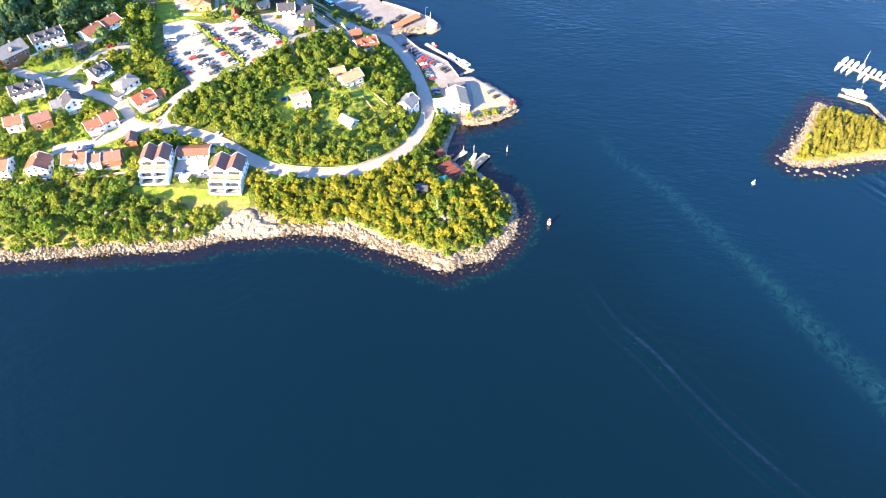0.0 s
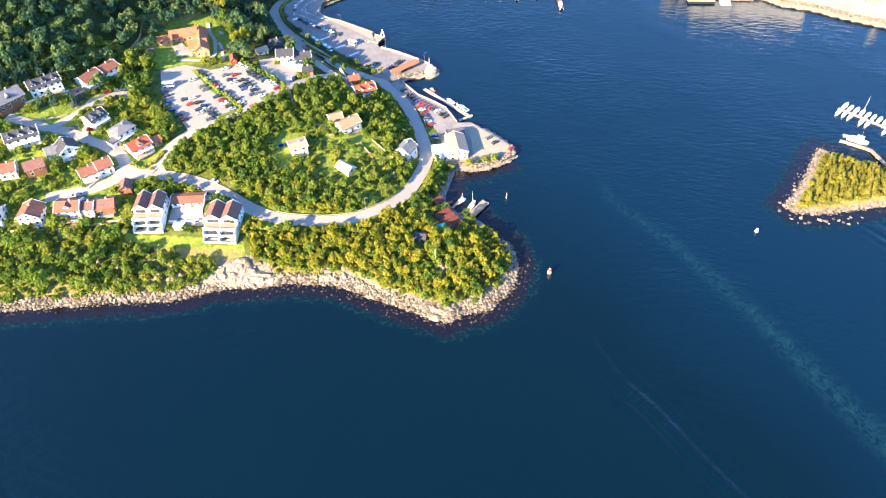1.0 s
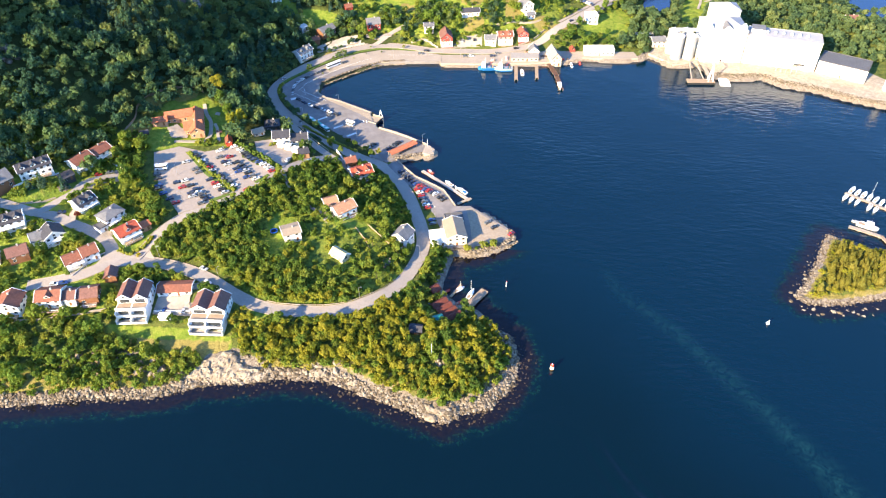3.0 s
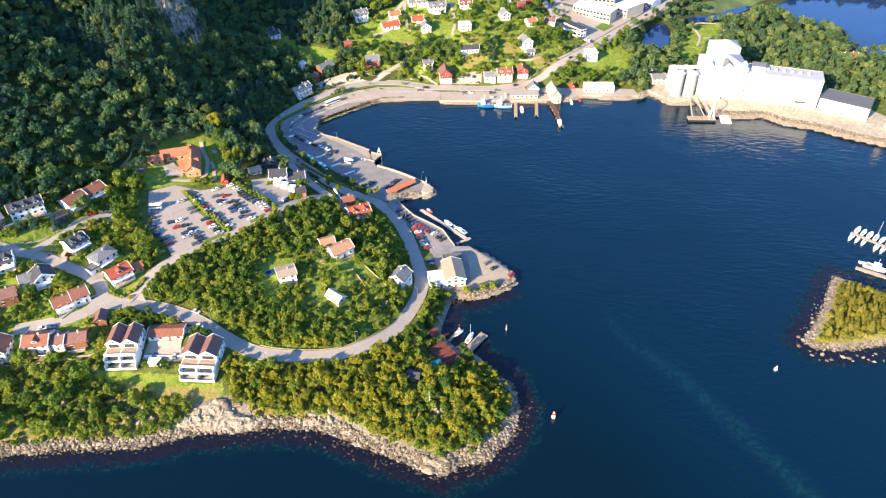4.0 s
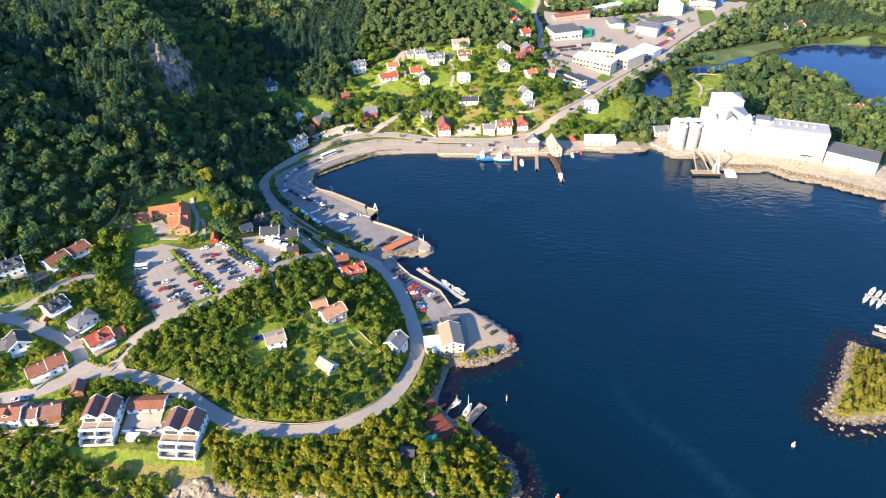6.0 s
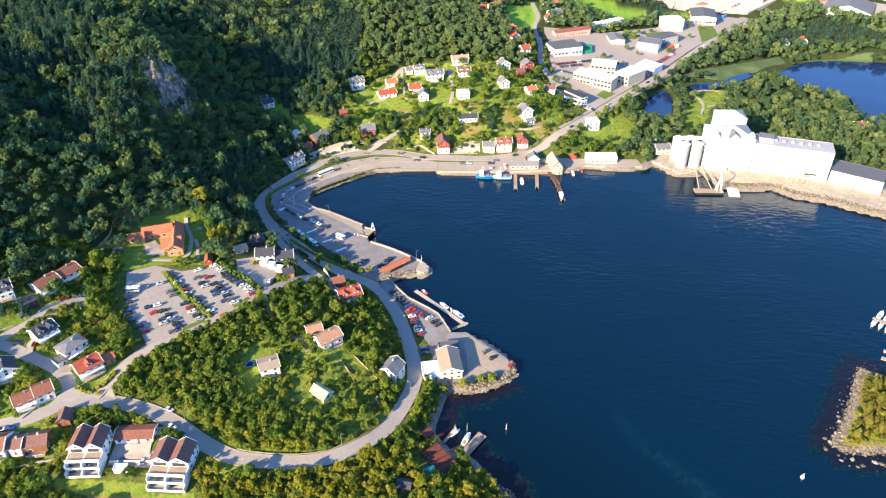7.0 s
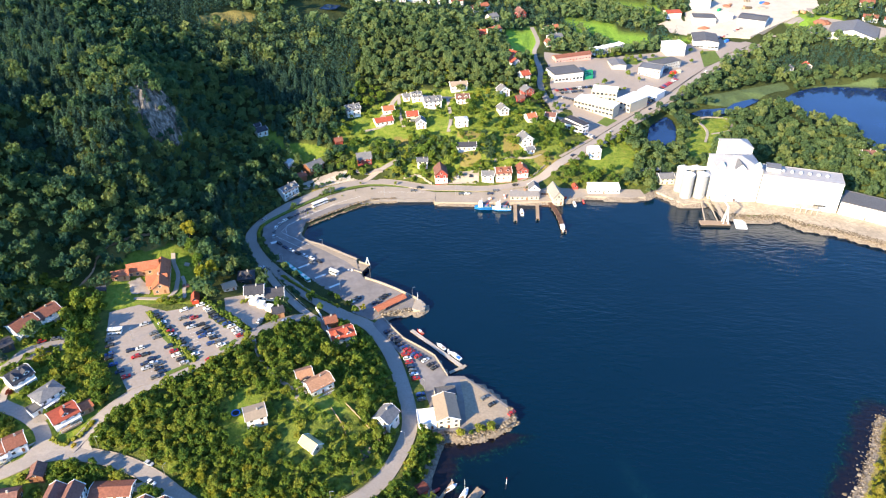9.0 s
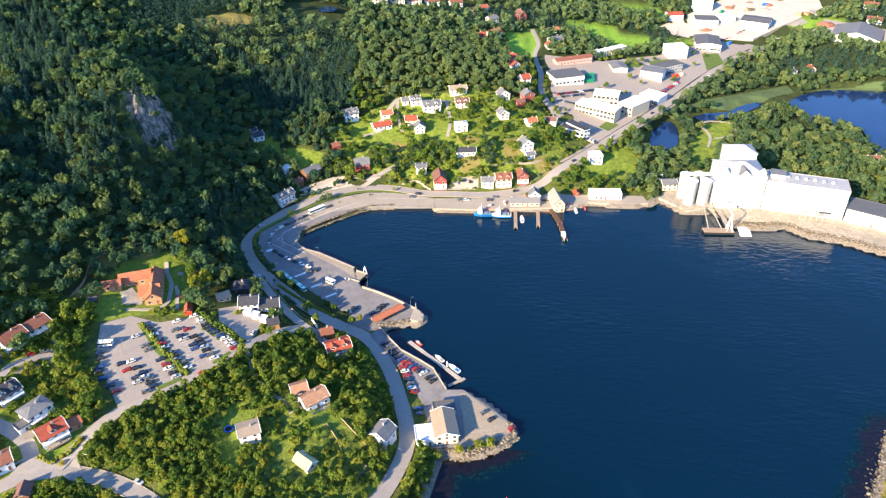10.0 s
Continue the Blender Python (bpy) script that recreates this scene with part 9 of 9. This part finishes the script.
# mill details
def mill_details():
    ob = thing("mill_gable", pose(180, 517.4, 26.6), "grey dormer gable on the mill roof", "gable", "mill buildings")
    part("wall", wall_mesh(7, 8, 1.2, 3.2, "g", 0.4), PLASTER, ob)
    part("roof", roof_mesh(7, 8, 1.2, 3.2, "g", 0.3), ROOF_GREY, ob)
    ob.matrix_world = pose(176.5, 517.3, 26.6)
    for x, y in ((168, 520), (192, 520)):
        ob = thing("turret", pose(x, y, 26.4), "small pale green-capped corner turret", "turret", "mill turrets")
        part("drum", bar((0, 0, -0.5), (0, 0, 2.6), 2.3, 2.3, 8), PLASTER, ob)
        part("cap", bar((0, 0, 2.6), (0, 0, 5.0), 2.5, 0.2, 8), surface("verdigris_%d" % x, (0.4, 0.5, 0.42), 0.15, 1, 0.3, 0.6), ob)
    for i in range(7):
        x, y = 204 + i * 5.2, 522.5 - i * 1.45
        ob = thing("roof_unit", pose(x, y, 24.3, 0, 0, -16), "pale ventilation unit on the mill roof", "roof unit", "roof units")
        part("casing", cuboid(-0.9, 0.9, -0.7, 0.7, 0, 1.2, 0.08), ROOF_WHITE, ob)
        part("cowl", bar((0, 0, 1.2), (0, 0, 1.8), 0.4, 0.3), STEEL, ob)
    ob = thing("roof_house", pose(203, 520.5, 24.3, 0, 0, -16), "white lift house on the mill wing", "roof house")
    part("body", cuboid(-5, 4, -1, 7, 0, 2.6, 0.05), PLASTER, ob)
    part("cover", cuboid(-5.2, 4.2, -1.2, 7.2, 2.6, 2.85), ROOF_GREY, ob)
    ob = thing("loading_bay", pose(226, 504.5, 2.7, 0, 0, -16), "open loading bay with posts below the mill wing", "loading bay")
    part("canopy", cuboid(-10, 4, -3.2, 1.4, 4.2, 4.6), CONCRETE, ob)
    for k in range(5):
        part("post", cuboid(-9.8 + k * 3.4, -9.4 + k * 3.4, -3.0, -2.6, 0, 4.18), CONCRETE, ob)
    part("shutter", cuboid(1, 8, -0.6, 0.6, 5.2, 6.0), DARK_BOARD, ob)
    ob = thing("tower_crane", pose(282, 478, 2.7), "tall white loading tower at the mill quay", "tower")
    part("mast", cuboid(-1.6, 1.6, -1.6, 1.6, 0, 14, 0.1), PLASTER, ob)
    part("head", cuboid(-2.2, 2.2, -2.2, 2.2, 14, 17, 0.1), PLASTER, ob)
    part("chute", bar((0, -2, 13), (-3, -8, 4), 0.6), STEEL, ob)


mill_details()


# bridge over the weir, soil mound, roundabout
_o = thing("footbridge", pose(123, 556, 5.0, 0, 0, 12), "pale concrete bridge over the weir", "bridge")
part("deck", cuboid(0, 17, -1.6, 1.6, 0, 0.5, 0.05), PALE_CONCRETE, _o)
for _y in (-1.5, 1.5):
    part("railing", cuboid(0, 17, _y - 0.08, _y + 0.08, 0.5, 1.5), HULL_WHITE, _o)
for _x in (1, 8.5, 16):
    part("pier", cuboid(_x - 0.4, _x + 0.4, -1.2, 1.2, -5, 0), CONCRETE, _o)
_bm = bmesh.new()
bmesh.ops.create_icosphere(_bm, subdivisions=3, radius=1)
for _v in _bm.verts:
    _v.co *= 1 + 0.3 * noise.noise(_v.co * 2.5)
_o = new("soil_mound", mesh_of("soil_mound", _bm, HEATH))
_o.matrix_world = pose(375, 882, height(375, 882)) @ Matrix.Diagonal((9, 7, 3.5, 1))
tagged(_o, "heap of red-brown soil by the road", "mound")
for _k, (_r, _m, _lab) in enumerate(((13, ASPHALT, "round asphalt junction"), (6, GRASS_VERGE, "grass island of the roundabout"))):
    _z = float(ROAD_LINES["harbour_road"][1][np.hypot(*(ROAD_LINES["harbour_road"][0] - (386, 923)).T).argmin()])
    _o = new("roundabout", mesh_of("roundabout", bar((386, 923, _z - 1), (386, 923, _z + 0.35 + 0.25 * _k), _r, _r, 28), _m))
    tagged(_o, _lab, "road", kind="structure")

# tables, garden sheds and vans near the homes
for _i, (_x, _y) in enumerate(((-197, 239.5), (-186, 241.2), (-207, 236.8), (-172, 247.2))):
    _o = thing("garden_table", pose(_x, _y + 0.6, height(_x, _y + 0.6) + 0.1), "brown wooden garden table on a terrace", "table", "garden tables")
    part("tabletop", cuboid(-0.9, 0.9, -0.5, 0.5, 0.68, 0.75), WOOD, _o)
    for _a in (-0.8, 0.8):
        for _b in (-0.4, 0.4):
            part("leg", cuboid(_a - 0.04, _a + 0.04, _b - 0.04, _b + 0.04, 0, 0.67), WOOD, _o)


# timber slip, fish crates and small things on the town quay
_o = thing("slipway", pose(49.6, 511, 0), "brown timber slip between the quay sheds", "slipway")
for _k in range(14):
    part("plank", cuboid(0, 5.6, _k * 1.02, _k * 1.02 + 0.94, -0.1 + _k * 0.19, 0.1 + _k * 0.19), CREOSOTE, _o)
for _x in (0.3, 2.7, 5.1):
    part("rail", bar((_x, 0, 0.15), (_x, 14, 2.76), 0.12), CREOSOTE, _o)
    for _k in range(4):
        part("support_post", bar((_x, 1.5 + _k * 3.6, -3), (_x, 1.5 + _k * 3.6, 0.1 + _k * 0.65), 0.2), CREOSOTE, _o)
random.seed(77)
for _x, _y, _n in ((31, 526.5, 3), (40, 529.5, 3), (23, 518.5, 3), (13, 516.5, 2), (68, 519.5, 2)):
    for _k in range(_n):
        _mat, _lab = random.choice(((ORANGE_BOARD, "orange fish crate on the quay"), (HULL_WHITE, "pale fish tub on the quay"), (WOOD, "old wooden crate on the quay"), (TARP, "blue fish crate on the quay"), (HULL_WHITE, "white fish box on the quay"), (WOOD, "wooden pallet stack on the quay"), (SIGNAL_RED, "red gear box on the quay")))
        _w, _d, _h = random.uniform(1.0, 2.0), random.uniform(0.9, 1.4), random.uniform(0.8, 1.5)
        _px, _py = _x + random.uniform(-2, 2), _y + random.uniform(-1.2, 1.2)
        _o = thing("crate", pose(_px, _py, surface_level(_px, _py), 0, 0, random.uniform(0, 90)), _lab, "crate", "quay crates")
        part("body", cuboid(-_w / 2, _w / 2, -_d / 2, _d / 2, 0.12, _h, 0.04), _mat, _o)
        part("lid", cuboid(-_w / 2 - 0.03, _w / 2 + 0.03, -_d / 2 - 0.03, _d / 2 + 0.03, _h, _h + 0.08), _mat, _o)
        for _a in (-0.4, 0.4):
            part("runner", cuboid(-_w / 2, _w / 2, _a * _d - 0.06, _a * _d + 0.06, 0, 0.12), WOOD, _o)
for _x, _y, _yaw in ((-6, 522, 4), (-2, 522.4, 6), (14, 523, 8), (18, 527.5, 10), (-40, 525.5, 3), (96, 533, 0), (-15, 540, 85), (-9, 541.5, 88), (0, 542, 90), (32, 536, 25), (-36, 529.8, 0), (76, 571, 47), (150, 661, 50), (220, 753, 52), (110, 613, 50), (270, 815, 46), (-120, 420, 45)):
    car(_x, _y, _yaw, random.choice(COLOURS), "on the town's road", "town cars")


# the works site: heaps of soil and gravel, machines and containers
random.seed(91)
for _k in range(16):
    _x, _y = random.uniform(235, 360), random.uniform(870, 985)
    if not inside(np.array([[_x, _y]]), WORKS)[0] or any(inside(np.array([[_x, _y]]), f)[0] for f in FOOTPRINTS):
        continue
    _bm = bmesh.new()
    bmesh.ops.create_icosphere(_bm, subdivisions=2, radius=1)
    for _v in _bm.verts:
        _v.co *= 1 + 0.35 * noise.noise(_v.co * 2.0 + Vector((_k, 0, 0)))
    _o = new("soil_mound", mesh_of("soil_mound", _bm, random.choice((GRAVEL, PATH_GRAVEL, HEATH, ROCK))))
    _o.matrix_world = pose(_x, _y, surface_level(_x, _y)) @ Matrix.Diagonal((random.uniform(3, 7), random.uniform(2.5, 5), random.uniform(1.2, 2.6), 1))
    tagged(_o, "pale mound of soil on the works site", "mound", "works mounds")
for _k in range(14):
    _x, _y = random.uniform(240, 370), random.uniform(865, 985)
    if inside(np.array([[_x, _y]]), WORKS)[0] and not any(inside(np.array([[_x, _y]]), f)[0] for f in FOOTPRINTS):
        _m, _lab = random.choice(((HULL_WHITE, "white site container on the gravel"), (ORANGE_BOARD, "orange site container on the gravel"), (GREEN_STEEL, "green site container on the gravel"), (TARP, "blue site container on the gravel")))
        container(_x, _y, random.uniform(0, 180), _m, _lab)
for _x, _y, _s in ((139, 770, 0.9), (146, 764, 0.8), (153, 759, 0.9), (160, 765, 1.0), (143, 757, 0.8), (128, 690, 0.7), (133, 693, 0.7), (70, 640, 0.9), (67, 645, 0.7), (63, 700, 0.8), (62, 690, 0.9), (64, 710, 0.8), (195, 707, 0.9), (118, 760, 0.8), (124, 762, 0.9), (131, 764, 0.9)):
    _k = lone_tree_kinds["broad", int(_x) % 5]
    _o = thing("tree", pose(_x, _y, surface_level(_x, _y) - 0.2, 0, 0, _x * 11) @ Matrix.Scale(_s, 4), "leafy green tree at the yard's edge", "tree", "yard trees")
    part("crown", _k[0], None, _o)
    part("trunk", _k[1], None, _o)
for _loop, _lab in (([(136, 760), (150, 768), (162, 764), (154, 755), (142, 753)], "rough grass between the yards"), ([(110, 640), (118, 634), (108, 622), (101, 627)], "narrow lawn beside the main road")):
    paved("verge", _loop, PAD_PLANES[7][1], 0.3, GRASS_VERGE, _lab)
for _i in range(7):
    car(178 + _i * 1.4, 742 + _i * 2.6, 35, random.choice(COLOURS), "behind the office building", "office cars")
for _i in range(6):
    car(143 + _i * 2.6, 674 + _i * 2.4, -42, random.choice(COLOURS), "before the low white shop", "white shop cars")
for _i in range(6):
    car(96 - _i * 2.2, 601 + _i * 1.4, 60, random.choice(COLOURS), "beside the showroom", "showroom cars")
